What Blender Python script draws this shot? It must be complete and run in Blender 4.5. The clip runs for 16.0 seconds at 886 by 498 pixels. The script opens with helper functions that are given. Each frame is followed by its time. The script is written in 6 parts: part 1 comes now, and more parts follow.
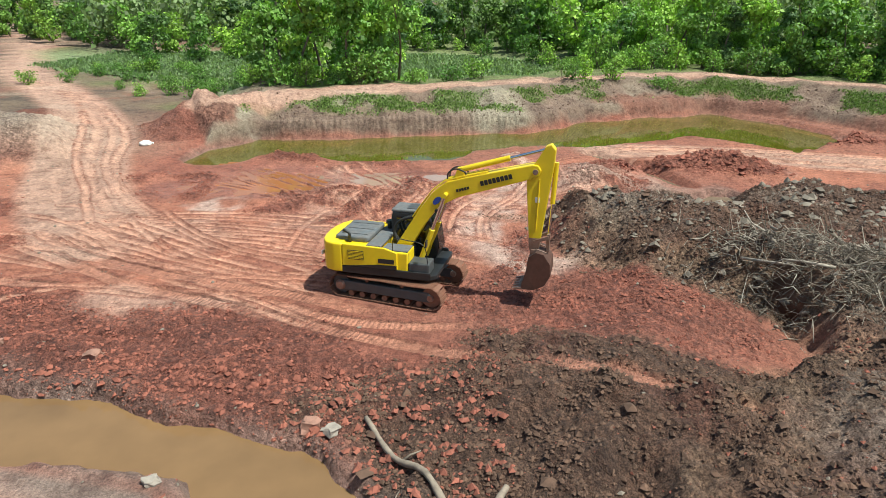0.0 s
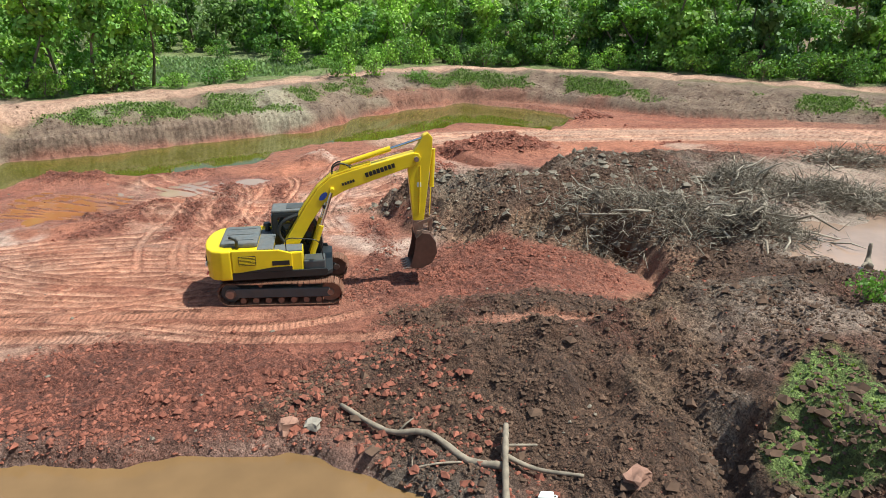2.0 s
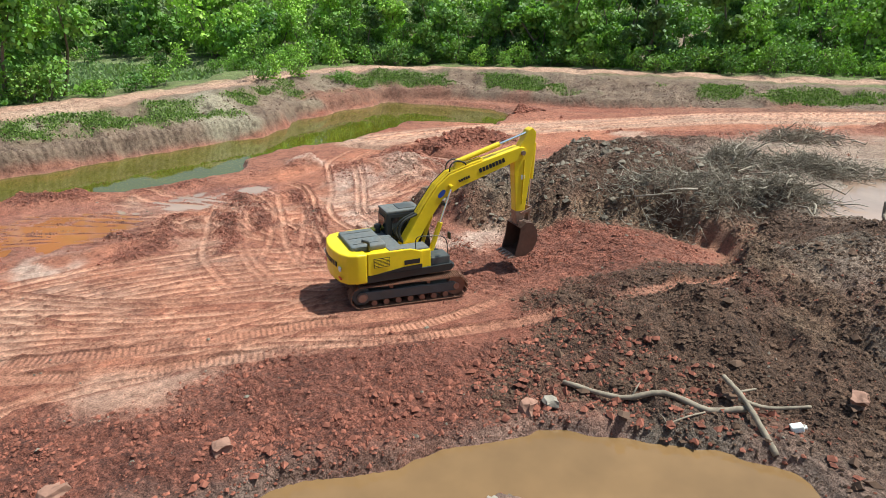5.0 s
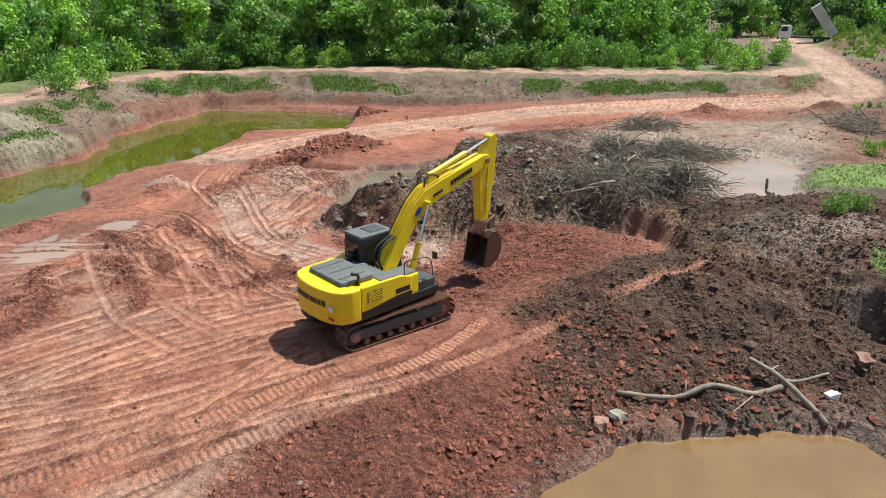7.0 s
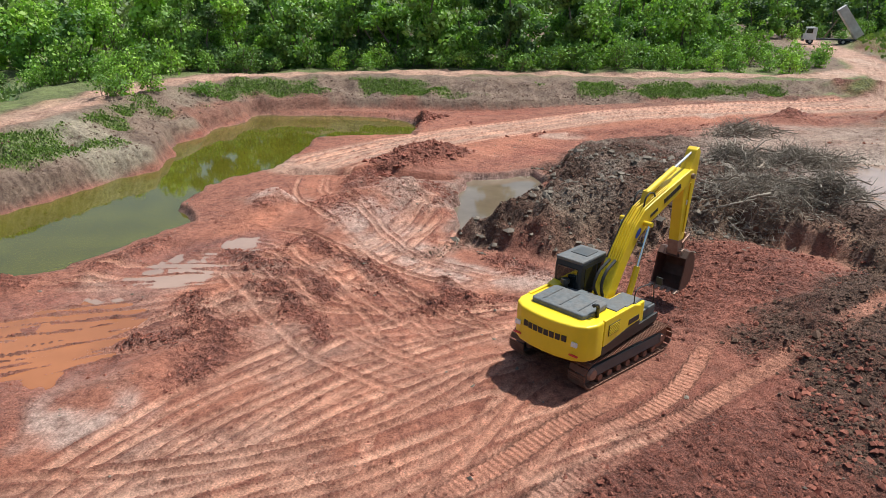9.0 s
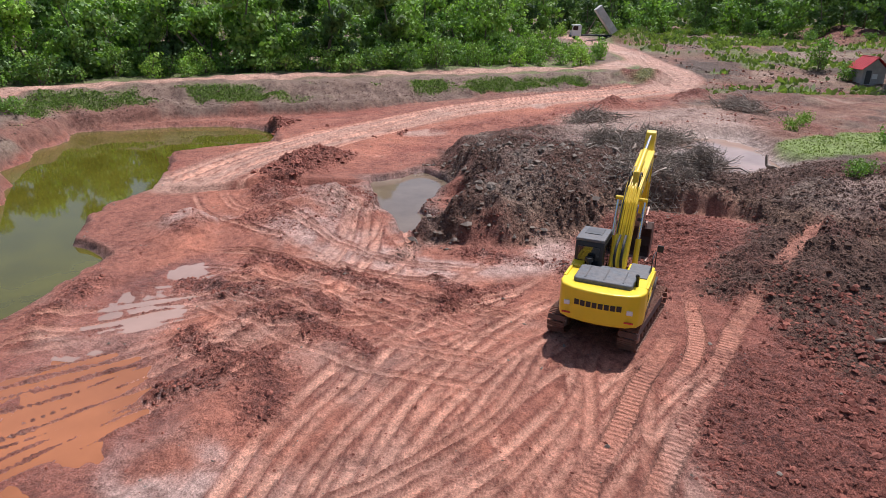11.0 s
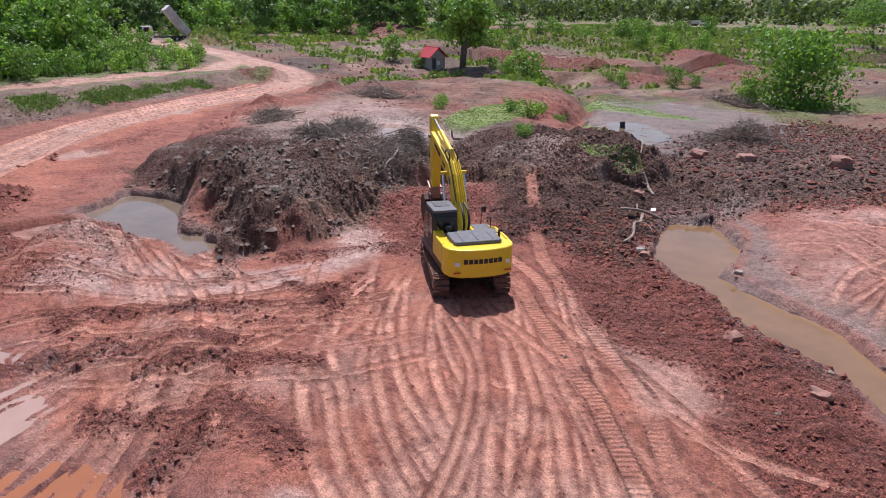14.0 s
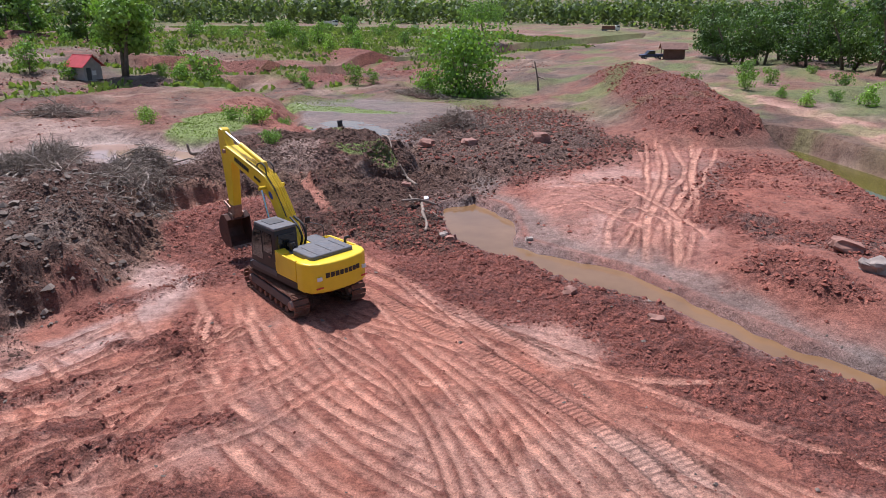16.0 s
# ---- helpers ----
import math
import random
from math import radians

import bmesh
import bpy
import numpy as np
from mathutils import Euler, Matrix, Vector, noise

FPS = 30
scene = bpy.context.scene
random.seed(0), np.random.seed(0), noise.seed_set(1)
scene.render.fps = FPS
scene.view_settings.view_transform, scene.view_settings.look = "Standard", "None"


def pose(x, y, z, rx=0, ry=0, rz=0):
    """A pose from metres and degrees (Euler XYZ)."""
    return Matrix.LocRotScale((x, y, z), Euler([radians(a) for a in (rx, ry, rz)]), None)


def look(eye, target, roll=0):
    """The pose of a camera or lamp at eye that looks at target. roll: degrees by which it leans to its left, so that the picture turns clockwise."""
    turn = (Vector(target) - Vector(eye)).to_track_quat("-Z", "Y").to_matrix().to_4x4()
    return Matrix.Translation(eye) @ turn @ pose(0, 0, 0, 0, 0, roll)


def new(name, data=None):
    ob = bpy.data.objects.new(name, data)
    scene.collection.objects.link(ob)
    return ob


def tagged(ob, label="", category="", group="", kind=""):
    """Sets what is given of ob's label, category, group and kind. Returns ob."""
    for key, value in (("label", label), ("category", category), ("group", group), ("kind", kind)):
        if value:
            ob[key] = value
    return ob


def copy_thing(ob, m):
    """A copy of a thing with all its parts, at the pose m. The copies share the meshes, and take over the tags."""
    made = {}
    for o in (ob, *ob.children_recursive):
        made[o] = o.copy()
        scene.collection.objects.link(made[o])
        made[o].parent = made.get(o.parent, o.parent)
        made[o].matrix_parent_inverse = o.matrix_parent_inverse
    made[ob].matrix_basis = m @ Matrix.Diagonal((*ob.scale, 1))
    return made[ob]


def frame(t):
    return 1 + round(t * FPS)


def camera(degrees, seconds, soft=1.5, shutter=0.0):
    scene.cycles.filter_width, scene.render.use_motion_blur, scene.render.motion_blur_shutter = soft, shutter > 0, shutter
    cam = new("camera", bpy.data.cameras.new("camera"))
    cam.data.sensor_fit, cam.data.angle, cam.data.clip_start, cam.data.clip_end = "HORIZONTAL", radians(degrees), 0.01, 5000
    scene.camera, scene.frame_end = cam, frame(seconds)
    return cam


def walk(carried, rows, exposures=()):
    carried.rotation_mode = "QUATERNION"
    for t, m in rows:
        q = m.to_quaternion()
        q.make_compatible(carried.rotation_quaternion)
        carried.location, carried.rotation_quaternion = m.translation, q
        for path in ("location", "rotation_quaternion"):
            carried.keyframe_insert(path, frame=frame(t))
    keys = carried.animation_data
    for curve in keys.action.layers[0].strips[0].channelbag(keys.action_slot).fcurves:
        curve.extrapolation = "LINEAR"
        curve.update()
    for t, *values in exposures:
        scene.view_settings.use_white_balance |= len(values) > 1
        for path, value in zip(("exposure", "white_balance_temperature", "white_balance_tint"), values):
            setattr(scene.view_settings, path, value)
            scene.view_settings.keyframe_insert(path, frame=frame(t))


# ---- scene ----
cam = camera(68.5, 16.0, soft=0.9)
METRES, EYE, TILT, LEAN, TURN = 59.6, 11.2, -1.75, -3.83, 0.0
ROWS = [
    (0.0, 0.0, 0.0, 0.0, -1.32, -19.43, 3.75),
    (0.5, -0.02, -0.0027, 0.0014, -6.99, -19.82, 3.85),
    (1.0, -0.0438, -0.0049, 0.0032, -13.26, -20.26, 3.9),
    (1.5, -0.0705, -0.0059, 0.0051, -19.53, -20.7, 3.92),
    (2.0, -0.099, -0.0049, 0.0073, -25.72, -21.14, 3.87),
    (2.5, -0.1286, -0.0007, 0.0097, -31.52, -21.53, 3.8),
    (3.0, -0.1596, 0.0064, 0.0121, -33.67, -21.68, 3.74),
    (3.5, -0.1889, 0.0167, 0.0145, -33.94, -21.69, 3.72),
    (6.0, -0.2894, 0.1255, 0.0256, -49.5, -22.82, 3.23),
    (6.5, -0.3015, 0.1554, 0.0274, -55.65, -23.19, 2.94),
    (7.0, -0.3109, 0.1876, 0.029, -59.92, -23.43, 2.68),
    (7.5, -0.317, 0.2207, 0.0306, -60.02, -23.45, 2.62),
    (8.0, -0.3241, 0.2545, 0.0318, -60.05, -23.44, 2.61),
    (8.5, -0.3332, 0.288, 0.0331, -60.07, -23.43, 2.58),
    (11.0, -0.3959, 0.4531, 0.041, -81.73, -24.13, 1.39),
    (11.5, -0.407, 0.487, 0.0428, -87.46, -24.25, 1.04),
    (12.0, -0.4147, 0.5207, 0.0441, -93.57, -24.35, 0.64),
    (12.5, -0.4163, 0.5529, 0.0447, -100.2, -24.41, 0.23),
    (13.0, -0.4119, 0.5833, 0.0452, -106.98, -24.42, -0.21),
    (13.5, -0.4031, 0.6104, 0.0454, -113.47, -24.38, -0.64),
    (14.0, -0.39, 0.637, 0.0453, -120.26, -24.28, -1.08),
    (14.5, -0.3727, 0.6611, 0.0447, -127.11, -24.11, -1.52),
    (15.0, -0.3519, 0.6822, 0.044, -134.05, -23.88, -1.92),
    (15.5, -0.3287, 0.7008, 0.0431, -142.12, -23.57, -2.36),
    (16.0, -0.3034, 0.7194, 0.0422, -151.02, -23.13, -2.78),
]
walk(cam, [(t, pose(0, 0, EYE, TILT, LEAN, TURN) @ pose(METRES * x, METRES * y, METRES * z, 90 + pitch, roll, yaw)) for t, x, y, z, yaw, pitch, roll in ROWS],
     exposures=[(0.0, 0.66, 6220, -5), (3.5, 0.70, 6200, -6), (8.5, 0.54, 6200, 0), (11.0, 0.38, 6050, 17), (13.5, 0.40, 5880, 21), (16.0, 0.46, 5880, 21)])

# ---------------- light ----------------
SUN_EL, SUN_AZ = radians(62), radians(116)      # azimuth clockwise from +y
world = bpy.data.worlds.new("sky")
scene.world = world
world.use_nodes = True
wn = world.node_tree.nodes
sky = wn.new("ShaderNodeTexSky")
sky.sky_type, sky.sun_disc = "NISHITA", False
sky.sun_elevation, sky.sun_rotation = SUN_EL, SUN_AZ
sky.air_density, sky.dust_density, sky.ozone_density = 1.2, 2.0, 1.0
wn["Background"].inputs[1].default_value = 0.075
world.node_tree.links.new(sky.outputs[0], wn["Background"].inputs[0])
sun_way = Vector((math.cos(SUN_EL) * math.sin(SUN_AZ), math.cos(SUN_EL) * math.cos(SUN_AZ), math.sin(SUN_EL)))
sun_data = bpy.data.lights.new("sun", "SUN")
sun_data.energy, sun_data.angle, sun_data.color = 4.2, radians(0.53), (1.0, 0.955, 0.89)
sun = new("sun", sun_data)
sun.matrix_world = look(sun_way * 300, (0, 0, 0))

# ---------------- helpers of this scene ----------------
rng = np.random.default_rng(7)
WATER = -0.1


def lattice(seed, n=128):
    return np.random.default_rng(seed).random((n, n))


def vnoise(x, y, size, seed):
    """Smooth value noise, -1 to 1, with cells of that size."""
    g = lattice(seed)
    u, v = x / size + 37.3, y / size + 11.7
    i, j = np.floor(u).astype(int), np.floor(v).astype(int)
    a, b = u - i, v - j
    a, b = a * a * (3 - 2 * a), b * b * (3 - 2 * b)
    n = len(g)
    i0, i1, j0, j1 = i % n, (i + 1) % n, j % n, (j + 1) % n
    return 2 * ((g[i0, j0] * (1 - a) + g[i1, j0] * a) * (1 - b) + (g[i0, j1] * (1 - a) + g[i1, j1] * a) * b) - 1


def fbm(x, y, size, seed, octaves=4):
    out, amp = 0, 1.0
    for k in range(octaves):
        out = out + amp * vnoise(x * (0.8 if k % 2 else 1) + 0.6 * y * (k % 2), y * (0.8 if k % 2 else 1) - 0.6 * x * (k % 2), size / 2 ** k, seed + k)
        amp *= 0.5
    return out / 1.9


def step(a, b, x):
    t = np.clip((x - a) / (b - a), 0, 1)
    return t * t * (3 - 2 * t)


def inside(x, y, poly):
    """Distance to the outline of a polygon, positive inside."""
    p = np.array(poly, float)
    q = np.roll(p, -1, axis=0)
    d2 = np.full(x.shape, 1e12)
    odd = np.zeros(x.shape, bool)
    for (ax, ay), (bx, by) in zip(p, q):
        ex, ey = bx - ax, by - ay
        t = np.clip(((x - ax) * ex + (y - ay) * ey) / (ex * ex + ey * ey), 0, 1)
        d2 = np.minimum(d2, (x - ax - t * ex) ** 2 + (y - ay - t * ey) ** 2)
        if ay != by:
            odd ^= ((ay > y) != (by > y)) & (x < ex * (y - ay) / ey + ax)
    d = np.sqrt(d2)
    return np.where(odd, d, -d)


def spline(points, n=60):
    """A smooth line through plan points."""
    p = np.array(points, float)
    p = np.vstack([2 * p[0] - p[1], p, 2 * p[-1] - p[-2]])
    out = []
    for k in range(1, len(p) - 2):
        t = np.linspace(0, 1, max(3, n // (len(p) - 3)), endpoint=False)[:, None]
        a, b, c, d = p[k - 1], p[k], p[k + 1], p[k + 2]
        out.append(0.5 * (2 * b + (c - a) * t + (2 * a - 5 * b + 4 * c - d) * t ** 2 + (3 * b - 3 * c + d - a) * t ** 3))
    return np.vstack(out + [p[-2][None]])


def along(x, y, line):
    """Of each place: its distance beside a line (signed) and its length along it."""
    best = np.full(x.shape, 1e9)
    side = np.zeros(x.shape)
    run = np.zeros(x.shape)
    s = 0.0
    for (ax, ay), (bx, by) in zip(line[:-1], line[1:]):
        ex, ey = bx - ax, by - ay
        ll = math.hypot(ex, ey)
        t = np.clip(((x - ax) * ex + (y - ay) * ey) / (ll * ll), 0, 1)
        dx, dy = x - ax - t * ex, y - ay - t * ey
        d = np.hypot(dx, dy)
        m = d < best
        best = np.where(m, d, best)
        side = np.where(m, np.sign(ex * dy - ey * dx) * d, side)
        run = np.where(m, s + t * ll, run)
        s += ll
    return side, run


def bump_at(x, y, cx, cy, rx, ry, turn=0.0):
    c, s = math.cos(radians(turn)), math.sin(radians(turn))
    u, v = ((x - cx) * c + (y - cy) * s) / rx, (-(x - cx) * s + (y - cy) * c) / ry
    return np.exp(-(u * u + v * v) * 1.4)


# ---------------- plan of the ground ----------------
POND = [(-17, 51), (-13.6, 55), (-2.7, 56), (9, 57.5), (16, 63), (21, 65), (29.6, 67.3), (34, 61), (36, 56), (33, 51), (28.5, 49.2), (25, 53), (22.3, 55.4),
        (14, 51.3), (9.4, 51.5), (6.6, 51.1), (3.3, 49), (2, 46.2), (-1.5, 46.7), (-6, 46.4), (-8.5, 48.4), (-12, 47.2), (-15, 45.6), (-17.5, 47)]
STREAM = [(-24, 22.5), (-17.1, 18.7), (-13.8, 17.8), (-12.2, 17), (-9.5, 17), (-7.4, 15.8), (-4.9, 14.9), (-3.5, 14.4), (-1.5, 12.6), (0.2, 10.2), (0.3, 8.5),
          (-0.3, 6.6), (-2.6, 8), (-4, 9.8), (-5.6, 12.2), (-6.3, 13.3), (-9.4, 13.9), (-12.5, 14.5), (-16.5, 17), (-24, 21)]
MIDPOOL = [(17.6, 38.4), (20.8, 34.7), (18.1, 32.1), (12, 33), (10.3, 32.7), (8, 32.8), (7.4, 33.9), (9, 34.5), (11.2, 35.4), (13.3, 35.9), (14.9, 37.6)]
SOUTHPOOL = [(-14.5, -23), (-18, -23), (-25, -13), (-34, -5), (-34, 1), (-23.5, -2.5), (-21.2, -8.6), (-17.4, -16)]
# toe of the banks round the pit on the north and east
BANK_TOE = [(-17.5, 51), (-13.6, 55.2), (-2.7, 56.2), (9, 57.8), (16, 63.3), (21, 65.4), (29.6, 67.8), (36, 62), (43, 48), (50, 38), (56, 27), (61, 16), (63, 10),
            (400, 10), (400, 400), (-60, 400), (-35, 120), (-24, 75), (-20.5, 58)]
MESA = [(5.0, 33.2), (8, 32.4), (12, 32.2), (18, 31.3), (21, 33.5), (26, 34.8), (34, 30.5), (44, 24), (52, 15), (56, 6), (57, -8), (52, -22), (30, -12), (22, -1.5),
        (18, 0.5), (12, 0.5), (6, 1.5), (3.2, 4.5), (4.2, 8), (5.5, 11), (8.3, 13.2), (11.8, 16.5), (12, 18.6), (9.5, 20.2), (7.5, 22), (6, 25), (5.2, 29)]
APRON = [(1.5, 5.5), (0.6, 9.5), (-1.4, 13.2), (-3.2, 15.5), (-3, 17.5), (0, 20), (2.8, 22.5), (4.5, 27), (9, 30), (14, 24), (14, 10), (9, 2)]
SOUTHBANK = [(-40, 30), (-24, 20.6), (-16.5, 16.6), (-12.5, 14.1), (-9.4, 13.4), (-6.4, 12.7), (-4.6, 9.5), (-3, 7.2), (-0.3, 6), (2, 4), (8, -0.5), (60, -30), (60, -300), (-300, -300), (-300, 60)]
SOUTHHEAP = [(-6.5, -3), (-3, 0.5), (1, 3), (5, 2.6), (9, -1.5), (13, -4.5), (15, -9), (13, -14), (4, -17), (-3, -15), (-8, -11)]
DARK = [(4.0, 33.5), (8, 32.6), (18, 32), (21, 34), (27, 35.5), (31, 30), (27, 24), (26, 19), (21, 15), (17, 9), (13, 7), (11, 1), (5, 2.5), (1.2, 6.0), (0.3, 9.8), (-1.6, 12.8), (-3.2, 15),
        (-1.8, 16.8), (1.5, 18.2), (5, 17.8), (9, 15), (12.5, 17.2), (12.6, 19.6), (8, 22.6), (6.4, 25.5), (5, 29)]
PALE = [(-34, 28), (-22, 21), (-13, 20.6), (-5.5, 21.6), (0.5, 25), (4.5, 29), (5.5, 33.5), (9, 36), (12, 37), (13, 46), (18, 47), (24, 52), (33, 47), (43, 40), (52, 25), (60, 12), (58, 8),
        (48, 24), (36, 33), (27, 38), (20, 40), (13, 47), (2, 44.5), (-3, 40), (-9, 37.5), (-16, 36), (-19, 44), (-24, 53), (-34, 56), (-38, 42)]
PINKFLAT = [(-3.6, 3.4), (-6.8, -9), (-12.1, -12), (-12.6, 2), (-13.6, 8), (-17, 15.6), (-11.9, 14.2), (-8.0, 13.6), (-5.4, 9)]
BROWNMUD = [(9, 2), (16, -14), (15, -28), (6, -27), (-3, -14), (-4, -8), (-3.4, 0), (-1.7, 4), (0.8, 7.5)]
WASH = spline([(6.4, 44.5), (7.6, 40.5), (4.6, 36.4), (3.2, 32.4), (3.6, 28.4), (5.2, 26.4)])
DRYMUD = [(36, -18), (26, -7), (15, 1), (10.5, -1), (9, -5), (13, -24), (20, -28), (34, -26)]
CHURN = [spline(p_, 20) for p_ in ([(-3.0, 36.8), (-3.8, 34.6), (-5.4, 32.6)], [(-6.4, 34.4), (-7.4, 35.8), (-8, 37.5)], [(-1.2, 41.4), (-1.2, 38), (-1.9, 34.2)], [(1.8, 40), (1.6, 36), (0.8, 33)],
                                   [(-4.6, 39), (-6, 36.4), (-8.6, 33.8)], [(2.4, 31.5), (0.4, 30.2), (-1.4, 30.6)], [(-13.2, 36), (-14.0, 38.6), (-14.8, 42)], [(4.6, 30.4), (4.2, 27.4), (3.0, 24.8)])]
REDFIELD = [(-24, 23), (-17, 19.4), (-12, 17.6), (-9.5, 17.2), (-4.9, 15.2), (-3, 15), (0.5, 17.4), (-3.4, 19.6), (-8.7, 22.0), (-12.6, 23.6), (-16, 25.6), (-22, 28), (-27, 27)]

# haul road and ways: plan points and half width
ROAD_WEST = spline([(-16, 30), (-21, 38), (-24.5, 46), (-27, 53), (-34, 66), (-42, 77), (-58, 98), (-80, 140), (-110, 190), (-150, 230)])
ROAD_EAST = spline([(14, 49), (24, 47), (34, 42.5), (44, 35.5), (53, 24), (60, 13), (70, 8), (84, 11), (110, 16), (140, 22)])
ROAD_BANK = spline([(-19, 57.5), (-12, 61.5), (-2, 64.5), (7, 68), (15, 72.5), (24, 75.3), (34, 75), (46, 63.5), (56.5, 48), (64, 36), (71, 25), (77, 17), (84, 12)])
WAY_SOUTH = spline([(-26, -18), (-20, -32), (-6, -52), (6, -74), (14, -100), (12, -130)])

# crawler lanes (one shoe wide each) and wheel ruts: plan points
LANES = [
    [(2.5, 20.4), (-2.5, 21.0), (-6.5, 22.7), (-12, 23.8), (-20, 25.5)],
    [(-4.2, 23.6), (-7, 25.2), (-11, 27.3), (-16, 29.5), (-22, 31)],
    [(-3.2, 26.0), (-6, 27.6), (-10, 29.6), (-15, 31.6), (-22, 33.4)],
    [(-4.0, 25), (-8, 26.0), (-13, 26.4), (-19, 27.4), (-25, 29.5)],
    [(3, 26.0), (-1, 28.3), (-5, 29.0), (-9, 27.6), (-13, 25.0), (-18, 22.5)],
    [(4.5, 28.5), (0, 30.4), (-4.5, 30.8), (-9, 29.3), (-14, 26.4), (-20, 24.4)],
    [(-1.5, 27.8), (-4, 31.5), (-8, 33.5), (-13, 34), (-18, 33)],
]


def family(first, last, count, seed, half, jitter=0.35, ridge=0.06):
    """Lines between two guide lines, wandering a little; each with its half width."""
    r = np.random.default_rng(seed)
    a, b = np.array(first, float), np.array(last, float)
    out = []
    for k in range(count):
        f = (k + r.uniform(-0.3, 0.3)) / max(1, count - 1)
        pts = a + (b - a) * f + r.normal(0, jitter, a.shape)
        out.append((spline(pts, 36), half * r.uniform(0.7, 1.3), False, ridge))
    return out


TRACKS = [(spline(p_, 40), 0.31 if k_ < 1 else 0.17, k_ < 1, 0.06) for k_, p_ in enumerate(LANES)]
TRACKS += family([(-4.5, 23.6), (-9, 24.0), (-15, 24.6), (-25, 26.0)], [(-2.5, 27.0), (-7.5, 29.6), (-13.5, 32.4), (-22, 36.0)], 6, 1, 0.12)
TRACKS += family([(8, 33.8), (2, 32.6), (-3, 34), (-7, 37.5), (-12, 42)], [(12, 37.5), (4, 37), (0.5, 38.4), (-2, 42), (-5, 45.5)], 8, 4, 0.16, 0.4, 0.13)
TRACKS += family([(-14.5, 41), (-10, 37.6), (-6, 35), (-2.5, 34)], [(-12, 45), (-8.4, 41.6), (-5, 39), (-1, 37.6)], 8, 5, 0.2, 0.3, 0.2)
TRACKS += family([(-13, 32), (-18.6, 38.4), (-22.4, 46), (-25, 54), (-33, 68), (-41, 80)], [(-16, 30), (-20.6, 38), (-24.8, 46), (-28, 55), (-36, 69), (-44, 81)], 4, 6, 0.22, 0.2, 0.1)
TRACKS += family([(-6, -12), (-8.5, -4), (-9.8, 3.5), (-10.4, 9), (-10.6, 13)], [(-12, -13), (-12.6, -5), (-13.4, 2), (-14.2, 8), (-15, 14)], 8, 7, 0.16, 0.35, 0.08)
TRACKS += family([(-4.5, 3), (-8, 3), (-12, 6), (-15, 11)], [(-5, 7), (-8, 7), (-12, 10), (-14, 14)], 4, 17, 0.15, 0.4, 0.08)
TRACKS += family([(13, 46.4), (24, 44.8), (34, 40), (44, 33.4), (53, 22), (60, 11)], [(14, 50.6), (25, 49), (36, 44.4), (46, 37.6), (55, 26), (63, 15)], 7, 8, 0.22, 0.3)

# twin-tyre ruts of the trucks that fan out behind the excavator
FAN = [
    [(1.3, 26.8), (-0.6, 29.0), (-4.0, 31.4), (-7.1, 32.2), (-9.4, 32.9), (-13, 33.2), (-18, 33)],
    [(0.7, 25.6), (-2.8, 28.6), (-6.2, 30.6), (-9.0, 31.6), (-12.4, 32.2), (-17, 32)],
    [(-0.2, 26.2), (-3.5, 28.3), (-6.6, 29.6), (-9.1, 30.2), (-11.8, 30.6), (-16, 31)],
    [(-3.8, 25.1), (-7.8, 27.6), (-11.8, 30.0), (-14, 31.6), (-17, 34)],
    [(-5.2, 24.6), (-9.2, 26.9), (-11.5, 28.6), (-13.6, 30.2), (-17, 33)],
    [(-2.6, 21.9), (-7.4, 25.2), (-12.0, 27.8), (-15.4, 30.2), (-19, 33)],
    [(-6.0, 23.4), (-10.1, 25.6), (-12.8, 26.9), (-15, 28), (-20, 30)],
]
SWEEP = [
    [(-2.2, 26.0), (-6.6, 27.1), (-9.5, 28.7), (-12, 31), (-15, 35)],
    [(-3.1, 24.9), (-7.7, 25.1), (-11.2, 25.9), (-14, 27.4), (-19, 31)],
    [(1.0, 28.0), (-0.2, 30.5), (-0.8, 35.0), (-0.2, 38.8), (-1.5, 42.3)],
    [(0.4, 29.2), (-2.3, 31.4), (-3.6, 34.6), (-4.2, 38)],
    [(-3.5, 28.1), (-0.9, 32.0), (1.6, 37.0), (0.8, 40.4), (-2.3, 41)],
    [(-1.5, 26.6), (-1.0, 29.9), (1.2, 35.1), (3.0, 39.4), (3, 42)],
    [(-4.9, 27.1), (-4.4, 31.3), (-2.5, 35.8), (-0.4, 39.6)],
    [(2.8, 29.0), (3.2, 33.0), (5.8, 37.4), (9, 43), (13, 46)],
]
WALKS = [
    [(9.2, 12.6), (5.2, 15.4), (0.6, 18.4), (-3.2, 20.4), (-8.7, 22.9), (-12.6, 24.6), (-15.9, 26.9), (-19, 29)],
    [(-1.2, 21.5), (-4.6, 22.9), (-9.5, 24.9), (-14, 26.9), (-18, 29.5)],
]


def beside(points, off):
    """The smooth line at a distance beside another."""
    line = spline(points, 40)
    d = np.gradient(line, axis=0)
    d /= np.hypot(d[:, :1], d[:, 1:])
    return line + off * np.stack([-d[:, 1], d[:, 0]], -1)


for line_ in FAN:
    for off in (-0.19, 0.19, 1.62, 2.0):
        TRACKS.append((beside(line_, off), 0.13, False, 0.05))
for line_ in SWEEP:
    for off in (-0.17, 0.17, 1.75):
        TRACKS.append((beside(line_, off), 0.11, False, 0.11))
for line_ in WALKS:
    TRACKS.append((beside(line_, 0.0), 0.32, True, 0.09))


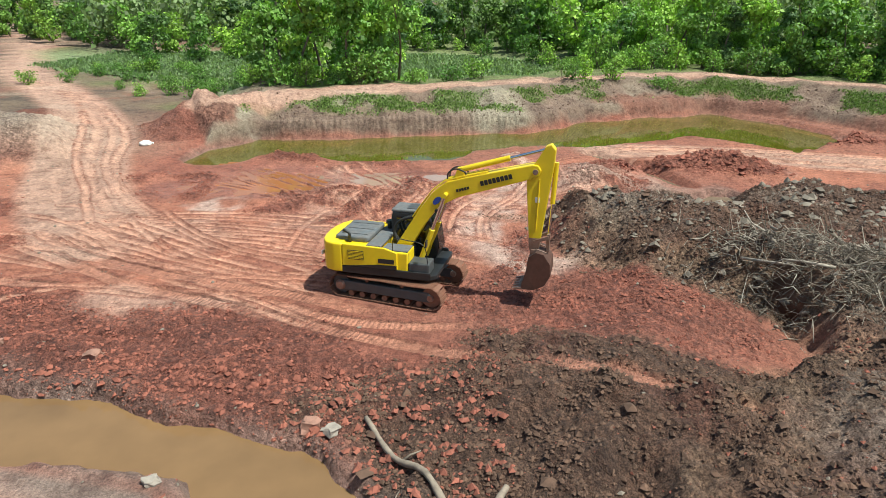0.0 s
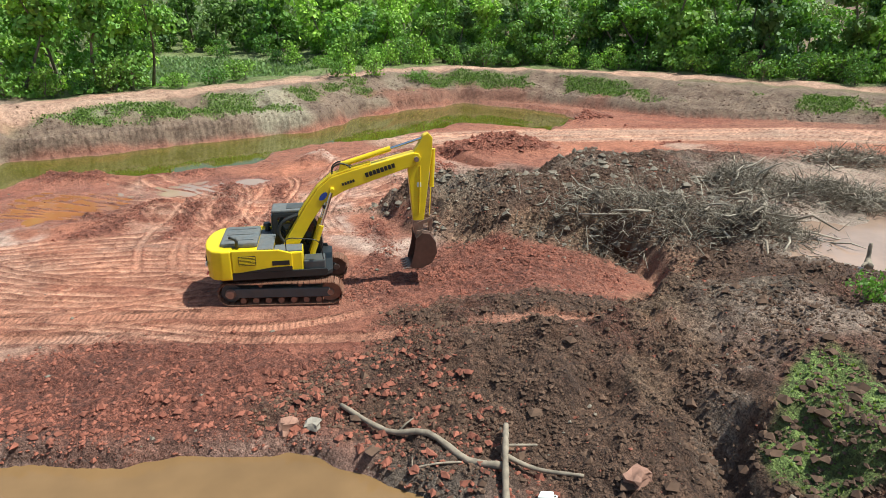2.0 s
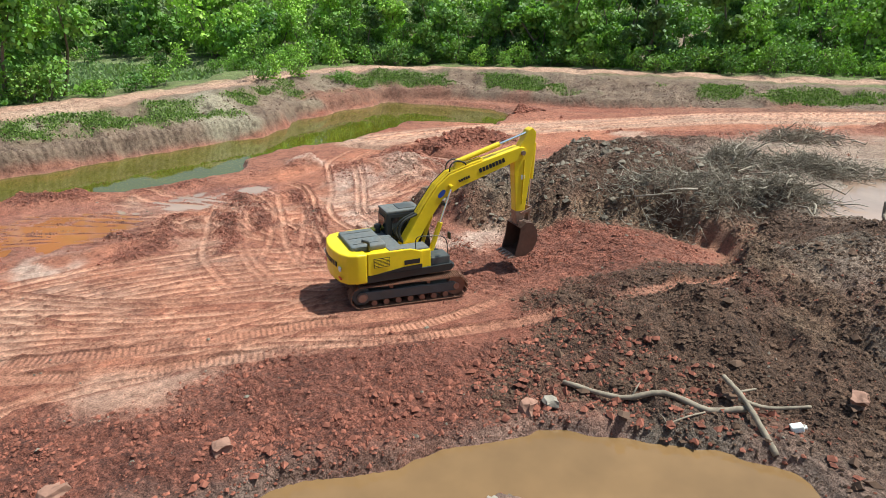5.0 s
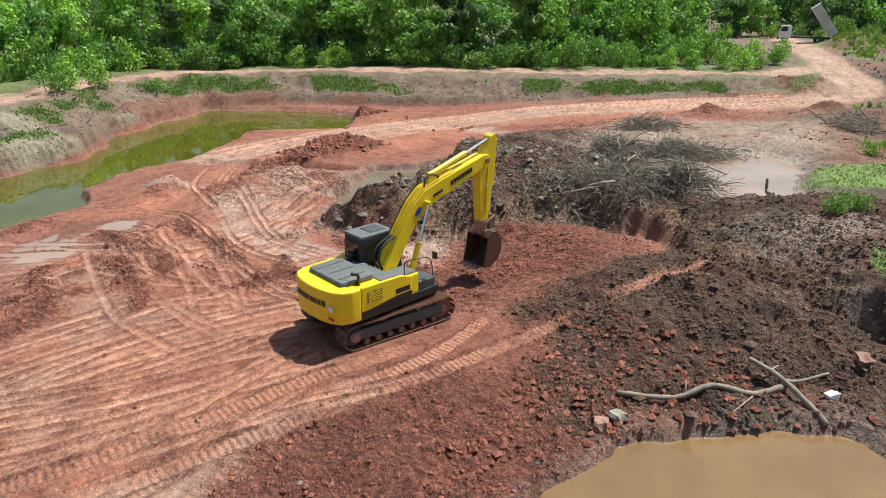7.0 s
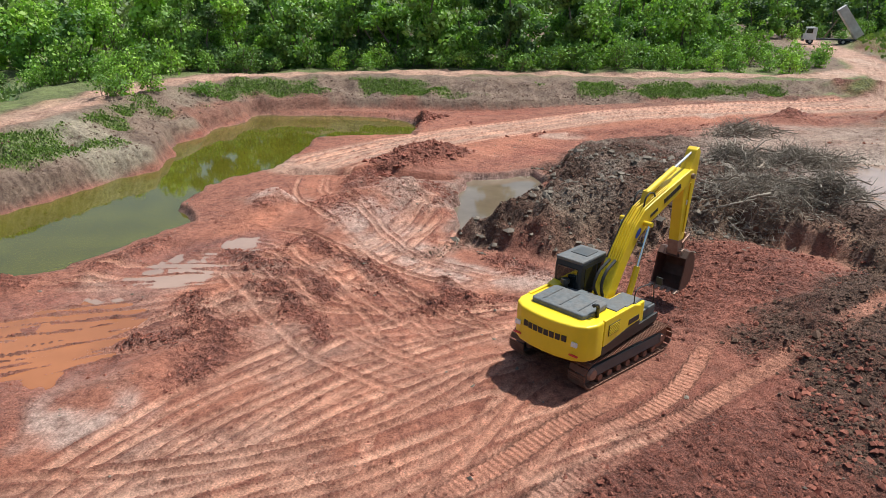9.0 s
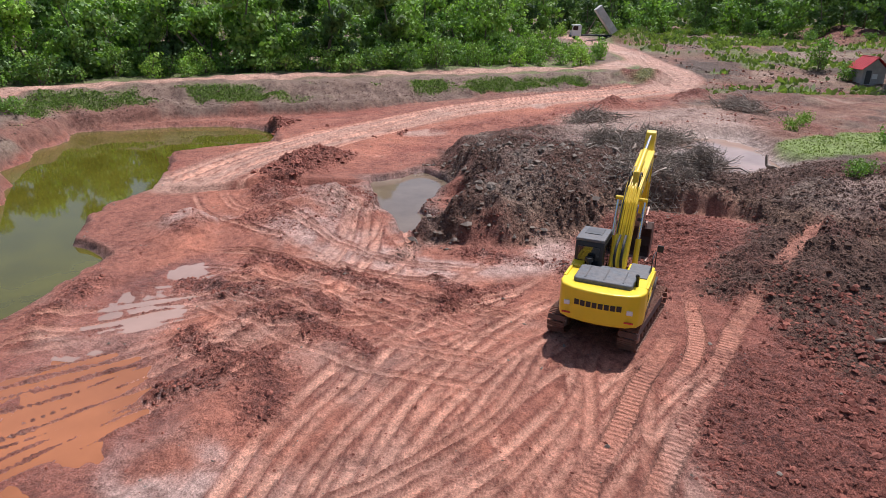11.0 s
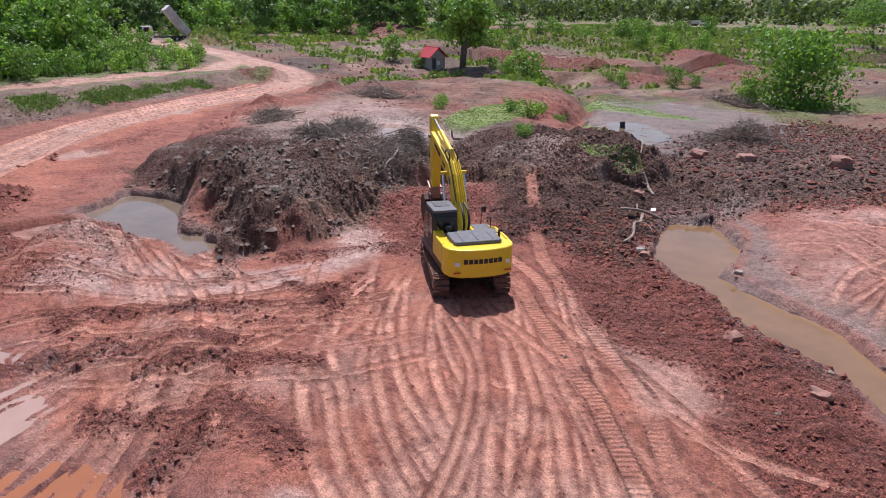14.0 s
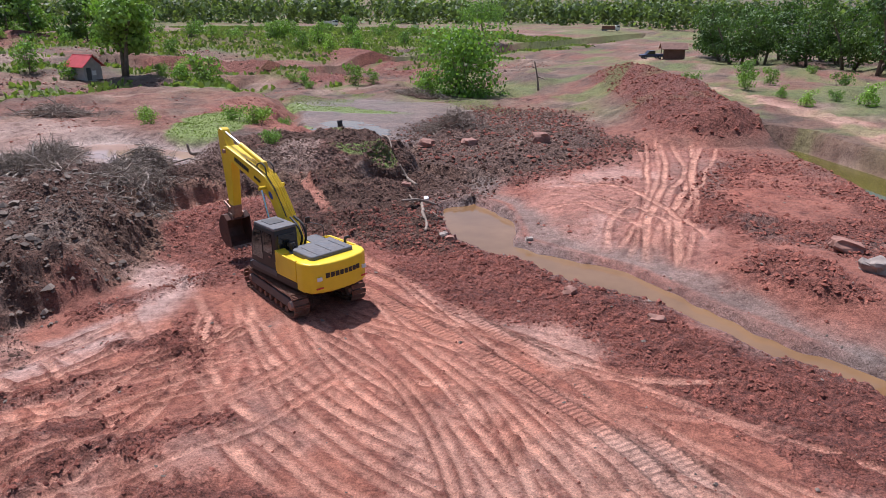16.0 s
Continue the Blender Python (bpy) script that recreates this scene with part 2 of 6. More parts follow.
MARSH = [(-22, 74), (-30, 84), (-58, 104), (-72, 128), (-34, 138), (4, 128), (20, 112), (22, 92), (11, 80), (-4, 74)]
RIDGE = spline([(-13.5, -13), (-9, -22), (-4, -34), (2, -47), (8, -60)])
SMEAR = spline([(12, 38.5), (8.5, 35.2), (3.5, 34.6), (-1.5, 36.5), (-5, 40.5), (-6, 44.5)])
DITCH = spline([(12.6, 48.4), (14, 45), (15.2, 42.2), (16.2, 39)], 24)
CUT = spline([(5, 31), (6, 25), (8, 21.5), (11, 19), (11.5, 16.5), (8.5, 13.5), (5.5, 11)], 30)
# x, y, radii, height, turn
HEAPS = [(9.5, 38.8, 4.6, 2.6, 1.5, -25), (5.6, 44.0, 2.2, 1.4, 0.9, 10), (20.0, 43.0, 5.0, 2.4, 1.35, -20), (11.5, 42.2, 2.6, 1.6, 0.9, 30), (33, 51, 4.5, 1.6, 1.2, -25),
         (-31, 50, 6.0, 5.5, 2.8, 20), (-20, 57, 3.6, 4.5, 2.6, 0), (-14.5, 49.2, 2.4, 1.0, 0.7, 0), (-9.2, 46.2, 3.2, 0.9, 0.6, -5), (-3.5, 44.6, 4.4, 1.0, 0.5, 5),
         (-36, 60, 5, 4, 1.2, 0), (-18, 40.5, 3.2, 1.2, 0.5, 40), (67, 13, 2.5, 3.5, 1.8, 0), (44, 20, 4, 2, 1.0, -30), (50, 12, 5, 2, 0.8, 10),
         (-16, 8, 3.2, 1.6, 0.7, 60), (-19.5, 13.5, 3.6, 2.0, 0.8, -30), (-4.2, 36.2, 3.4, 0.9, 0.35, -20), (10.2, 26.0, 2.8, 3.0, 0.7, 0),
         (122, 8, 14, 5, 2.2, 0), (12.5, 22.0, 3.0, 2.4, 0.8, 30), (16, 27, 4, 3, 0.6, 20), (11.5, 30.2, 1.6, 1.1, 0.8, 40), (9.0, 27.6, 1.4, 1.8, 0.7, -20), (15.2, 29.4, 1.3, 1.0, 0.8, 10), (6.8, 28.4, 1.1, 1.5, 0.6, 30), (8.2, 23.6, 1.3, 1.0, 0.7, 60), (19, 30, 2.0, 1.4, 0.7, -10), (4.5, 14.2, 1.4, 0.8, 0.5, 30), (2.4, 15.4, 1.2, 0.7, 0.45, -20), (6.6, 13.4, 1.0, 1.3, 0.5, 10), (3.2, 12.2, 1.2, 0.7, 0.5, 50), (8.5, 30, 2.2, 1.8, 0.7, 0), (-6.6, 18.6, 3.2, 1.2, 0.25, 15), (-8.4, 35.3, 3.0, 0.8, 0.5, -28), (-5.6, 37.6, 3.0, 0.6, 0.45, -32), (-2.4, 35.4, 2.6, 0.7, 0.45, -12), (0.5, 38.6, 2.4, 0.6, 0.4, -30), (-12.8, 19.4, 3, 1, 0.3, -10),
         (62, -38, 22, 5, 2.0, 5), (95, -60, 30, 6, 2.5, 10), (60, -70, 20, 6, 2.0, -10), (40, -55, 12, 4, 1.5, 15), (140, -40, 30, 8, 3.0, 0)]


def plan(x, y):
    """Height of the ground, and what it is made of, over the plan."""
    wx = x + 0.9 * vnoise(x, y, 3.1, 5) + 0.35 * vnoise(x, y, 0.9, 6)
    wy = y + 0.9 * vnoise(x, y, 3.3, 8) + 0.35 * vnoise(x, y, 0.8, 9)
    far = np.hypot(x - 5, y - 30)
    pond, stream = inside(wx * 0.7 + x * 0.3, wy * 0.7 + y * 0.3, POND), inside(wx * 0.55 + x * 0.45, wy * 0.55 + y * 0.45, STREAM)
    mid, south = inside(wx * 0.7 + x * 0.3, wy * 0.7 + y * 0.3, MIDPOOL), inside(x, y, SOUTHPOOL)
    bank, mesa, apron = inside(wx * 0.4 + x * 0.6, wy * 0.4 + y * 0.6, BANK_TOE), inside(wx + 1.3 * vnoise(x, y, 6.5, 12), wy + 1.3 * vnoise(x, y, 6.2, 13), MESA), inside(wx * 0.5 + x * 0.5, wy * 0.5 + y * 0.5, APRON)
    sbank, heap = inside(x, y, SOUTHBANK), inside(wx, wy, SOUTHHEAP)
    z = 0.32 + 0.10 * fbm(x, y, 7, 20)
    # the pit floor climbs towards the haul roads and into the distance
    z = z + 1.2 * step(26, 60, x) * step(55, 30, y) + 1.2 * step(-18, -70, x) + 2.6 * step(48, 100, x) + 1.5 * step(60, 200, far)
    # banks round the pond
    b1 = 0.35 + 1.05 * step(0, 0.9, bank) + (0.7 + 0.35 * fbm(x, y, 2.5, 31)) * step(0.7, 3.4, bank) + (1.0 + 0.2 * fbm(x, y, 5, 33)) * step(2.6, 6.2, bank)
    b1 = b1 + step(0.9, 2, bank) * step(7, 5.5, bank) * (0.4 * fbm(x, y, 1.8, 34, 4) - 0.4 * np.abs(fbm(x, y, 2.6, 37, 3)))
    b1 = b1 - 1.6 * step(14, 24, bank) * step(42, 0, x) * step(-60, -20, x)
    z = np.where(bank > 0, np.maximum(z, b1), z)
    # plateau of dug soil on the south-east, and its gentle foot
    a1 = 0.35 + 1.3 * step(0, 7.5, apron)
    z = np.where(apron > 0, np.maximum(z, a1), z)
    top = 2.45 + 0.35 * fbm(x, y, 6, 41) + 0.5 * step(20, 5, y) * step(0, 4, mesa)
    rough = step(-0.2, 1.5, mesa)
    m1 = 0.3 + (top - 0.3) * (0.75 * step(0, 1.9, mesa) + 0.25 * step(1.5, 5, mesa))
    z = np.where(mesa > 0, np.maximum(z, m1), z)
    # south side beyond the stream
    s1 = 0.25 + 0.75 * step(0, 4.5, sbank) + 1.0 * step(14, 50, sbank)
    z = np.where(sbank > 0, np.maximum(np.minimum(z, 0.25 + 3 * step(0, 20, sbank)), s1), z)
    h1 = 0.9 + 0.7 * step(0, 5, heap) + 0.5 * fbm(x, y, 3, 52)
    z = np.where(heap > 0, np.maximum(z, h1), z)
    ridge, run = along(x, y, RIDGE)
    r1 = 3.0 * np.exp(-(ridge / 5.0) ** 2) * step(-1, 4, run) * step(58, 46, run) * (1 + 0.25 * fbm(x, y, 4, 61))
    z = z + r1
    z = z + step(1.0, 4, sbank) * step(60, 40, far) * step(4, 0, x) * (0.22 * fbm(x, y, 2.6, 53, 4) + 0.18 * np.abs(fbm(x, y, 1.4, 57, 3)))
    # dug open ground further off
    dug = step(45, 70, far) * step(16, 8, y) + step(5, 9, mesa) * step(26, 34, x)
    z = z + np.clip(dug, 0, 1) * (1.1 * np.maximum(0, fbm(x, y, 11, 63)) + 0.5 * fbm(x, y, 4, 66, 3) + 0.16 * fbm(x, y, 1.5, 69, 2)) * step(0.1, 0.0, np.clip(1 - np.abs(along(x, y, ROAD_EAST)[0]) / 5, 0, 1))
    # heaps
    heaps = 0
    for cx, cy, rx, ry, h, turn in HEAPS:
        heaps = np.maximum(heaps, h * bump_at(wx, wy, cx, cy, rx, ry, turn))
    z = z + heaps
    # flats and hollows round the shallow pools
    wetflat = np.maximum(bump_at(x, y, -10, 40.5, 6.5, 5.5, -30), bump_at(x, y, -14.5, 39, 4, 3))
    wetflat = np.maximum(wetflat, bump_at(wx, wy, -2.0, 41.6, 5.5, 3.2, -15))
    z = z * (1 - wetflat) + wetflat * (0.115 + 0.10 * fbm(x, y, 3.4, 71) + 0.12 * fbm(x * 0.75 + y * 0.66, (y * 0.75 - x * 0.66) * 2.4, 1.6, 73, 4))
    plash = bump_at(wx, wy, 22.5, 14.6, 8.6, 4.8, 8)
    z = z * (1 - step(0.25, 0.6, plash)) + step(0.25, 0.6, plash) * (2.02 + 0.12 * fbm(x, y, 4, 75))
    mire = np.clip(0.35 + 0.25 * (inside(wx, wy, DRYMUD) + 0.8 * fbm(x, y, 4, 76, 4)), 0, 1)
    z = z * (1 - step(0.2, 0.55, mire)) + step(0.2, 0.55, mire) * (1.14 + 0.12 * fbm(x, y, 5, 77) + 0.06 * fbm(x, y, 0.9, 78, 3))
    fpool = bump_at(wx, wy, 74, -32, 22, 7, 15)
    z = np.maximum(z, 2.5 * step(0.08, 0.2, fpool))
    z = z * (1 - step(0.3, 0.5, fpool)) + step(0.3, 0.5, fpool) * (2.16 + 0.1 * fbm(x, y, 6, 79))
    # water beds
    z = np.minimum(z, WATER + 0.32 - 0.5 * step(-1.3, 0.25, pond) - 0.4 * step(0, 2, pond) + 9 * step(0.0, 4.0, -pond))
    z = np.minimum(z, WATER + 0.42 - 0.6 * step(-0.9, 0.25, stream) - 0.3 * step(0, 1, stream) + 9 * step(0.0, 3.0, -stream))
    z = np.minimum(z, WATER + 0.35 - 0.5 * step(-0.6, 0.2, mid) - 0.3 * step(0, 1, mid) + 9 * step(0.0, 2.2, -mid))
    z = np.minimum(z, WATER + 0.9 - 1.0 * step(-1.5, 0.3, south) - 0.3 * step(0, 1, south) + 9 * step(0, 5, -south))
    ditch, _ = along(x, y, DITCH)
    z = np.minimum(z, WATER - 0.12 + 1.2 * step(0.3, 1.6, np.abs(ditch)) + 9 * step(1.4, 2.5, np.abs(ditch)))
    # ---- what it is made of ----
    dark = step(-0.9, 0.9, inside(wx + 1.2 * vnoise(x, y, 5.5, 14), wy + 1.2 * vnoise(x, y, 5.8, 15), DARK) + 1.3 * fbm(x, y, 2.2, 81, 5))
    dark = np.maximum(dark, step(-1, 1.5, heap) * 0.8 * (0.6 + 0.4 * vnoise(x, y, 3, 82)))
    pale = step(-1.2, 1.4, inside(wx, wy, PALE) + 0.8 * fbm(x, y, 2.5, 84))
    pale = np.maximum(pale, step(2.2, 3.6, sbank) * bump_at(x, y, -11, 3, 6, 11, -15))
    redfield = step(-0.8, 1.0, inside(wx + 1.2 * vnoise(x, y, 5.1, 16), wy + 1.2 * vnoise(x, y, 5.3, 17), REDFIELD) + 1.2 * fbm(x, y, 2.0, 83, 5))
    shore = np.maximum.reduce([step(-1.5, -0.2, stream + 0.7 * fbm(x, y, 2.0, 86)) * (0.55 + 0.45 * vnoise(x, y, 2.6, 87)), 0.5 * step(-1.0, -0.2, mid), 0.7 * step(-0.9, 0.0, pond) * step(57, 52, y)])
    wet = np.maximum.reduce([step(-0.55, 0.05, stream), step(-0.5, 0.1, mid), step(-0.5, 0.1, pond), step(0.35, 0.75, wetflat), step(0.35, 0.6, plash) * 0.7, 0.6 * step(0.3, 0.6, mire)])
    clod = np.maximum.reduce([dark * (1 - 0.7 * step(0.3, 0.6, plash)), redfield, 0.9 * step(0.18, 0.5, np.minimum(heaps, 1)), step(0.5, 1.6, r1), 0.8 * step(0, 1, heap)])
    floor_red = step(-0.9, 0.9, 1.2 * fbm(x, y, 2.1, 88, 5) + inside(wx, wy, [(0.5, 22.5), (3.5, 19.3), (8.5, 15.6), (12, 18.2), (9, 21.3), (7, 24), (5, 27), (2.2, 25.5)]))
    floor_red = floor_red * step(0.7, 0.0, mesa)
    clod = np.maximum(clod * (1 - floor_red), 0.75 * floor_red)
    dark = dark * (1 - 0.9 * floor_red)
    face = step(0.0, 0.5, mesa) * step(2.6, 1.6, mesa) * step(11, 7, np.hypot(x - 9.5, y - 19))
    mud = step(0.1, 0.5, sbank) * step(2.4, 0.9, sbank + 1.4 * fbm(x, y, 2.4, 92, 4)) * step(3, 0, x) * step(-30, -24, x)
    southrough = step(0.6, 1.6, sbank) * step(5, 0, x) * step(-0.15, 0.25, fbm(x, y, 5.5, 89, 4)) * step(50, 40, far)
    clod = np.maximum(clod, 0.85 * southrough)
    flat = step(-0.8, 0.8, inside(wx, wy, PINKFLAT) + 0.7 * fbm(x, y, 2.4, 97, 4))
    brown = step(-1.5, 1.5, inside(wx, wy, BROWNMUD) + 1.5 * fbm(x, y, 3.4, 98, 4))
    clod = np.maximum(clod * (1 - 0.9 * flat), 0.9 * brown)
    wash, _ = along(x, y, WASH)
    wash = step(2.6, 0.6, np.abs(wash) + 1.3 * fbm(x, y, 2.2, 99, 5))
    clod = clod * (1 - 0.8 * wash)
    smear, _ = along(x, y, SMEAR)
    smear = step(4.0, 0.8, np.abs(smear) + 1.6 * fbm(x, y, 2.5, 91, 4))
    patch = pale * step(0.22, 0.42, fbm(x, y, 3.6, 95, 5)) * step(40, 32, far)
    clod = np.maximum(clod, 0.8 * patch)
    pan = step(0.25, 0.55, bump_at(wx, wy, -10.4, 35.8, 3.2, 2.4, 40))
    clod, wash = clod * (1 - 0.95 * pan), np.maximum(wash, pan)
    # lanes and ruts
    tread = np.zeros(x.shape)
    trun = np.zeros(x.shape)
    scrape = np.zeros(x.shape)
    near = (far < 75)
    lips = np.zeros(x.shape)
    relief = np.zeros(x.shape)
    worn = np.random.default_rng(77).uniform(0.45, 1.0, len(TRACKS))
    for k, (line, half, lane, ridge_h) in enumerate(TRACKS):
        lo, hi = line.min(0) - 1.5, line.max(0) + 1.5
        m = near & (x > lo[0]) & (x < hi[0]) & (y > lo[1]) & (y < hi[1])
        if not m.any():
            continue
        xm, ym = x[m], y[m]
        u, s = along(xm + 0.10 * vnoise(xm, ym, 2.6, 90 + k), ym + 0.10 * vnoise(xm, ym, 2.5, 240 + k), line)
        total = np.hypot(*np.diff(line, axis=0).T).sum()
        ends = step(0.02, 1.8, s) * step(total - 0.02, total - 1.8, s) * (0.35 + 0.65 * step(-0.7, -0.2, vnoise(xm, ym, 4.0, 400 + k)))
        groove = step(half + 0.05, half - 0.03, np.abs(u)) * ends
        lip = np.exp(-((np.abs(u) - half - 0.10) / 0.06) ** 2) * ends * (0.6 + 0.4 * vnoise(xm, ym, 0.6, 600 + k))
        over = np.clip(groove + 0.8 * lip, 0, 1)
        relief[m] = relief[m] * (1 - over) - 0.06 * groove * worn[k] + ridge_h * 1.25 * lip * worn[k]
        if lane:
            g = groove > 0.3
            trun[m] = np.where(g, s, trun[m])
            tread[m] = np.maximum(tread[m], groove * step(-0.5, 0.3, vnoise(xm, ym, 2.5, 700 + k)))
        else:
            tread[m] *= 1 - over
        lips[m] = np.maximum(lips[m] * (1 - groove), lip * worn[k])
        tint = (0.42 if lane else 1.0 if ridge_h < 0.1 else 0.7) * worn[k]
        scrape[m] = scrape[m] * (1 - over) + groove * tint
        pale[m] = np.maximum(pale[m], groove * 0.8)
        dark[m] *= 1 - 0.75 * groove * lane
        clod[m] *= 1 - 0.9 * groove
    z = z + relief
    # ridges of clay pushed up between the ruts
    churn = np.zeros(x.shape)
    for k, line in enumerate(CHURN):
        u, s = along(wx, wy, line)
        churn = np.maximum(churn, step(0.95, 0.15, np.abs(u) + 0.5 * fbm(x, y, 1.2, 800 + k, 4)) * step(0.0, 0.8, s))
    z = z + churn * (0.10 + 0.16 * np.abs(fbm(x, y, 0.9, 811, 4)))
    clod = np.maximum(clod, 0.95 * churn)
    scrape, pale = scrape * (1 - churn), pale * (1 - 0.8 * churn)
    # scored wheel drift over the packed floor
    drift = pale * step(0.35, 0.1, wetflat) * (1 - np.clip(scrape, 0, 1)) * (far < 60)
    z = z + drift * (0.03 * fbm(x * 0.45 + y * 0.25, y * 1.7 - x * 0.9, 1.1, 201, 3) + 0.05 * np.maximum(0, fbm(x, y, 0.8, 206, 3) - 0.25))
    # clods make broken ground
    nearness = step(70, 45, far)
    z = z + clod * nearness * (0.20 * fbm(x, y, 1.3, 211, 4) + 0.34 * np.abs(fbm(x, y, 0.7, 216, 3)) + dark * (0.34 * fbm(x, y, 2.6, 218, 4) + 0.3 * np.abs(fbm(x, y, 1.3, 219, 3))) - 0.08)
    z = z + rough * nearness * (0.65 * fbm(x, y, 2.4, 221, 4) - 0.65 * np.abs(fbm(x, y, 3.2, 225, 3)) + 0.08) * step(0.7, 0.3, plash) * (0.35 + 0.65 * step(7.5, 2.5, mesa))
    # tooth marks and gullies on the cut faces
    _, brun = along(x, y, np.array(BANK_TOE[:13], float))
    z = z + 0.45 * step(0.9, 1.8, bank) * step(5.5, 3.5, bank) * (y > 5) * fbm(brun, bank * 0.35, 1.5, 235, 4)
    z = z + 0.2 * step(0.05, 0.5, bank) * step(1.6, 0.9, bank) * np.where(x < 22, 0.35 * np.sin(brun * 2 * math.pi / 0.5 + 2 * vnoise(x, y, 4, 238)) + 1.1 * fbm(brun, bank, 1.1, 239, 3), 1.3 * fbm(brun, bank, 1.6, 237, 3))
    _, crun = along(x, y, CUT)
    z = z + 0.10 * step(0.1, 0.6, mesa) * step(2.8, 1.6, mesa) * np.sin(crun * 2 * math.pi / 0.55) * step(10, 6, np.hypot(x - 9, y - 18.5))
    z = z - 0.9 * bump_at(x, y, 13.8, 31.0, 1.5, 1.1) - 0.6 * bump_at(x, y, 5.6, 8.6, 1.6, 0.8, 60) - 0.5 * bump_at(x, y, 4.6, 11.3, 1.3, 0.7, 30)
    # roads are flat on top
    grass = step(1.5, 3.2, bank) * step(6.2, 4.6, bank) * step(-0.3, 0.12, fbm(x, y, 3.6, 231, 5)) * (x > -16) * (y > 10)
    road = np.zeros(x.shape)
    for line, half in ((ROAD_WEST, 2.8), (ROAD_EAST, 2.3), (ROAD_BANK, 1.7), (WAY_SOUTH, 1.4)):
        u, s = along(x, y, line)
        on = step(half + 0.9, half - 0.4, np.abs(u))
        z = z - 0.12 * np.exp(-((np.abs(u) - 0.9) / 0.3) ** 2) * on
        road = np.maximum(road, on)
        pale, clod, grass = np.maximum(pale, on), clod * (1 - on), grass * (1 - on)
    veg = step(7.5, 9.5, bank) * step(1.9, 3.2, np.abs(along(x, y, ROAD_BANK)[0])) * step(3.2, 4.4, np.abs(along(x, y, ROAD_EAST)[0])) * step(92, 78, x + 0.15 * y)
    grass = np.maximum(grass, veg)
    meadow = np.maximum.reduce([step(0.3, 0.5, bump_at(wx, wy, 24, 5.2, 8.5, 3.2, -50)), step(0.3, 0.5, bump_at(wx, wy, 18, -1, 10, 1.3, -41)),
                                step(0.35, 0.5, bump_at(wx, wy, 37, -15, 22, 3.2, 10)), step(0.3, 0.5, bump_at(wx, wy, 7.6, 6.6, 2.2, 1.5, 40))])
    grass = np.maximum(grass, meadow)
    turf = meadow * step(0, 3, x)
    grass = np.maximum(grass, 0.9 * np.maximum(step(-0.02, 0.2, fbm(x, y, 22, 241)), step(0.12, 0.3, fbm(x, y, 7, 245, 5))) * step(48, 66, far) * step(24, 6, y) * step(3.2, 5, np.abs(along(x, y, ROAD_EAST)[0])))
    marsh = step(-2, 2, inside(wx, wy, MARSH))
    z = np.where(marsh > 0, z * (1 - marsh) + marsh * (1.25 + 0.10 * fbm(x, y, 9, 261)), z)
    grass = np.maximum(grass, step(6, 0.5, np.abs(inside(wx, wy, MARSH) + 4)) * 0.8 * (x > -70) * (y > 66) * step(-0.3, 0.3, fbm(x, y, 7, 262)) * step(3.2, 5, np.abs(along(x, y, ROAD_WEST)[0])))
    white = bump_at(wx, wy, -31, 50, 5.5, 5.5) + 0.6 * step(0.9, 1.6, bank) * step(3.4, 2.4, bank) * (x < 18)
    return z, dict(dark=dark, pale=pale, redfield=redfield, shore=shore, wet=wet, clod=clod, grass=grass, tread=tread, trun=trun, marsh=marsh,
                   white=np.clip(white, 0, 1), bank=bank, flat=flat, brown=brown, wash=wash, mire=mire, plash=plash, scrape=scrape, lips=lips, smear=smear, south=southrough, turf=turf, mud=mud, road=road, marshd=marsh, far=far, wetflat=wetflat, mesa=mesa, heap=heap, sandy=np.maximum.reduce([bump_at(wx, wy, 30, 18, 13, 8, -30), 0.8 * bump_at(wx, wy, 10.5, 10, 3.6, 2.2, -40), 0.75 * bump_at(wx, wy, 7.4, 8.6, 2.6, 1.6, 40) * step(-0.2, 0.2, fbm(x, y, 1.6, 96, 4))]), face=face)



# ---------------- materials ----------------
def material(name, rough=0.8, metal=0.0):
    m = bpy.data.materials.new(name)
    m.use_nodes = True
    b = m.node_tree.nodes["Principled BSDF"]
    b.inputs["Roughness"].default_value, b.inputs["Metallic"].default_value = rough, metal
    return m, m.node_tree, b


def node(tree, kind, **inputs):
    n = tree.nodes.new("ShaderNode" + kind)
    for k, v in inputs.items():
        n.inputs[k].default_value = v
    return n


def noise_tex(tree, size, detail=6.0, rough=0.6):
    """Noise in world metres: a feature is about that size."""
    geo = tree.nodes.new("ShaderNodeNewGeometry")
    n = node(tree, "TexNoise", Scale=1.0 / size, Detail=detail, Roughness=rough)
    tree.links.new(geo.outputs["Position"], n.inputs["Vector"])
    return n


def ramp(tree, source, stops):
    r = tree.nodes.new("ShaderNodeValToRGB")
    while len(r.color_ramp.elements) < len(stops):
        r.color_ramp.elements.new(0.5)
    for e, (p, c) in zip(r.color_ramp.elements, stops):
        e.position, e.color = p, (*c, 1) if len(c) == 3 else c
    tree.links.new(source, r.inputs[0])
    return r


def mix(tree, kind, fac, a, b):
    n = tree.nodes.new("ShaderNodeMix")
    n.data_type, n.blend_type = "RGBA", kind
    for sock, v in ((n.inputs[0], fac), (n.inputs[6], a), (n.inputs[7], b)):
        if hasattr(v, "is_output"):
            tree.links.new(v, sock)
        else:
            sock.default_value = v if not isinstance(v, tuple) or len(v) == 4 else (*v, 1)
    return n.outputs[2]


def bump(tree, b, height, strength, distance):
    n = node(tree, "Bump", Strength=strength, Distance=distance)
    tree.links.new(height, n.inputs["Height"])
    tree.links.new(n.outputs[0], b.inputs["Normal"])
    return n


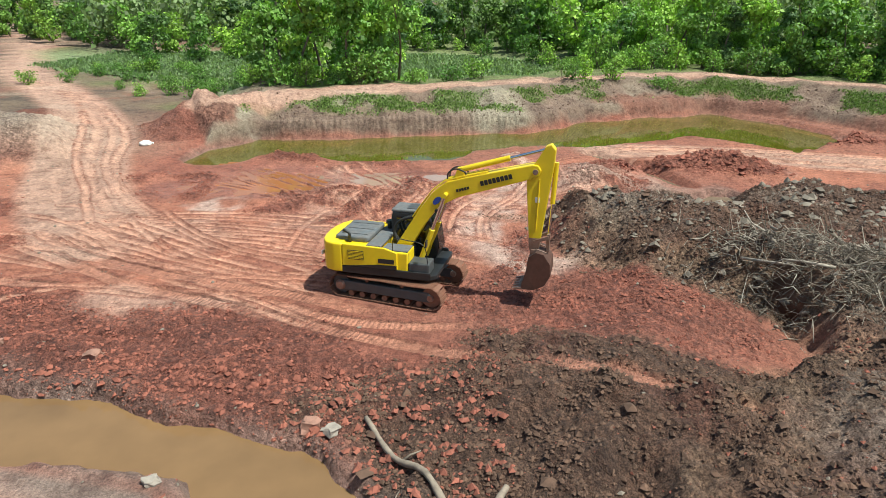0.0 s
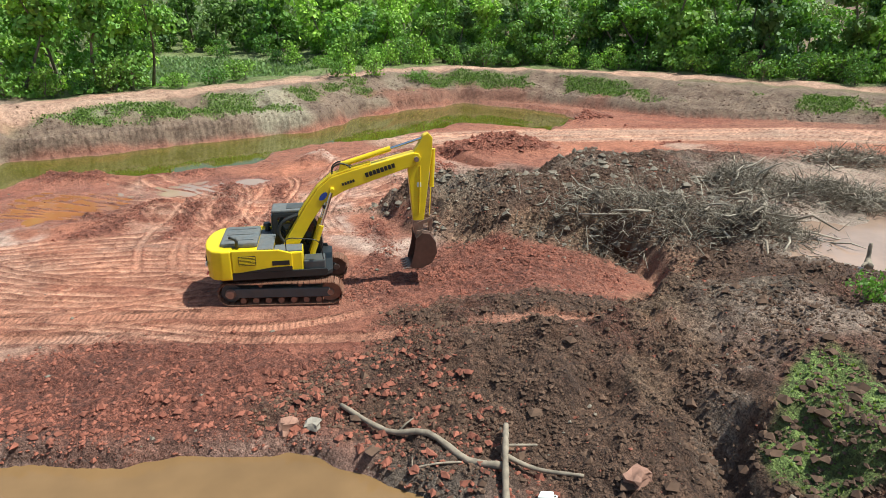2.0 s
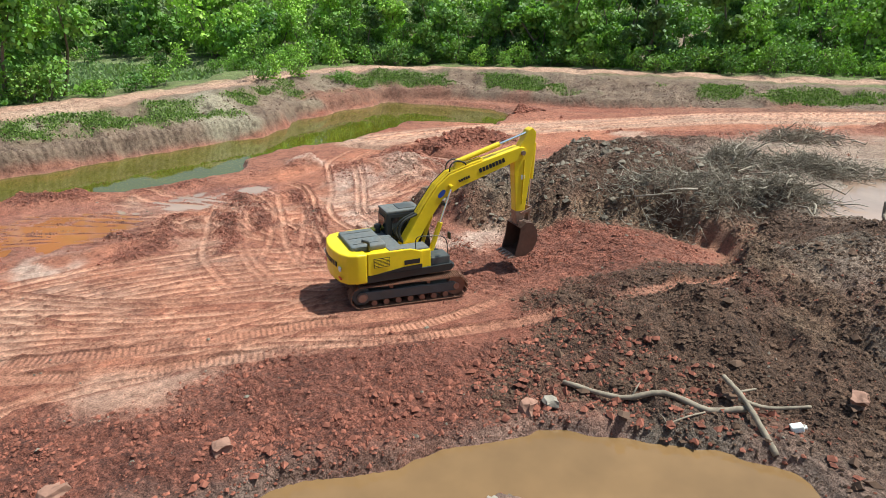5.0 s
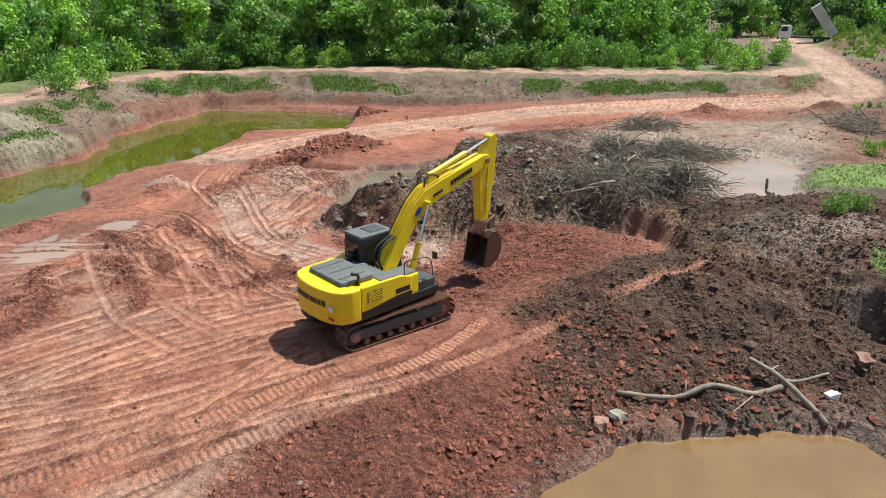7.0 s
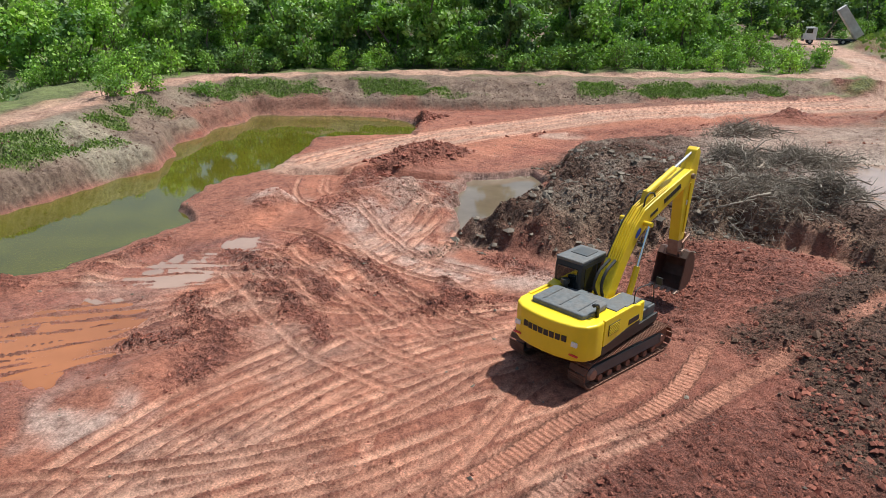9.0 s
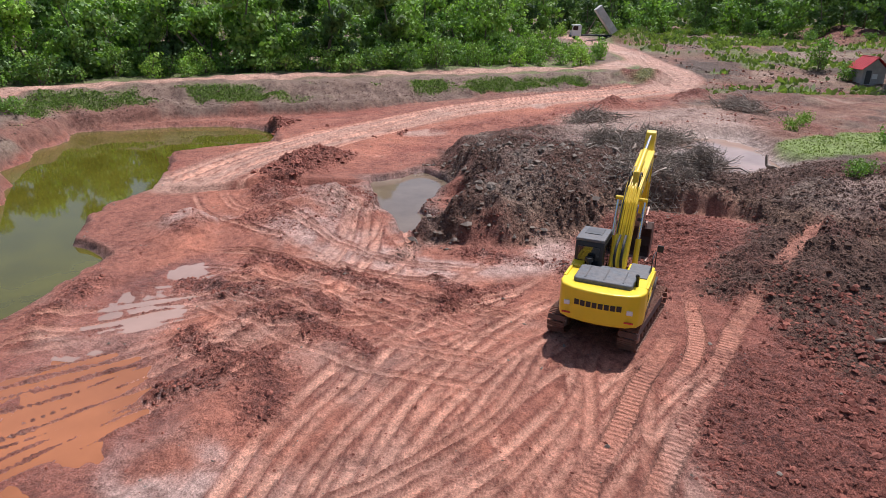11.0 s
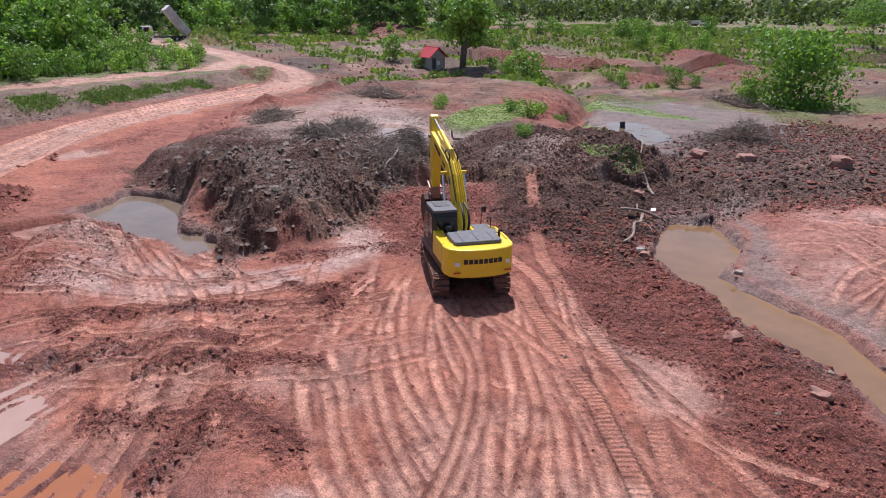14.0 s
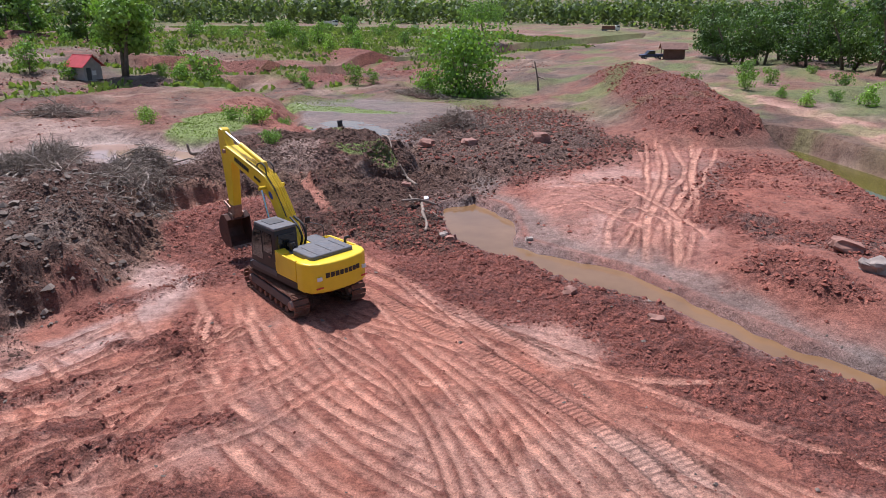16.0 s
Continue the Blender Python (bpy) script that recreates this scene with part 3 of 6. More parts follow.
def plain(name, colour, rough=0.6, metal=0.0, vary=0.25, size=0.3, relief=0.0, dirt=None, dirt_amount=0.0):
    m, t, b = material(name, rough, metal)
    n = noise_tex(t, size)
    lo = tuple(c * (1 - vary) for c in colour)
    hi = tuple(min(1, c * (1 + vary)) for c in colour)
    col = ramp(t, n.outputs[0], [(0.3, lo), (0.7, hi)]).outputs[0]
    if dirt:
        d = noise_tex(t, size * 3.1, 8, 0.7)
        k = ramp(t, d.outputs[0], [(0.5 - dirt_amount * 0.4, (0, 0, 0)), (0.75, (dirt_amount,) * 3)]).outputs[0]
        col = mix(t, "MIX", k, col, dirt)
    t.links.new(col, b.inputs["Base Color"])
    if relief:
        bump(t, b, n.outputs[0], 0.6, relief)
    return m


def ground_material():
    m, t, b = material("soil", 0.9)
    L = t.links.new
    base = t.nodes.new("ShaderNodeVertexColor")
    base.layer_name = "soil"
    kinds = t.nodes.new("ShaderNodeVertexColor")
    kinds.layer_name = "kinds"            # red: wet, green: clods, blue: packed
    sep = t.nodes.new("ShaderNodeSeparateColor")
    L(kinds.outputs[0], sep.inputs[0])
    grain = node(t, "MapRange", **{"To Min": 0.62, "To Max": 1.0})
    L(sep.outputs[1], grain.inputs[0])
    big, mid, fine = noise_tex(t, 2.2, 8, 0.65), noise_tex(t, 0.28, 8, 0.7), noise_tex(t, 0.05, 5, 0.6)
    c = mix(t, "MULTIPLY", 1.0, base.outputs[0], ramp(t, big.outputs[0], [(0.25, (0.66, 0.62, 0.62)), (0.5, (1, 1, 1)), (0.75, (1.22, 1.2, 1.18))]).outputs[0])
    c = mix(t, "MULTIPLY", grain.outputs[0], c, ramp(t, mid.outputs[0], [(0.36, (0.55, 0.51, 0.5)), (0.5, (1, 1, 1)), (0.64, (1.34, 1.33, 1.32))]).outputs[0])
    c = mix(t, "MULTIPLY", grain.outputs[0], c, ramp(t, fine.outputs[0], [(0.36, (0.5, 0.47, 0.47)), (0.5, (1, 1, 1)), (0.64, (1.4, 1.39, 1.38))]).outputs[0])
    flecks = noise_tex(t, 0.16, 4, 0.75)
    c = mix(t, "MULTIPLY", grain.outputs[0], c, ramp(t, flecks.outputs[0], [(0.35, (0.58, 0.5, 0.48)), (0.43, (1, 1, 1)), (0.62, (1, 1, 1)), (0.68, (1.22, 1.2, 1.18))]).outputs[0])
    churn = noise_tex(t, 0.85, 9, 0.72)
    c = mix(t, "MULTIPLY", 1.0, c, ramp(t, churn.outputs[0], [(0.36, (0.6, 0.53, 0.52)), (0.48, (1, 1, 1)), (0.56, (1, 1, 1)), (0.66, (1.2, 1.19, 1.18))]).outputs[0])
    L(c, b.inputs["Base Color"])
    r = node(t, "MapRange", **{"To Min": 0.95, "To Max": 0.32})
    L(sep.outputs[0], r.inputs[0])
    L(r.outputs[0], b.inputs["Roughness"])
    # relief: clods, packed crumbs, shoe bars in the crawler lanes
    vor = t.nodes.new("ShaderNodeTexVoronoi")
    geo = t.nodes.new("ShaderNodeNewGeometry")
    warp = node(t, "VectorMath"); warp.operation = "MULTIPLY_ADD"
    warp.inputs[1].default_value = (0.5, 0.5, 0.5)
    L(mid.outputs["Color"], warp.inputs[0]); L(geo.outputs["Position"], warp.inputs[2])
    L(warp.outputs[0], vor.inputs["Vector"])
    vor.inputs["Scale"].default_value = 4.6
    crumb = node(t, "Math"); crumb.operation = "MULTIPLY"
    L(vor.outputs[0], crumb.inputs[0]); L(sep.outputs[1], crumb.inputs[1])
    lanes = t.nodes.new("ShaderNodeAttribute"); lanes.attribute_name = "lane"
    ls = t.nodes.new("ShaderNodeSeparateXYZ"); L(lanes.outputs["Vector"], ls.inputs[0])
    wave = node(t, "Math"); wave.operation = "SINE"
    mul = node(t, "Math"); mul.operation = "MULTIPLY"; mul.inputs[1].default_value = 2 * math.pi / 0.2
    L(ls.outputs[0], mul.inputs[0]); L(mul.outputs[0], wave.inputs[0])
    bars = node(t, "Math"); bars.operation = "MULTIPLY"
    L(wave.outputs[0], bars.inputs[0]); L(ls.outputs[1], bars.inputs[1])
    h1 = node(t, "Math"); h1.operation = "MULTIPLY_ADD"; h1.inputs[1].default_value = 0.11
    L(bars.outputs[0], h1.inputs[0]); L(mid.outputs[0], h1.inputs[2])
    h2 = node(t, "Math"); h2.operation = "MULTIPLY_ADD"; h2.inputs[1].default_value = -1.1
    L(crumb.outputs[0], h2.inputs[0]); L(h1.outputs[0], h2.inputs[2])
    h3 = node(t, "Math"); h3.operation = "MULTIPLY_ADD"; h3.inputs[1].default_value = 0.25
    L(fine.outputs[0], h3.inputs[0]); L(h2.outputs[0], h3.inputs[2])
    bump(t, b, h3.outputs[0], 1.0, 0.23)
    return m


def water_material(name, deep, rough=0.04, murk=0.9):
    """Muddy water: opaque silt under a smooth reflecting skin."""
    m, t, b = material(name, rough)
    n = noise_tex(t, 3.0, 4, 0.6)
    lo, hi = tuple(c * 0.8 for c in deep), tuple(c * 1.15 for c in deep)
    t.links.new(ramp(t, n.outputs[0], [(0.3, lo), (0.7, hi)]).outputs[0], b.inputs["Base Color"])
    b.inputs["IOR"].default_value = 1.45
    rip = noise_tex(t, 0.35, 3, 0.5)
    bump(t, b, rip.outputs[0], 0.05, 0.02)
    return m


SOIL = ground_material()
CLOD_RED = plain("red_clods", (0.25, 0.084, 0.056), 0.95, vary=0.45, size=0.5, relief=0.02)
CLOD_DARK = plain("dark_clods", (0.115, 0.064, 0.043), 0.95, vary=0.4, size=0.5, relief=0.02)
CLOD_GREY = plain("grey_clods", (0.21, 0.17, 0.135), 0.95, vary=0.35, size=0.6, relief=0.02)
POND_WATER = water_material("green_water", (0.092, 0.084, 0.010))
BROWN_WATER = water_material("brown_water", (0.205, 0.118, 0.055), 0.04)
ORANGE_WATER = water_material("orange_water", (0.32, 0.12, 0.05), 0.06)
GREY_WATER = water_material("grey_water", (0.17, 0.125, 0.085), 0.04)
PALE_WATER = water_material("pale_water", (0.33, 0.215, 0.165), 0.05)
MARSH_WATER = water_material("marsh_water", (0.16, 0.19, 0.105), 0.1)


# ---------------- ground ----------------
def mesh_from(name, verts, faces, mat, smooth=True):
    me = bpy.data.meshes.new(name)
    me.from_pydata(verts, [], faces)
    me.materials.append(mat)
    if smooth:
        me.polygons.foreach_set("use_smooth", np.ones(len(me.polygons), bool))
    me.update()
    return me


def sheet(name, xs, ys, z, mat):
    nx, ny = len(xs), len(ys)
    gx, gy = np.meshgrid(xs, ys, indexing="ij")
    co = np.stack([gx, gy, z], -1).reshape(-1, 3)
    idx = np.arange(nx * ny).reshape(nx, ny)
    quads = np.stack([idx[:-1, :-1], idx[1:, :-1], idx[1:, 1:], idx[:-1, 1:]], -1).reshape(-1, 4)
    me = bpy.data.meshes.new(name)
    me.vertices.add(len(co)); me.vertices.foreach_set("co", co.ravel())
    me.loops.add(quads.size); me.loops.foreach_set("vertex_index", quads.ravel())
    me.polygons.add(len(quads)); me.polygons.foreach_set("loop_start", np.arange(0, quads.size, 4))
    me.polygons.foreach_set("use_smooth", np.ones(len(quads), bool))
    me.materials.append(mat)
    me.update(calc_edges=True)
    return me


def dense(parts, reach=1600, grow=1.075):
    """Grid lines: stretches of given spacing, then ever wider to the horizon on both sides."""
    v = np.concatenate([np.arange(a, b, s) for a, b, s in parts])
    first, last = parts[0][2], parts[-1][2]
    lo, hi = [v[0]], [v[-1]]
    while lo[-1] > -reach:
        first *= grow
        lo.append(lo[-1] - first)
    while hi[-1] < reach:
        last *= grow
        hi.append(hi[-1] + last)
    return np.array(lo[:0:-1] + list(v) + hi[1:])


XS = dense([(-30, -20, 0.16), (-20, 8, 0.085), (8, 28, 0.16), (28, 68, 0.4)])
YS = dense([(-16, 2, 0.26), (2, 18, 0.14), (18, 40, 0.09), (40, 58, 0.15), (58, 78, 0.3)])
GX, GY = np.meshgrid(XS, YS, indexing="ij")
GZ, GM = plan(GX, GY)


def blend(base, top, k):
    return base * (1 - k[..., None]) + np.array(top) * k[..., None]


def soil_colours(x, y, g):
    c = np.ones(x.shape + (3,)) * np.array((0.31, 0.12, 0.08))
    v = fbm(x, y, 6, 301)
    c = blend(c, (0.27, 0.085, 0.055), step(0.0, 0.5, v) * 0.8)
    beyond = step(-18, -24, x) * step(36, 44, y)
    c = blend(c, (0.29, 0.20, 0.145), beyond * (0.7 + 0.3 * vnoise(x, y, 5, 316)))
    # open ground further off: dug patches of brown, grey and red
    out = np.maximum(step(38, 60, g["far"]) * (1 - step(-1, 3, g["bank"])), step(5, 9, g["mesa"]) * 0.8)
    c = blend(c, (0.158, 0.112, 0.076), out * (0.8 + 0.2 * vnoise(x, y, 11, 311)))
    c = blend(c, (0.235, 0.092, 0.062), out * step(0.2, 0.5, fbm(x, y, 13, 312)) * 0.7)
    c = blend(c, (0.10, 0.072, 0.054), out * step(0.05, 0.4, fbm(x + 40, y, 10, 313)) * 0.85)
    c = blend(c, (0.34, 0.24, 0.175), out * step(0.3, 0.55, fbm(x, y + 70, 9, 314)) * 0.6)
    c = blend(c, (0.25, 0.10, 0.07), out * step(0.25, 0.45, fbm(x, y, 4.5, 317, 5)) * 0.6)
    c = blend(c, (0.36, 0.26, 0.19), out * step(0.3, 0.5, fbm(x + 9, y, 5, 318, 5)) * 0.6)
    c = blend(c, (0.09, 0.065, 0.048), out * step(0.2, 0.4, fbm(x, y + 21, 4, 319, 5)) * 0.7)
    c = blend(c, (0.19, 0.14, 0.10), step(4.5, 7, g["bank"]) * 0.9)
    slope = step(0.0, 0.5, g["bank"]) * step(8, 6.5, g["bank"])
    c = blend(c, (0.20, 0.138, 0.103), slope * 0.96)
    c = blend(c, (0.31, 0.262, 0.192), slope * step(-0.45, 0.25, vnoise(x, y, 4, 302)) * step(28, 14, x) * 0.85)
    c = blend(c, (0.24, 0.08, 0.052), slope * step(3, 2, g["bank"]) * step(-0.05, 0.35, fbm(x, y, 5, 303, 5)) * (x > 12) * 0.6)
    c = blend(c, (0.42, 0.160, 0.098), g["pale"] * (0.82 + 0.25 * vnoise(x, y, 2.2, 304)))
    c = blend(c, (0.33, 0.125, 0.083), g["pale"] * step(0.05, 0.45, fbm(x, y, 2.4, 315, 5)) * 0.7)
    c = blend(c, (0.48, 0.31, 0.24), g["pale"] * step(0.25, 0.55, fbm(x, y, 5, 305)) * 0.65 * (1 + 0.4 * step(30, 40, x + y * 0.7 - 8)))
    c = blend(c, (0.50, 0.345, 0.265), g["road"] * 0.65)
    c = blend(c, (0.265, 0.092, 0.062), g["redfield"] * 0.9)
    c = blend(c, (0.255, 0.086, 0.058), g["clod"] * (1 - g["dark"]) * 0.8)
    c = blend(c, (0.125, 0.069, 0.046), g["dark"] * 0.94)
    c = blend(c, (0.30, 0.235, 0.185), g["dark"] * step(-0.1, 0.35, fbm(x, y, 3.0, 306, 5)) * step(0.8, 2.5, g["mesa"]) * step(12, 22, x + 0.6 * y) * 0.7)
    c = blend(c, (0.18, 0.07, 0.048), g["dark"] * step(0.05, 0.5, fbm(x, y, 2.5, 307)) * 0.6)
    c = blend(c, (0.50, 0.34, 0.27), g["smear"] * step(-0.25, 0.35, fbm(x, y, 1.9, 341, 5)) * 0.75)
    c = blend(c, (0.56, 0.40, 0.335), g["wash"] * step(-0.35, 0.3, fbm(x, y, 1.7, 343, 5)) * 0.8)
    c = blend(c, (0.40, 0.19, 0.138), g["flat"] * 0.85)
    c = blend(c, (0.50, 0.32, 0.255), g["flat"] * step(0.15, 0.45, fbm(x, y, 2.8, 344, 5)) * 0.6)
    c = blend(c, (0.165, 0.105, 0.078), g["brown"] * 0.92)
    c = blend(c, (0.27, 0.19, 0.145), g["brown"] * step(0.15, 0.45, fbm(x, y, 2.6, 345, 5)) * 0.7)
    c = blend(c, (0.235, 0.195, 0.165), g["mud"] * 0.7)
    c = blend(c, (0.22, 0.13, 0.10), g["south"] * step(-0.1, 0.4, fbm(x, y, 3.1, 342)) * 0.7)
    c = blend(c, (0.44, 0.37, 0.29), g["white"] * (g["bank"] < 0.5) * 0.8)
    c = blend(c, (0.21, 0.175, 0.15), g["shore"] * 0.8)
    c = blend(c, (0.33, 0.125, 0.085), step(0.3, 0.6, g["wetflat"]) * 0.7)
    c = blend(c, (0.34, 0.255, 0.21), step(0.15, 0.5, g["plash"]) * 0.85)
    c = blend(c, (0.175, 0.122, 0.095), step(0.2, 0.5, g["mire"]) * 0.95)
    c = blend(c, (0.10, 0.07, 0.055), step(0.2, 0.5, g["mire"]) * step(0.05, 0.3, fbm(x, y, 1.3, 346, 4)) * 0.5)
    c = blend(c, (0.66, 0.35, 0.24), g["scrape"] * 0.9 * (1 - 0.75 * g["dark"]))
    c = blend(c, (0.225, 0.075, 0.05), np.clip(g["lips"] * 1.8, 0, 1) * 0.9 * (1 - g["dark"]))
    c = blend(c, (0.42, 0.31, 0.25), step(0.2, 0.55, g["sandy"]) * (0.65 + 0.3 * vnoise(x, y, 3, 331)))
    c = blend(c, (0.27, 0.175, 0.115), g["face"] * (0.6 + 0.4 * vnoise(x, y, 1.5, 332)))
    c = blend(c, (0.13, 0.19, 0.045), g["grass"] * 0.7)
    c = blend(c, (0.20, 0.265, 0.075), g["turf"] * 0.9)
    c = blend(c, (0.20, 0.25, 0.11), g["marsh"] * 0.9)
    return np.clip(c, 0, 1)


ground_mesh = sheet("ground", XS, YS, GZ, SOIL)
col = ground_mesh.color_attributes.new("soil", "FLOAT_COLOR", "POINT")
col.data.foreach_set("color", np.concatenate([soil_colours(GX, GY, GM), np.ones(GX.shape + (1,))], -1).reshape(-1))
kin = ground_mesh.color_attributes.new("kinds", "FLOAT_COLOR", "POINT")
kin.data.foreach_set("color", np.stack([GM["wet"], GM["clod"], GM["pale"], np.ones(GX.shape)], -1).reshape(-1))
lan = ground_mesh.attributes.new("lane", "FLOAT_VECTOR", "POINT")
lan.data.foreach_set("vector", np.stack([GM["trun"], GM["tread"], 0 * GX], -1).reshape(-1))
ground = tagged(new("ground", ground_mesh), "red and brown churned clay soil of a dug pit with ruts", "ground", kind="structure")


def height(x, y):
    """Height of the ground at places, from the sheet."""
    x, y = np.atleast_1d(np.asarray(x, float)), np.atleast_1d(np.asarray(y, float))
    i = np.clip(np.searchsorted(XS, x) - 1, 0, len(XS) - 2)
    j = np.clip(np.searchsorted(YS, y) - 1, 0, len(YS) - 2)
    a, b = (x - XS[i]) / (XS[i + 1] - XS[i]), (y - YS[j]) / (YS[j + 1] - YS[j])
    return (GZ[i, j] * (1 - a) + GZ[i + 1, j] * a) * (1 - b) + (GZ[i, j + 1] * (1 - a) + GZ[i + 1, j + 1] * a) * b


def kind_at(key, x, y):
    i = np.clip(np.searchsorted(XS, x), 0, len(XS) - 1)
    j = np.clip(np.searchsorted(YS, y), 0, len(YS) - 1)
    return GM[key][i, j]


def pool(name, poly, z, mat, label, grow=1.6):
    """A level water sheet over a hollow, cut roughly to its outline; the banks hide its rim."""
    p = np.array(poly, float)
    lo, hi = p.min(0) - grow - 0.5, p.max(0) + grow + 0.5
    s = 0.5
    xs, ys = np.arange(lo[0], hi[0], s), np.arange(lo[1], hi[1], s)
    cx, cy = np.meshgrid(xs + s / 2, ys + s / 2, indexing="ij")
    use = inside(cx, cy, poly) > -grow
    verts, faces, seen = [], [], {}
    for i, j in zip(*np.nonzero(use)):
        f = []
        for a, b in ((i, j), (i + 1, j), (i + 1, j + 1), (i, j + 1)):
            if (a, b) not in seen:
                seen[a, b] = len(verts)
                verts.append((lo[0] + a * s, lo[1] + b * s, z))
            f.append(seen[a, b])
        faces.append(f)
    return tagged(new(name, mesh_from(name, verts, faces, mat)), label, "water", kind="structure")


def around(cx, cy, rx, ry, turn=0, n=28):
    c, s = math.cos(radians(turn)), math.sin(radians(turn))
    return [(cx + rx * math.cos(a) * c - ry * math.sin(a) * s, cy + rx * math.cos(a) * s + ry * math.sin(a) * c) for a in np.linspace(0, 2 * math.pi, n, endpoint=False)]


pool("water_pond", POND, WATER, POND_WATER, "still green pond water under a clay bank", 1.6)
pool("water_stream", STREAM, WATER - 0.004, BROWN_WATER, "shallow muddy brown water in a winding ditch", 1.3)
pool("water_pit_pool", MIDPOOL, WATER - 0.008, GREY_WATER, "small grey-brown pool at the foot of the spoil", 1.0)
pool("water_ditch", [(12.2, 48.2), (13.2, 48.8), (15.2, 44.6), (17.0, 39.5), (15.8, 39), (13.8, 42.4)], WATER - 0.012, GREY_WATER, "narrow puddle between two red heaps", 0.5)
pool("water_south_pool", SOUTHPOOL, WATER + 0.02, POND_WATER, "still green water in a ditch beside the track", 1.5)
pool("water_rut_puddle", around(-10.5, 40.4, 7.0, 5.8, -30), 0.17, ORANGE_WATER, "orange puddle water in the ruts", 0.0)
pool("water_wheel_puddle", around(-2.0, 41.6, 5.2, 3.0, -15), 0.18, PALE_WATER, "shallow grey puddles between churned wheel ruts", 0.0)
pool("water_plateau_puddle", around(22.5, 14.6, 8.6, 4.8, 8), 2.04, PALE_WATER, "shallow grey puddle on the plateau", 0.0)
pool("water_mire", around(18.6, -6.0, 6.0, 3.4, -41), 1.14, GREY_WATER, "shallow puddle in drying mud", 0.0)
pool("water_marsh", MARSH, 1.24, MARSH_WATER, "shallow green marsh water between reeds", 0.0)
pool("water_far_pool", around(74, -32, 15, 4.6, 15), 2.17, GREY_WATER, "grey pond water on the open ground", 0.0)

# ---------------- building blocks ----------------
def thing(name, m, label, category, group=""):
    ob = new(name)
    ob.empty_display_size = 0.3
    ob.matrix_world = m
    return tagged(ob, label, category, group)


def part(name, bm, mat, parent, label="", smooth=False, m=None):
    me = bpy.data.meshes.new(name)
    bm.to_mesh(me)
    bm.free()
    me.materials.append(mat)
    if smooth:
        me.polygons.foreach_set("use_smooth", np.ones(len(me.polygons), bool))
    ob = new(name, me)
    ob.parent = parent
    if m is not None:
        ob.matrix_local = m
    return tagged(ob, label)


def block(x0, x1, y0, y1, z0, z1, bev=0.0, seg=2, bm=None):
    bm = bm or bmesh.new()
    made = bmesh.ops.create_cube(bm, size=1.0)["verts"]
    for v in made:
        v.co = Vector(((x0 + x1) / 2 + v.co.x * (x1 - x0), (y0 + y1) / 2 + v.co.y * (y1 - y0), (z0 + z1) / 2 + v.co.z * (z1 - z0)))
    if bev:
        es = {e for v in made for e in v.link_edges}
        bmesh.ops.bevel(bm, geom=list(es), offset=bev, segments=seg, affect="EDGES", profile=0.6)
    return bm


def prism(profile, y0, y1, bev=0.0, seg=2, bm=None):
    """A side outline (x, z) drawn out from y0 to y1."""
    bm = bm or bmesh.new()
    a = [bm.verts.new((x, y0, z)) for x, z in profile]
    b = [bm.verts.new((x, y1, z)) for x, z in profile]
    faces = [bm.faces.new(a), bm.faces.new(b[::-1])]
    n = len(a)
    faces += [bm.faces.new((a[i], b[i], b[(i + 1) % n], a[(i + 1) % n])) for i in range(n)]
    bmesh.ops.recalc_face_normals(bm, faces=faces)
    if bev:
        bmesh.ops.bevel(bm, geom=list({e for f in faces for e in f.edges}), offset=bev, segments=seg, affect="EDGES", profile=0.6)
    return bm


def slab(outline, z0, z1, bev=0.0, seg=2, bm=None):
    """A plan outline (x, y) drawn up from z0 to z1."""
    bm = bm or bmesh.new()
    a = [bm.verts.new((x, y, z0)) for x, y in outline]
    b = [bm.verts.new((x, y, z1)) for x, y in outline]
    faces = [bm.faces.new(a), bm.faces.new(b[::-1])]
    n = len(a)
    faces += [bm.faces.new((a[i], b[i], b[(i + 1) % n], a[(i + 1) % n])) for i in range(n)]
    bmesh.ops.recalc_face_normals(bm, faces=faces)
    if bev:
        bmesh.ops.bevel(bm, geom=list({e for f in faces for e in f.edges}), offset=bev, segments=seg, affect="EDGES", profile=0.6)
    return bm


def rod(p, q, r0, r1=None, sides=12, bm=None, caps=True):
    bm = bm or bmesh.new()
    p, q = Vector(p), Vector(q)
    d = q - p
    m = Matrix.Translation((p + q) / 2) @ d.to_track_quat("Z", "Y").to_matrix().to_4x4()
    bmesh.ops.create_cone(bm, cap_ends=caps, segments=sides, radius1=r0, radius2=r0 if r1 is None else r1, depth=d.length, matrix=m)
    return bm


def hose(points, r, sides=7, bm=None):
    """A bent round tube through points."""
    bm = bm or bmesh.new()
    p = [Vector(q) for q in points]
    rings = []
    for i, q in enumerate(p):
        d = (p[min(i + 1, len(p) - 1)] - p[max(i - 1, 0)]).normalized()
        a = d.orthogonal().normalized()
        if rings:
            a = (keep - d * keep.dot(d)).normalized()
        keep = a
        b = d.cross(a)
        rad = r[i] if isinstance(r, (list, tuple)) else r
        rings.append([bm.verts.new(q + rad * (a * math.cos(k * 2 * math.pi / sides) + b * math.sin(k * 2 * math.pi / sides))) for k in range(sides)])
    for s, t in zip(rings, rings[1:]):
        for k in range(sides):
            bm.faces.new((s[k], s[(k + 1) % sides], t[(k + 1) % sides], t[k]))
    bm.faces.new(rings[0][::-1]); bm.faces.new(rings[-1])
    return bm


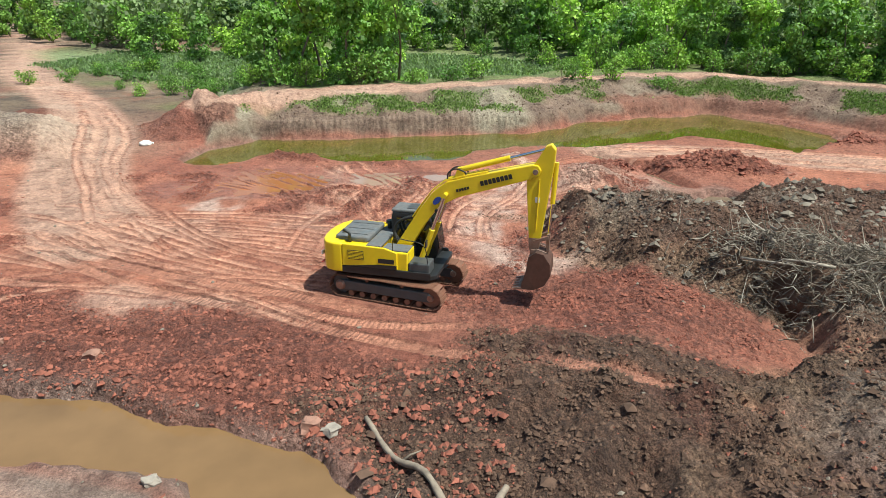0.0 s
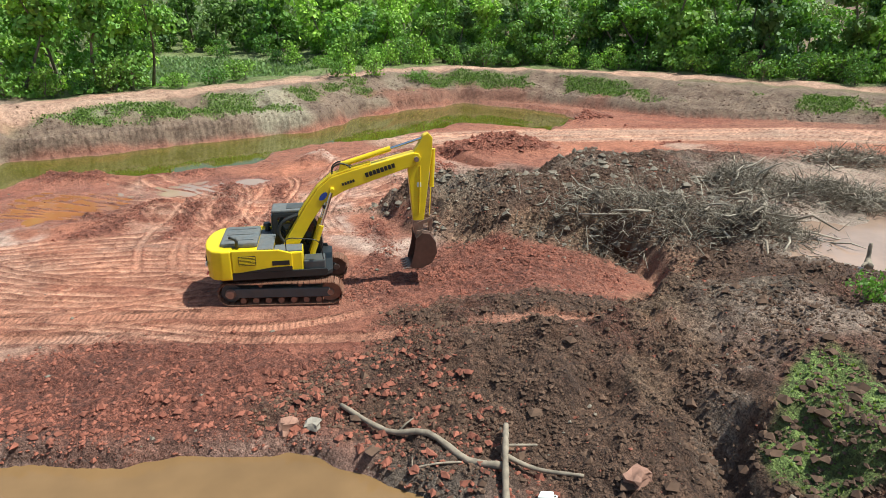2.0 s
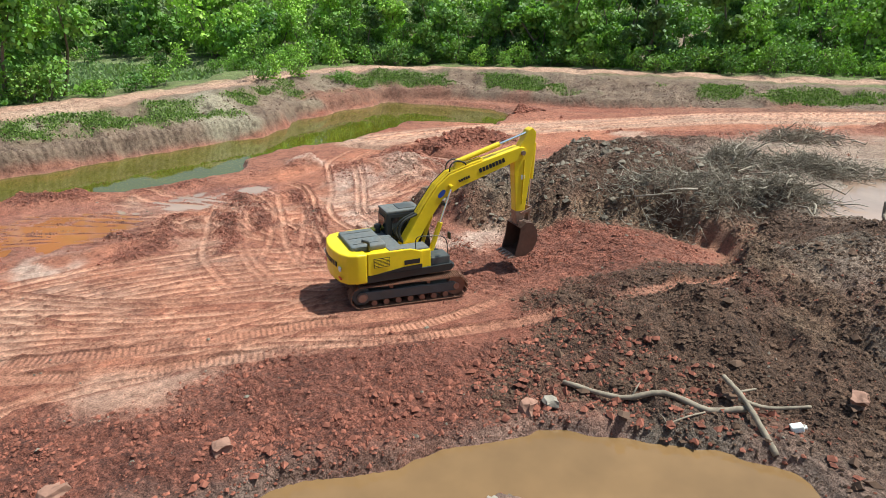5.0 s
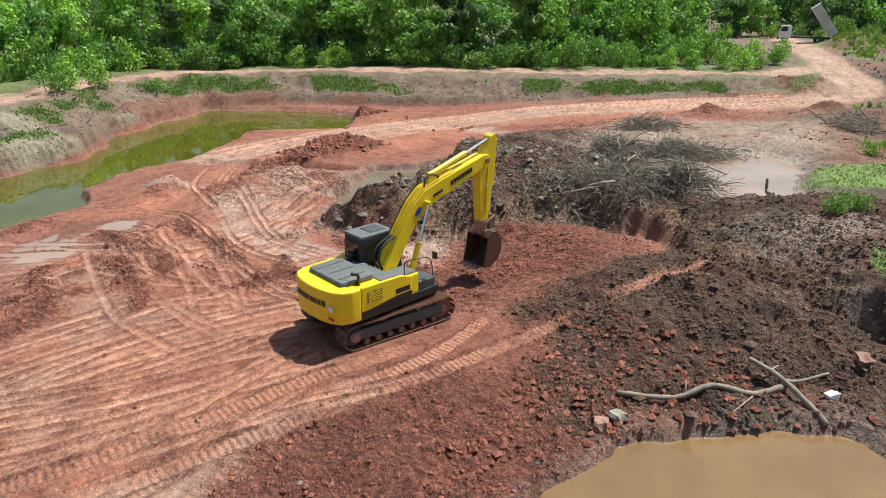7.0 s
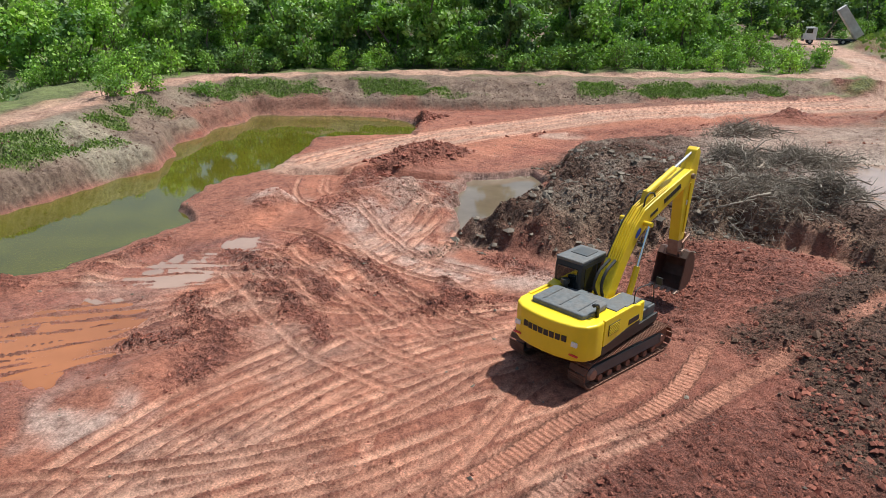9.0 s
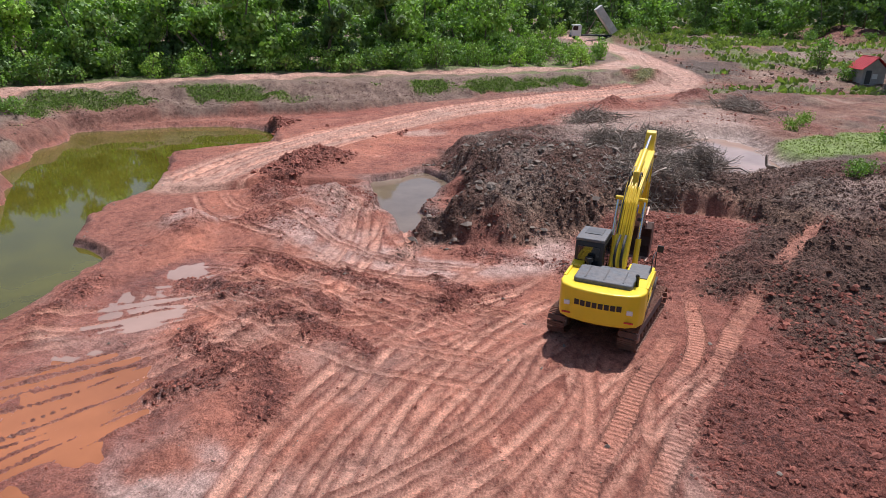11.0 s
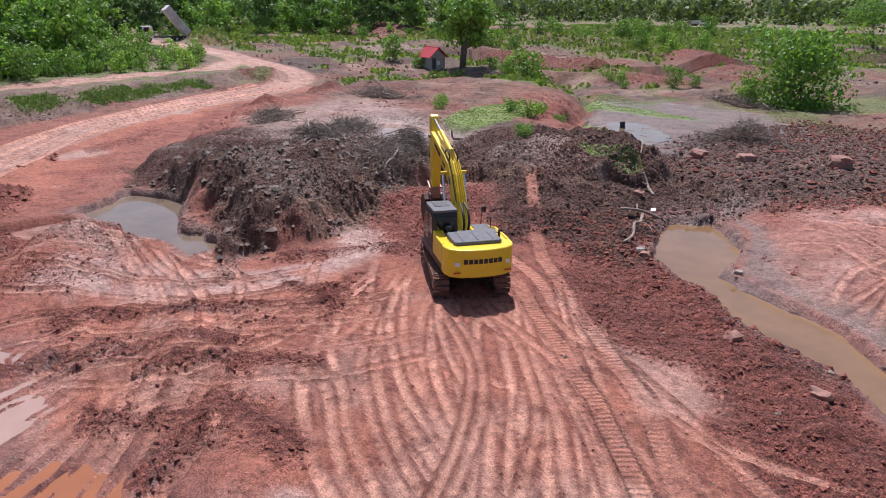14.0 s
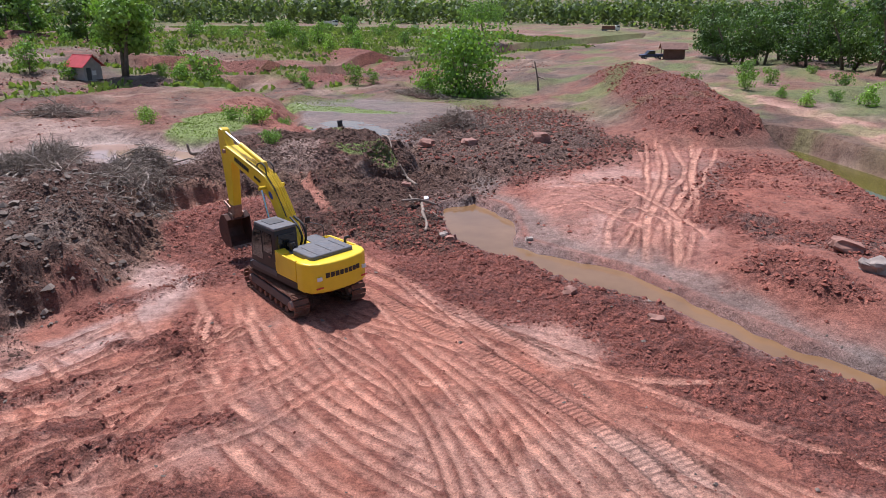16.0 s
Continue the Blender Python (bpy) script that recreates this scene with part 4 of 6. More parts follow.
def curve3(points, n=24):
    p = np.array(points, float)
    return [tuple(v) for v in np.stack([spline(p[:, [0, 1]], n)[:, 0], spline(p[:, [0, 1]], n)[:, 1], spline(p[:, [0, 2]], n)[:, 1]], -1)]


# ---------------- excavator ----------------
YELLOW = plain("yellow_paint", (0.80, 0.57, 0.015), 0.34, vary=0.06, size=0.8, dirt=(0.30, 0.16, 0.06), dirt_amount=0.25)
DARK_PAINT = plain("dark_grey_paint", (0.055, 0.062, 0.068), 0.5, vary=0.2, size=0.5, dirt=(0.22, 0.14, 0.09), dirt_amount=0.25)
BLACK = plain("black_paint", (0.018, 0.018, 0.019), 0.45, vary=0.2, size=0.4)
GRIP = plain("grip_deck", (0.11, 0.12, 0.13), 0.75, vary=0.25, size=0.15, relief=0.01, dirt=(0.25, 0.16, 0.10), dirt_amount=0.3)
STEEL = plain("worn_steel", (0.30, 0.25, 0.21), 0.5, 0.5, vary=0.3, size=0.2, dirt=(0.26, 0.10, 0.06), dirt_amount=0.8)
SHOE = plain("track_steel", (0.16, 0.095, 0.065), 0.7, 0.25, vary=0.35, size=0.25, relief=0.01, dirt=(0.30, 0.11, 0.065), dirt_amount=0.7)
BUCKET_IN = plain("bucket_steel", (0.075, 0.045, 0.035), 0.6, 0.3, vary=0.4, size=0.3, dirt=(0.22, 0.08, 0.05), dirt_amount=0.5)
CHROME = plain("chrome_rod", (0.75, 0.75, 0.76), 0.18, 1.0, vary=0.05)
WHITE = plain("white_paint", (0.75, 0.74, 0.71), 0.5, vary=0.08, size=0.3)
BLUE = plain("blue_sticker", (0.02, 0.06, 0.30), 0.4, vary=0.1)
RED_PAINT = plain("red_paint", (0.55, 0.03, 0.03), 0.45, vary=0.1)
RUBBER = plain("black_rubber", (0.02, 0.019, 0.018), 0.65, vary=0.2, size=0.2)
GLASS, _gt, _gb = material("dark_glass", 0.05)
_gb.inputs["Base Color"].default_value = (0.012, 0.014, 0.015, 1)
_gb.inputs["Specular IOR Level"].default_value = 0.7


def build_excavator(x, y, z, track_turn, upper_turn):
    ex = thing("excavator", pose(x, y, z, 0, 0, track_turn) @ Matrix.Scale(1.05, 4), "yellow crawler excavator with raised boom on packed red clay", "excavator")
    up = pose(0, 0, 0, 0, 0, upper_turn - track_turn)

    def P(name, bm, mat, label="", smooth=False, parent=None):
        return part(name, bm, mat, parent or ex, label, smooth, up if parent is None else None)

    # crawlers
    shoe = bmesh.new()
    block(-0.09, 0.09, -0.3, 0.3, 0.0, 0.022, bm=shoe)
    for gx in (-0.07, 0.0, 0.065):
        block(gx - 0.012, gx + 0.012, -0.29, 0.29, 0.022, 0.052, bm=shoe)
    shoe_mesh = bpy.data.meshes.new("track_shoe")
    shoe.to_mesh(shoe_mesh); shoe.free()
    shoe_mesh.materials.append(SHOE)
    R, half = 0.40, 1.78
    length = 4 * half + 2 * math.pi * R
    for side, nm in ((1.195, "left"), (-1.195, "right")):
        frame_bm = prism([(-1.75, 0.30), (1.75, 0.30), (1.9, 0.46), (1.7, 0.66), (-1.7, 0.66), (-1.9, 0.46)], side - 0.2, side + 0.2, 0.03)
        track = part("track", frame_bm, DARK_PAINT, ex, "muddy steel crawler track")
        part("idler", rod((half, side - 0.14, 0.47), (half, side + 0.14, 0.47), 0.36, sides=28), SHOE, track)
        spro = rod((-half, side - 0.1, 0.47), (-half, side + 0.1, 0.47), 0.34, sides=28)
        for k in range(14):
            a = k * 2 * math.pi / 14
            rod((-half + 0.33 * math.cos(a), side, 0.47 + 0.33 * math.sin(a)), (-half + 0.40 * math.cos(a), side, 0.47 + 0.40 * math.sin(a)), 0.045, 0.025, 6, spro)
        part("sprocket", spro, DARK_PAINT, track)
        for sgn in (-1, 1):
            part("hub", rod((-half, side + sgn * 0.2, 0.47), (-half, side + sgn * 0.29, 0.47), 0.2, 0.15, 18), STEEL, track)
            part("hub", rod((half, side + sgn * 0.16, 0.47), (half, side + sgn * 0.23, 0.47), 0.13, 0.11, 14), STEEL, track)
        for k in range(7):
            px = -1.35 + 0.45 * k
            part("roller", rod((px, side - 0.22, 0.2), (px, side + 0.22, 0.2), 0.11, sides=12), SHOE, track)
        for px in (-0.7, 0.7):
            part("roller", rod((px, side - 0.2, 0.78), (px, side + 0.2, 0.78), 0.07, sides=10), SHOE, track)
        n = 46
        for k in range(n):
            s = k * length / n
            if s < 2 * half:
                px, pz, ang = half - s, 0.47 + R, 0.0
                pz -= 0.02 * math.sin(math.pi * s / half) ** 2
            elif s < 2 * half + math.pi * R:
                a = (s - 2 * half) / R
                px, pz, ang = -half - R * math.sin(a), 0.47 + R * math.cos(a), -a
            elif s < 4 * half + math.pi * R:
                u = s - 2 * half - math.pi * R
                px, pz, ang = -half + u, 0.47 - R, math.pi
            else:
                a = (s - 4 * half - math.pi * R) / R
                px, pz, ang = half + R * math.sin(a), 0.47 - R * math.cos(a), math.pi - a
            sh = new("track_shoe", shoe_mesh)
            sh.parent = track
            sh.matrix_local = Matrix.Translation((px, side, pz)) @ Matrix.Rotation(ang, 4, "Y")
    part("carbody", block(-0.9, 0.9, -1.0, 1.0, 0.5, 0.86, 0.08), DARK_PAINT, ex)
    part("slew_ring", rod((0, 0, 0.84), (0, 0, 1.06), 0.62, sides=36), BLACK, ex)

    # upper structure: deck, side sills, counterweight, hood
    P("deck", slab([(-2.2, -1.3), (1.55, -1.3), (1.75, -1.1), (1.75, 1.25), (1.6, 1.36), (-2.2, 1.3)], 1.04, 1.2, 0.02), BLACK)
    for sgn in (-1, 1):
        P("side_sill", prism([(-1.75, 1.05), (1.5, 1.05), (1.6, 1.2), (1.55, 1.32), (-1.75, 1.32)], sgn * 1.31 - 0.04, sgn * 1.31 + 0.04, 0.015), BLACK)
    cw = [(-1.72, -1.36), (-2.1, -1.35), (-2.42, -1.22), (-2.62, -0.9), (-2.72, -0.45), (-2.75, 0), (-2.72, 0.45), (-2.62, 0.9), (-2.42, 1.22), (-2.1, 1.35), (-1.72, 1.36)]
    weight = P("counterweight", slab(cw, 1.05, 2.16, 0.09, 4), YELLOW, "rounded yellow counterweight", True)
    for sgn in (-1, 1):
        part("reflector", block(-2.66, -2.60, sgn * 0.98 - 0.14, sgn * 0.98 + 0.14, 1.25, 1.29), RED_PAINT, weight)
        part("sticker", block(-2.665, -2.605, sgn * 0.98 - 0.09, sgn * 0.98 + 0.09, 1.55, 1.68), WHITE, weight)
    # dark letter-size bars across the rear
    for k in range(8):
        yy = 0.66 - k * 0.188
        back = -2.752 + 0.028 * (abs(yy) / 0.45) ** 2
        part("lettering", block(back - 0.006, back + 0.05, yy - 0.075, yy + 0.075, 1.62, 1.80), BLACK, weight)
    P("hood_side_panel", prism([(-1.72, 1.33), (-0.45, 1.33), (0.35, 1.33), (0.35, 1.98), (-0.1, 2.12), (-1.72, 2.16)], -1.36, -1.26, 0.03), YELLOW)
    P("hood_side_panel", prism([(-1.72, 1.33), (-0.35, 1.33), (-0.35, 1.75), (-0.75, 2.16), (-1.72, 2.16)], 1.26, 1.36, 0.03), YELLOW)
    P("engine_bay", block(-1.74, -0.36, -1.27, 1.27, 1.2, 2.1, 0.02), YELLOW)
    P("vent", block(-1.5, -0.9, -1.375, -1.35, 1.6, 1.95, 0.005), BLACK)
    for k in range(6):
        P("vent_slat", block(-1.48, -0.92, -1.385, -1.37, 1.63 + 0.053 * k, 1.655 + 0.053 * k), YELLOW)
    hood = P("hood", slab([(-2.05, -0.92), (-0.95, -0.92), (-0.86, -0.85), (-0.86, 0.86), (-0.95, 0.95), (-2.05, 0.95), (-2.15, 0.86), (-2.15, -0.85)], 2.1, 2.3, 0.05), GRIP, "dark grey engine hood with grip surface", True)
    for yy in (-0.6, 0.0, 0.6):
        part("hood_rib", block(-2.0, -1.0, yy - 0.02, yy + 0.02, 2.295, 2.312), DARK_PAINT, hood)
    P("deck_top", block(-0.86, -0.3, -1.2, 0.95, 2.05, 2.13, 0.02), GRIP)
    P("tank", block(-0.3, 0.72, -1.28, -0.42, 1.2, 1.98, 0.05), YELLOW, "yellow tank beside the boom")
    P("tank_step", block(-0.28, 0.70, -1.2, -0.5, 1.98, 2.01), GRIP)
    P("tool_box", block(0.74, 1.5, -1.26, -0.55, 1.2, 1.62, 0.05), DARK_PAINT)
    P("handrail", hose(curve3([(1.45, -1.2, 1.6), (1.3, -1.2, 2.3), (0.7, -1.2, 2.45), (0.2, -1.2, 2.45), (0.15, -1.2, 2.0)]), 0.018), BLACK)
    P("model_mark", block(-0.35, 0.25, -1.372, -1.35, 1.55, 1.72), BLACK)
    P("black_stripe", prism([(-1.5, 1.34), (0.34, 1.34), (0.34, 1.5), (-0.4, 1.48)], -1.37, -1.35), BLACK)
    P("exhaust", hose([(-1.55, -0.98, 2.1), (-1.55, -0.98, 2.38), (-1.58, -0.98, 2.46), (-1.7, -0.98, 2.52), (-1.8, -0.98, 2.54)], 0.055, 10), BLACK, smooth=True)
    P("air_cleaner", rod((-0.62, 0.78, 2.1), (-0.62, 0.78, 2.36), 0.09, 0.09, 16), BLACK)
    P("air_cleaner_cap", rod((-0.62, 0.78, 2.34), (-0.62, 0.78, 2.46), 0.15, 0.13, 18), BLACK)
    P("mirror", block(1.4, 1.45, -1.42, -1.2, 2.3, 2.55, 0.02), BLACK)

    # cab
    cabin = P("cab", prism([(-0.42, 1.2), (1.3, 1.2), (1.42, 1.5), (1.30, 2.35), (1.02, 2.95), (-0.36, 2.95), (-0.42, 2.7)], 0.36, 1.34, 0.07, 3), BLACK, "dark cab with tinted glass", True)
    part("roof", block(-0.40, 1.0, 0.36, 1.34, 2.93, 3.04, 0.045), GRIP, cabin, "dark grey cab roof")
    part("roof_hatch", block(0.15, 0.8, 0.55, 1.15, 3.03, 3.065, 0.015), DARK_PAINT, cabin)
    part("rear_window", block(-0.44, -0.40, 0.48, 1.22, 2.1, 2.78, 0.01), GLASS, cabin)
    part("windscreen", prism([(1.43, 1.55), (1.445, 1.55), (1.325, 2.36), (1.06, 2.88), (1.045, 2.88), (1.31, 2.35)], 0.46, 1.24), GLASS, cabin)
    for yy in (0.345, 1.325):
        part("side_window", prism([(-0.2, 2.0), (0.42, 2.0), (0.42, 2.78), (-0.2, 2.78)], yy, yy + 0.03), GLASS, cabin)
        part("side_window", prism([(0.52, 1.65), (1.27, 1.65), (1.18, 2.35), (0.96, 2.78), (0.52, 2.78)], yy, yy + 0.03), GLASS, cabin)
    part("door_handle", block(-0.1, 0.06, 1.355, 1.39, 1.85, 1.9, 0.01), STEEL, cabin)
    P("cab_base", prism([(-0.42, 1.2), (1.28, 1.2), (1.36, 1.42), (-0.42, 1.42)], 1.33, 1.37, 0.01), DARK_PAINT)
    P("cab_corner_panel", prism([(-0.75, 1.33), (-0.38, 1.33), (-0.38, 2.25), (-0.75, 2.16)], 0.95, 1.36, 0.03), YELLOW)

    # boom: box section with a bend, tapering to both pins
    boom_out = [(0.06, 1.62), (0.42, 1.64), (1.05, 2.72), (1.62, 3.50), (2.3, 3.88), (3.5, 4.28), (4.86, 4.72), (5.08, 4.84), (5.14, 5.02), (5.04, 5.18), (4.84, 5.2), (3.5, 4.86), (2.5, 4.60), (1.86, 4.40), (1.36, 3.98), (0.86, 3.3), (0.3, 2.4), (-0.04, 1.86)]
    boom = P("boom", prism(boom_out, -0.33, 0.2, 0.03), YELLOW, "yellow steel boom with a bend")
    for yy in (-0.345, 0.205):
        part("sticker", slab([(0.19 * math.cos(k * math.pi / 8), 0.10 * math.sin(k * math.pi / 8)) for k in range(16)], 0, 0.01), BLUE, boom, m=pose(1.55, yy, 3.72, 90, -45, 0))
        for k in range(8):
            part("lettering", block(-0.058, 0.058, yy, yy + 0.01, -0.085, 0.085), BLACK, boom, m=pose(3.15 + 0.138 * k, 0, 4.46 + 0.043 * k, 0, -17, 0))
        for k in range(5):
            part("lettering", block(-0.04, 0.04, yy, yy + 0.01, -0.05, 0.05), BLACK, boom, m=pose(2.28 + 0.095 * k, 0, 4.14 + 0.03 * k, 0, -19, 0))
    part("boom_pin", rod((0.18, -0.5, 1.8), (0.18, 0.35, 1.8), 0.1, sides=16), STEEL, boom)
    part("boom_pin", rod((1.88, -0.62, 3.98), (1.88, 0.5, 3.98), 0.08, sides=14), YELLOW, boom)
    part("boom_pin", rod((4.96, -0.42, 4.98), (4.96, 0.29, 4.98), 0.09, sides=14), STEEL, boom)
    for yy in (-0.27, -0.2, -0.12, 0.0, 0.07, 0.14):
        part("hydraulic_pipe", hose([(0.62, yy, 3.02), (0.84, yy, 3.36), (1.34, yy, 4.04), (1.84, yy, 4.46), (2.5, yy, 4.66), (3.3, yy, 4.86)], 0.022, 6), YELLOW if yy < 0.1 else BLACK, boom)
    for k, yy in enumerate((-0.24, 0.11)):
        part("hose_loop", hose(curve3([(1.9, yy, 4.46), (1.95, yy, 4.74), (2.2, yy, 4.88), (2.5, yy, 4.80), (2.6, yy, 4.66)]), 0.028), RUBBER, boom)
    part("work_lamp", block(1.5, 1.62, -0.5, -0.38, 3.3, 3.42, 0.02), BLACK, boom)
    P("boom_bracket", block(-0.15, 0.55, -0.45, 0.32, 1.2, 1.75, 0.04), DARK_PAINT)
    P("hose_bundle", hose(curve3([(0.05, -0.2, 1.9), (-0.12, -0.2, 2.4), (0.1, -0.2, 2.8), (0.6, -0.18, 3.0)]), 0.05), RUBBER)
    P("hose_bundle", hose(curve3([(0.05, 0.0, 1.9), (-0.18, 0.02, 2.35), (0.05, 0.02, 2.75), (0.58, 0.0, 3.0)]), 0.045), RUBBER)
    for yy in (-0.52, 0.4):
        cyl = P("boom_cylinder", rod((0.95, yy, 1.35), (1.42, yy, 2.68), 0.1, sides=16), YELLOW)
        part("piston_rod", rod((1.42, yy, 2.68), (1.88, yy, 3.98), 0.055, sides=12), CHROME, cyl)
    cyl = P("arm_cylinder", rod((2.32, -0.065, 4.82), (4.05, -0.065, 5.34), 0.1, sides=16), YELLOW)
    part("piston_rod", rod((4.05, -0.065, 5.34), (5.36, -0.065, 5.74), 0.05, sides=12), CHROME, cyl)
    P("cylinder_lug", prism([(2.1, 4.45), (2.5, 4.58), (2.42, 4.92), (2.24, 4.9)], -0.16, 0.03, 0.01), YELLOW)
    # arm
    arm = P("arm", prism([(5.24, 5.82), (5.42, 5.9), (5.58, 5.72), (5.55, 5.1), (5.48, 4.6), (5.2, 2.25), (5.1, 2.02), (4.92, 2.04), (4.86, 2.25), (4.66, 4.55), (4.72, 4.95), (5.02, 5.42)], -0.25, 0.12, 0.03), YELLOW, "yellow dipper arm, muddy at its end")
    part("arm_pin", rod((5.02, -0.4, 2.14), (5.02, 0.27, 2.14), 0.07, sides=12), STEEL, arm)
    part("muddy_end", prism([(5.24, 2.62), (5.21, 2.25), (5.11, 2.01), (4.91, 2.03), (4.85, 2.25), (4.82, 2.62)], -0.255, 0.125, 0.03), STEEL, arm, "clay-coated lower end")
    part("hydraulic_pipe", hose([(5.1, -0.27, 4.7), (5.08, -0.27, 3.7), (5.06, -0.27, 2.9)], 0.022, 6), YELLOW, arm)
    part("mark", block(4.98, 5.14, -0.262, -0.25, 3.9, 4.08, 0.004), WHITE, arm)
    cyl = P("bucket_cylinder", rod((5.62, -0.065, 5.28), (5.56, -0.065, 3.85), 0.085, sides=14), YELLOW)
    part("piston_rod", rod((5.56, -0.065, 3.85), (5.5, -0.065, 2.72), 0.045, sides=10), CHROME, cyl)
    for yy in (-0.33, 0.2):
        P("link", prism([(4.98, 2.54), (5.04, 2.44), (5.54, 2.64), (5.52, 2.76)], yy - 0.03, yy + 0.03, 0.01), STEEL)
    P("link", prism([(5.44, 2.74), (5.55, 2.76), (5.56, 2.12), (5.44, 2.08)], -0.2, 0.07, 0.01), STEEL)
    # bucket: open shell with cheeks and teeth
    prof = [(4.892, 2), (5.133, 2.206), (5.408, 2.154), (5.649, 1.81), (5.684, 1.38), (5.494, 0.993), (5.133, 0.796), (4.72, 0.796)]
    shell = bmesh.new()
    y0, y1 = -0.62, 0.49
    outer = [(x, z) for x, z in prof]
    inner = [(4.944, 1.948), (5.133, 2.12), (5.365, 2.068), (5.572, 1.776), (5.606, 1.406), (5.443, 1.062), (5.125, 0.873), (4.72, 0.856)]
    for ya, yb in ((y0, y1),):
        ov = [[shell.verts.new((x, yy, z)) for x, z in outer] for yy in (ya, yb)]
        iv = [[shell.verts.new((x, yy, z)) for x, z in inner] for yy in (ya, yb)]
        for k in range(len(outer) - 1):
            shell.faces.new((ov[0][k], ov[0][k + 1], ov[1][k + 1], ov[1][k]))
            shell.faces.new((iv[0][k], iv[1][k], iv[1][k + 1], iv[0][k + 1]))
        for e in (0, len(outer) - 1):
            shell.faces.new((ov[0][e], ov[1][e], iv[1][e], iv[0][e]))
    bmesh.ops.recalc_face_normals(shell, faces=shell.faces[:])
    bucket = P("bucket", shell, BUCKET_IN, "worn dark steel bucket coated in clay")
    for yy in (y0, y1 - 0.04):
        part("cheek", prism(prof + [(4.677, 0.907), (4.824, 1.466)], yy, yy + 0.04, 0.01), BUCKET_IN, bucket)
    part("cutting_lip", block(4.566, 4.755, y0, y1, 0.778, 0.847, 0.01), STEEL, bucket)
    for k in range(5):
        yy = y0 + 0.08 + k * (y1 - y0 - 0.16) / 4
        part("tooth", prism([(4.634, 0.753), (4.634, 0.873), (4.376, 0.796), (4.376, 0.77)], yy - 0.055, yy + 0.055, 0.008), STEEL, bucket)
    for yy in (-0.36, 0.2):
        part("bucket_ear", prism([(4.892, 1.965), (4.944, 2.223), (5.15, 2.258), (5.494, 2.154), (5.451, 2.025)], yy - 0.03, yy + 0.03, 0.01), STEEL, bucket)
    return ex


build_excavator(-1.1, 23.9, 0.30, -22, -16)

# ---------------- vegetation ----------------
def leaf_material(name, base, vary=0.45, gloss=0.62):
    m, t, b = material(name, gloss)
    geo = t.nodes.new("ShaderNodeNewGeometry")
    r = ramp(t, geo.outputs["Random Per Island"], [(0.0, tuple(c * (1 - vary) for c in base)), (0.55, base), (1.0, tuple(min(1, c * (1 + vary)) for c in base))])
    info = t.nodes.new("ShaderNodeObjectInfo")
    tint = ramp(t, info.outputs["Random"], [(0.0, (0.5, 0.6, 0.55)), (0.5, (1, 1, 1)), (1.0, (1.45, 1.3, 0.85))])
    t.links.new(mix(t, "MULTIPLY", 1.0, r.outputs[0], tint.outputs[0]), b.inputs["Base Color"])
    tr = t.nodes.new("ShaderNodeBsdfTranslucent")
    t.links.new(mix(t, "MULTIPLY", 1.0, r.outputs[0], (1.1, 1.25, 0.5)), tr.inputs[0])
    mx = t.nodes.new("ShaderNodeMixShader")
    mx.inputs[0].default_value = 0.3
    out = t.nodes["Material Output"]
    t.links.new(b.outputs[0], mx.inputs[1]); t.links.new(tr.outputs[0], mx.inputs[2]); t.links.new(mx.outputs[0], out.inputs[0])
    return m


LEAF = leaf_material("green_leaves", (0.165, 0.29, 0.058))
LEAF_BRIGHT = leaf_material("bright_leaves", (0.24, 0.40, 0.075))
LEAF_DARK = leaf_material("dark_leaves", (0.085, 0.155, 0.04))
# leaves of the far woods: air haze is put into this paler, greyer green
LEAF_HAZY = leaf_material("hazy_far_leaves", (0.18, 0.24, 0.09), 0.5)
WEED = leaf_material("bank_weeds", (0.15, 0.225, 0.06), 0.6)
REED = leaf_material("reed_blades", (0.27, 0.34, 0.15))
GRASS = leaf_material("grass_blades", (0.21, 0.275, 0.07))
BARK = plain("bark", (0.16, 0.125, 0.095), 0.9, vary=0.35, size=0.3, relief=0.02)
DRYWOOD = plain("dry_wood", (0.25, 0.195, 0.15), 0.85, vary=0.35, size=0.25, relief=0.01)
BRUSH = plain("dead_brush", (0.17, 0.135, 0.105), 0.9, vary=0.5, size=0.35)
BRUSH_PALE = plain("pale_brush", (0.34, 0.285, 0.23), 0.9, vary=0.4, size=0.35)


def leaves_mesh(name, centres, size, r, mat, up=0.45, out=None):
    """Folded leaves, four corners each, at the given places."""
    n = len(centres)
    d = r.normal(size=(n, 3)); d[:, 2] = d[:, 2] * 0.6
    d /= np.linalg.norm(d, axis=1, keepdims=True)
    nrm = r.normal(size=(n, 3))
    if out is not None:
        nrm = nrm * 0.5 + out * 1.3
        d = d - nrm * ((d * nrm).sum(1) / (nrm * nrm).sum(1))[:, None] * 0.8
    nrm[:, 2] += up * 2
    side = np.cross(d, nrm); side /= np.maximum(1e-6, np.linalg.norm(side, axis=1, keepdims=True))
    s = (size * r.uniform(0.6, 1.35, n))[:, None]
    droop = np.array([0, 0, -0.12])
    a, b = centres - d * s * 0.5, centres + d * s * 0.5 + droop * s
    c, e = centres + side * s * 0.34, centres - side * s * 0.34
    co = np.stack([a, c, b, e], 1).reshape(-1, 3)
    me = bpy.data.meshes.new(name)
    me.vertices.add(len(co)); me.vertices.foreach_set("co", co.ravel())
    me.loops.add(4 * n); me.loops.foreach_set("vertex_index", np.arange(4 * n))
    me.polygons.add(n); me.polygons.foreach_set("loop_start", np.arange(0, 4 * n, 4))
    me.materials.append(mat)
    me.update(calc_edges=True)
    return me


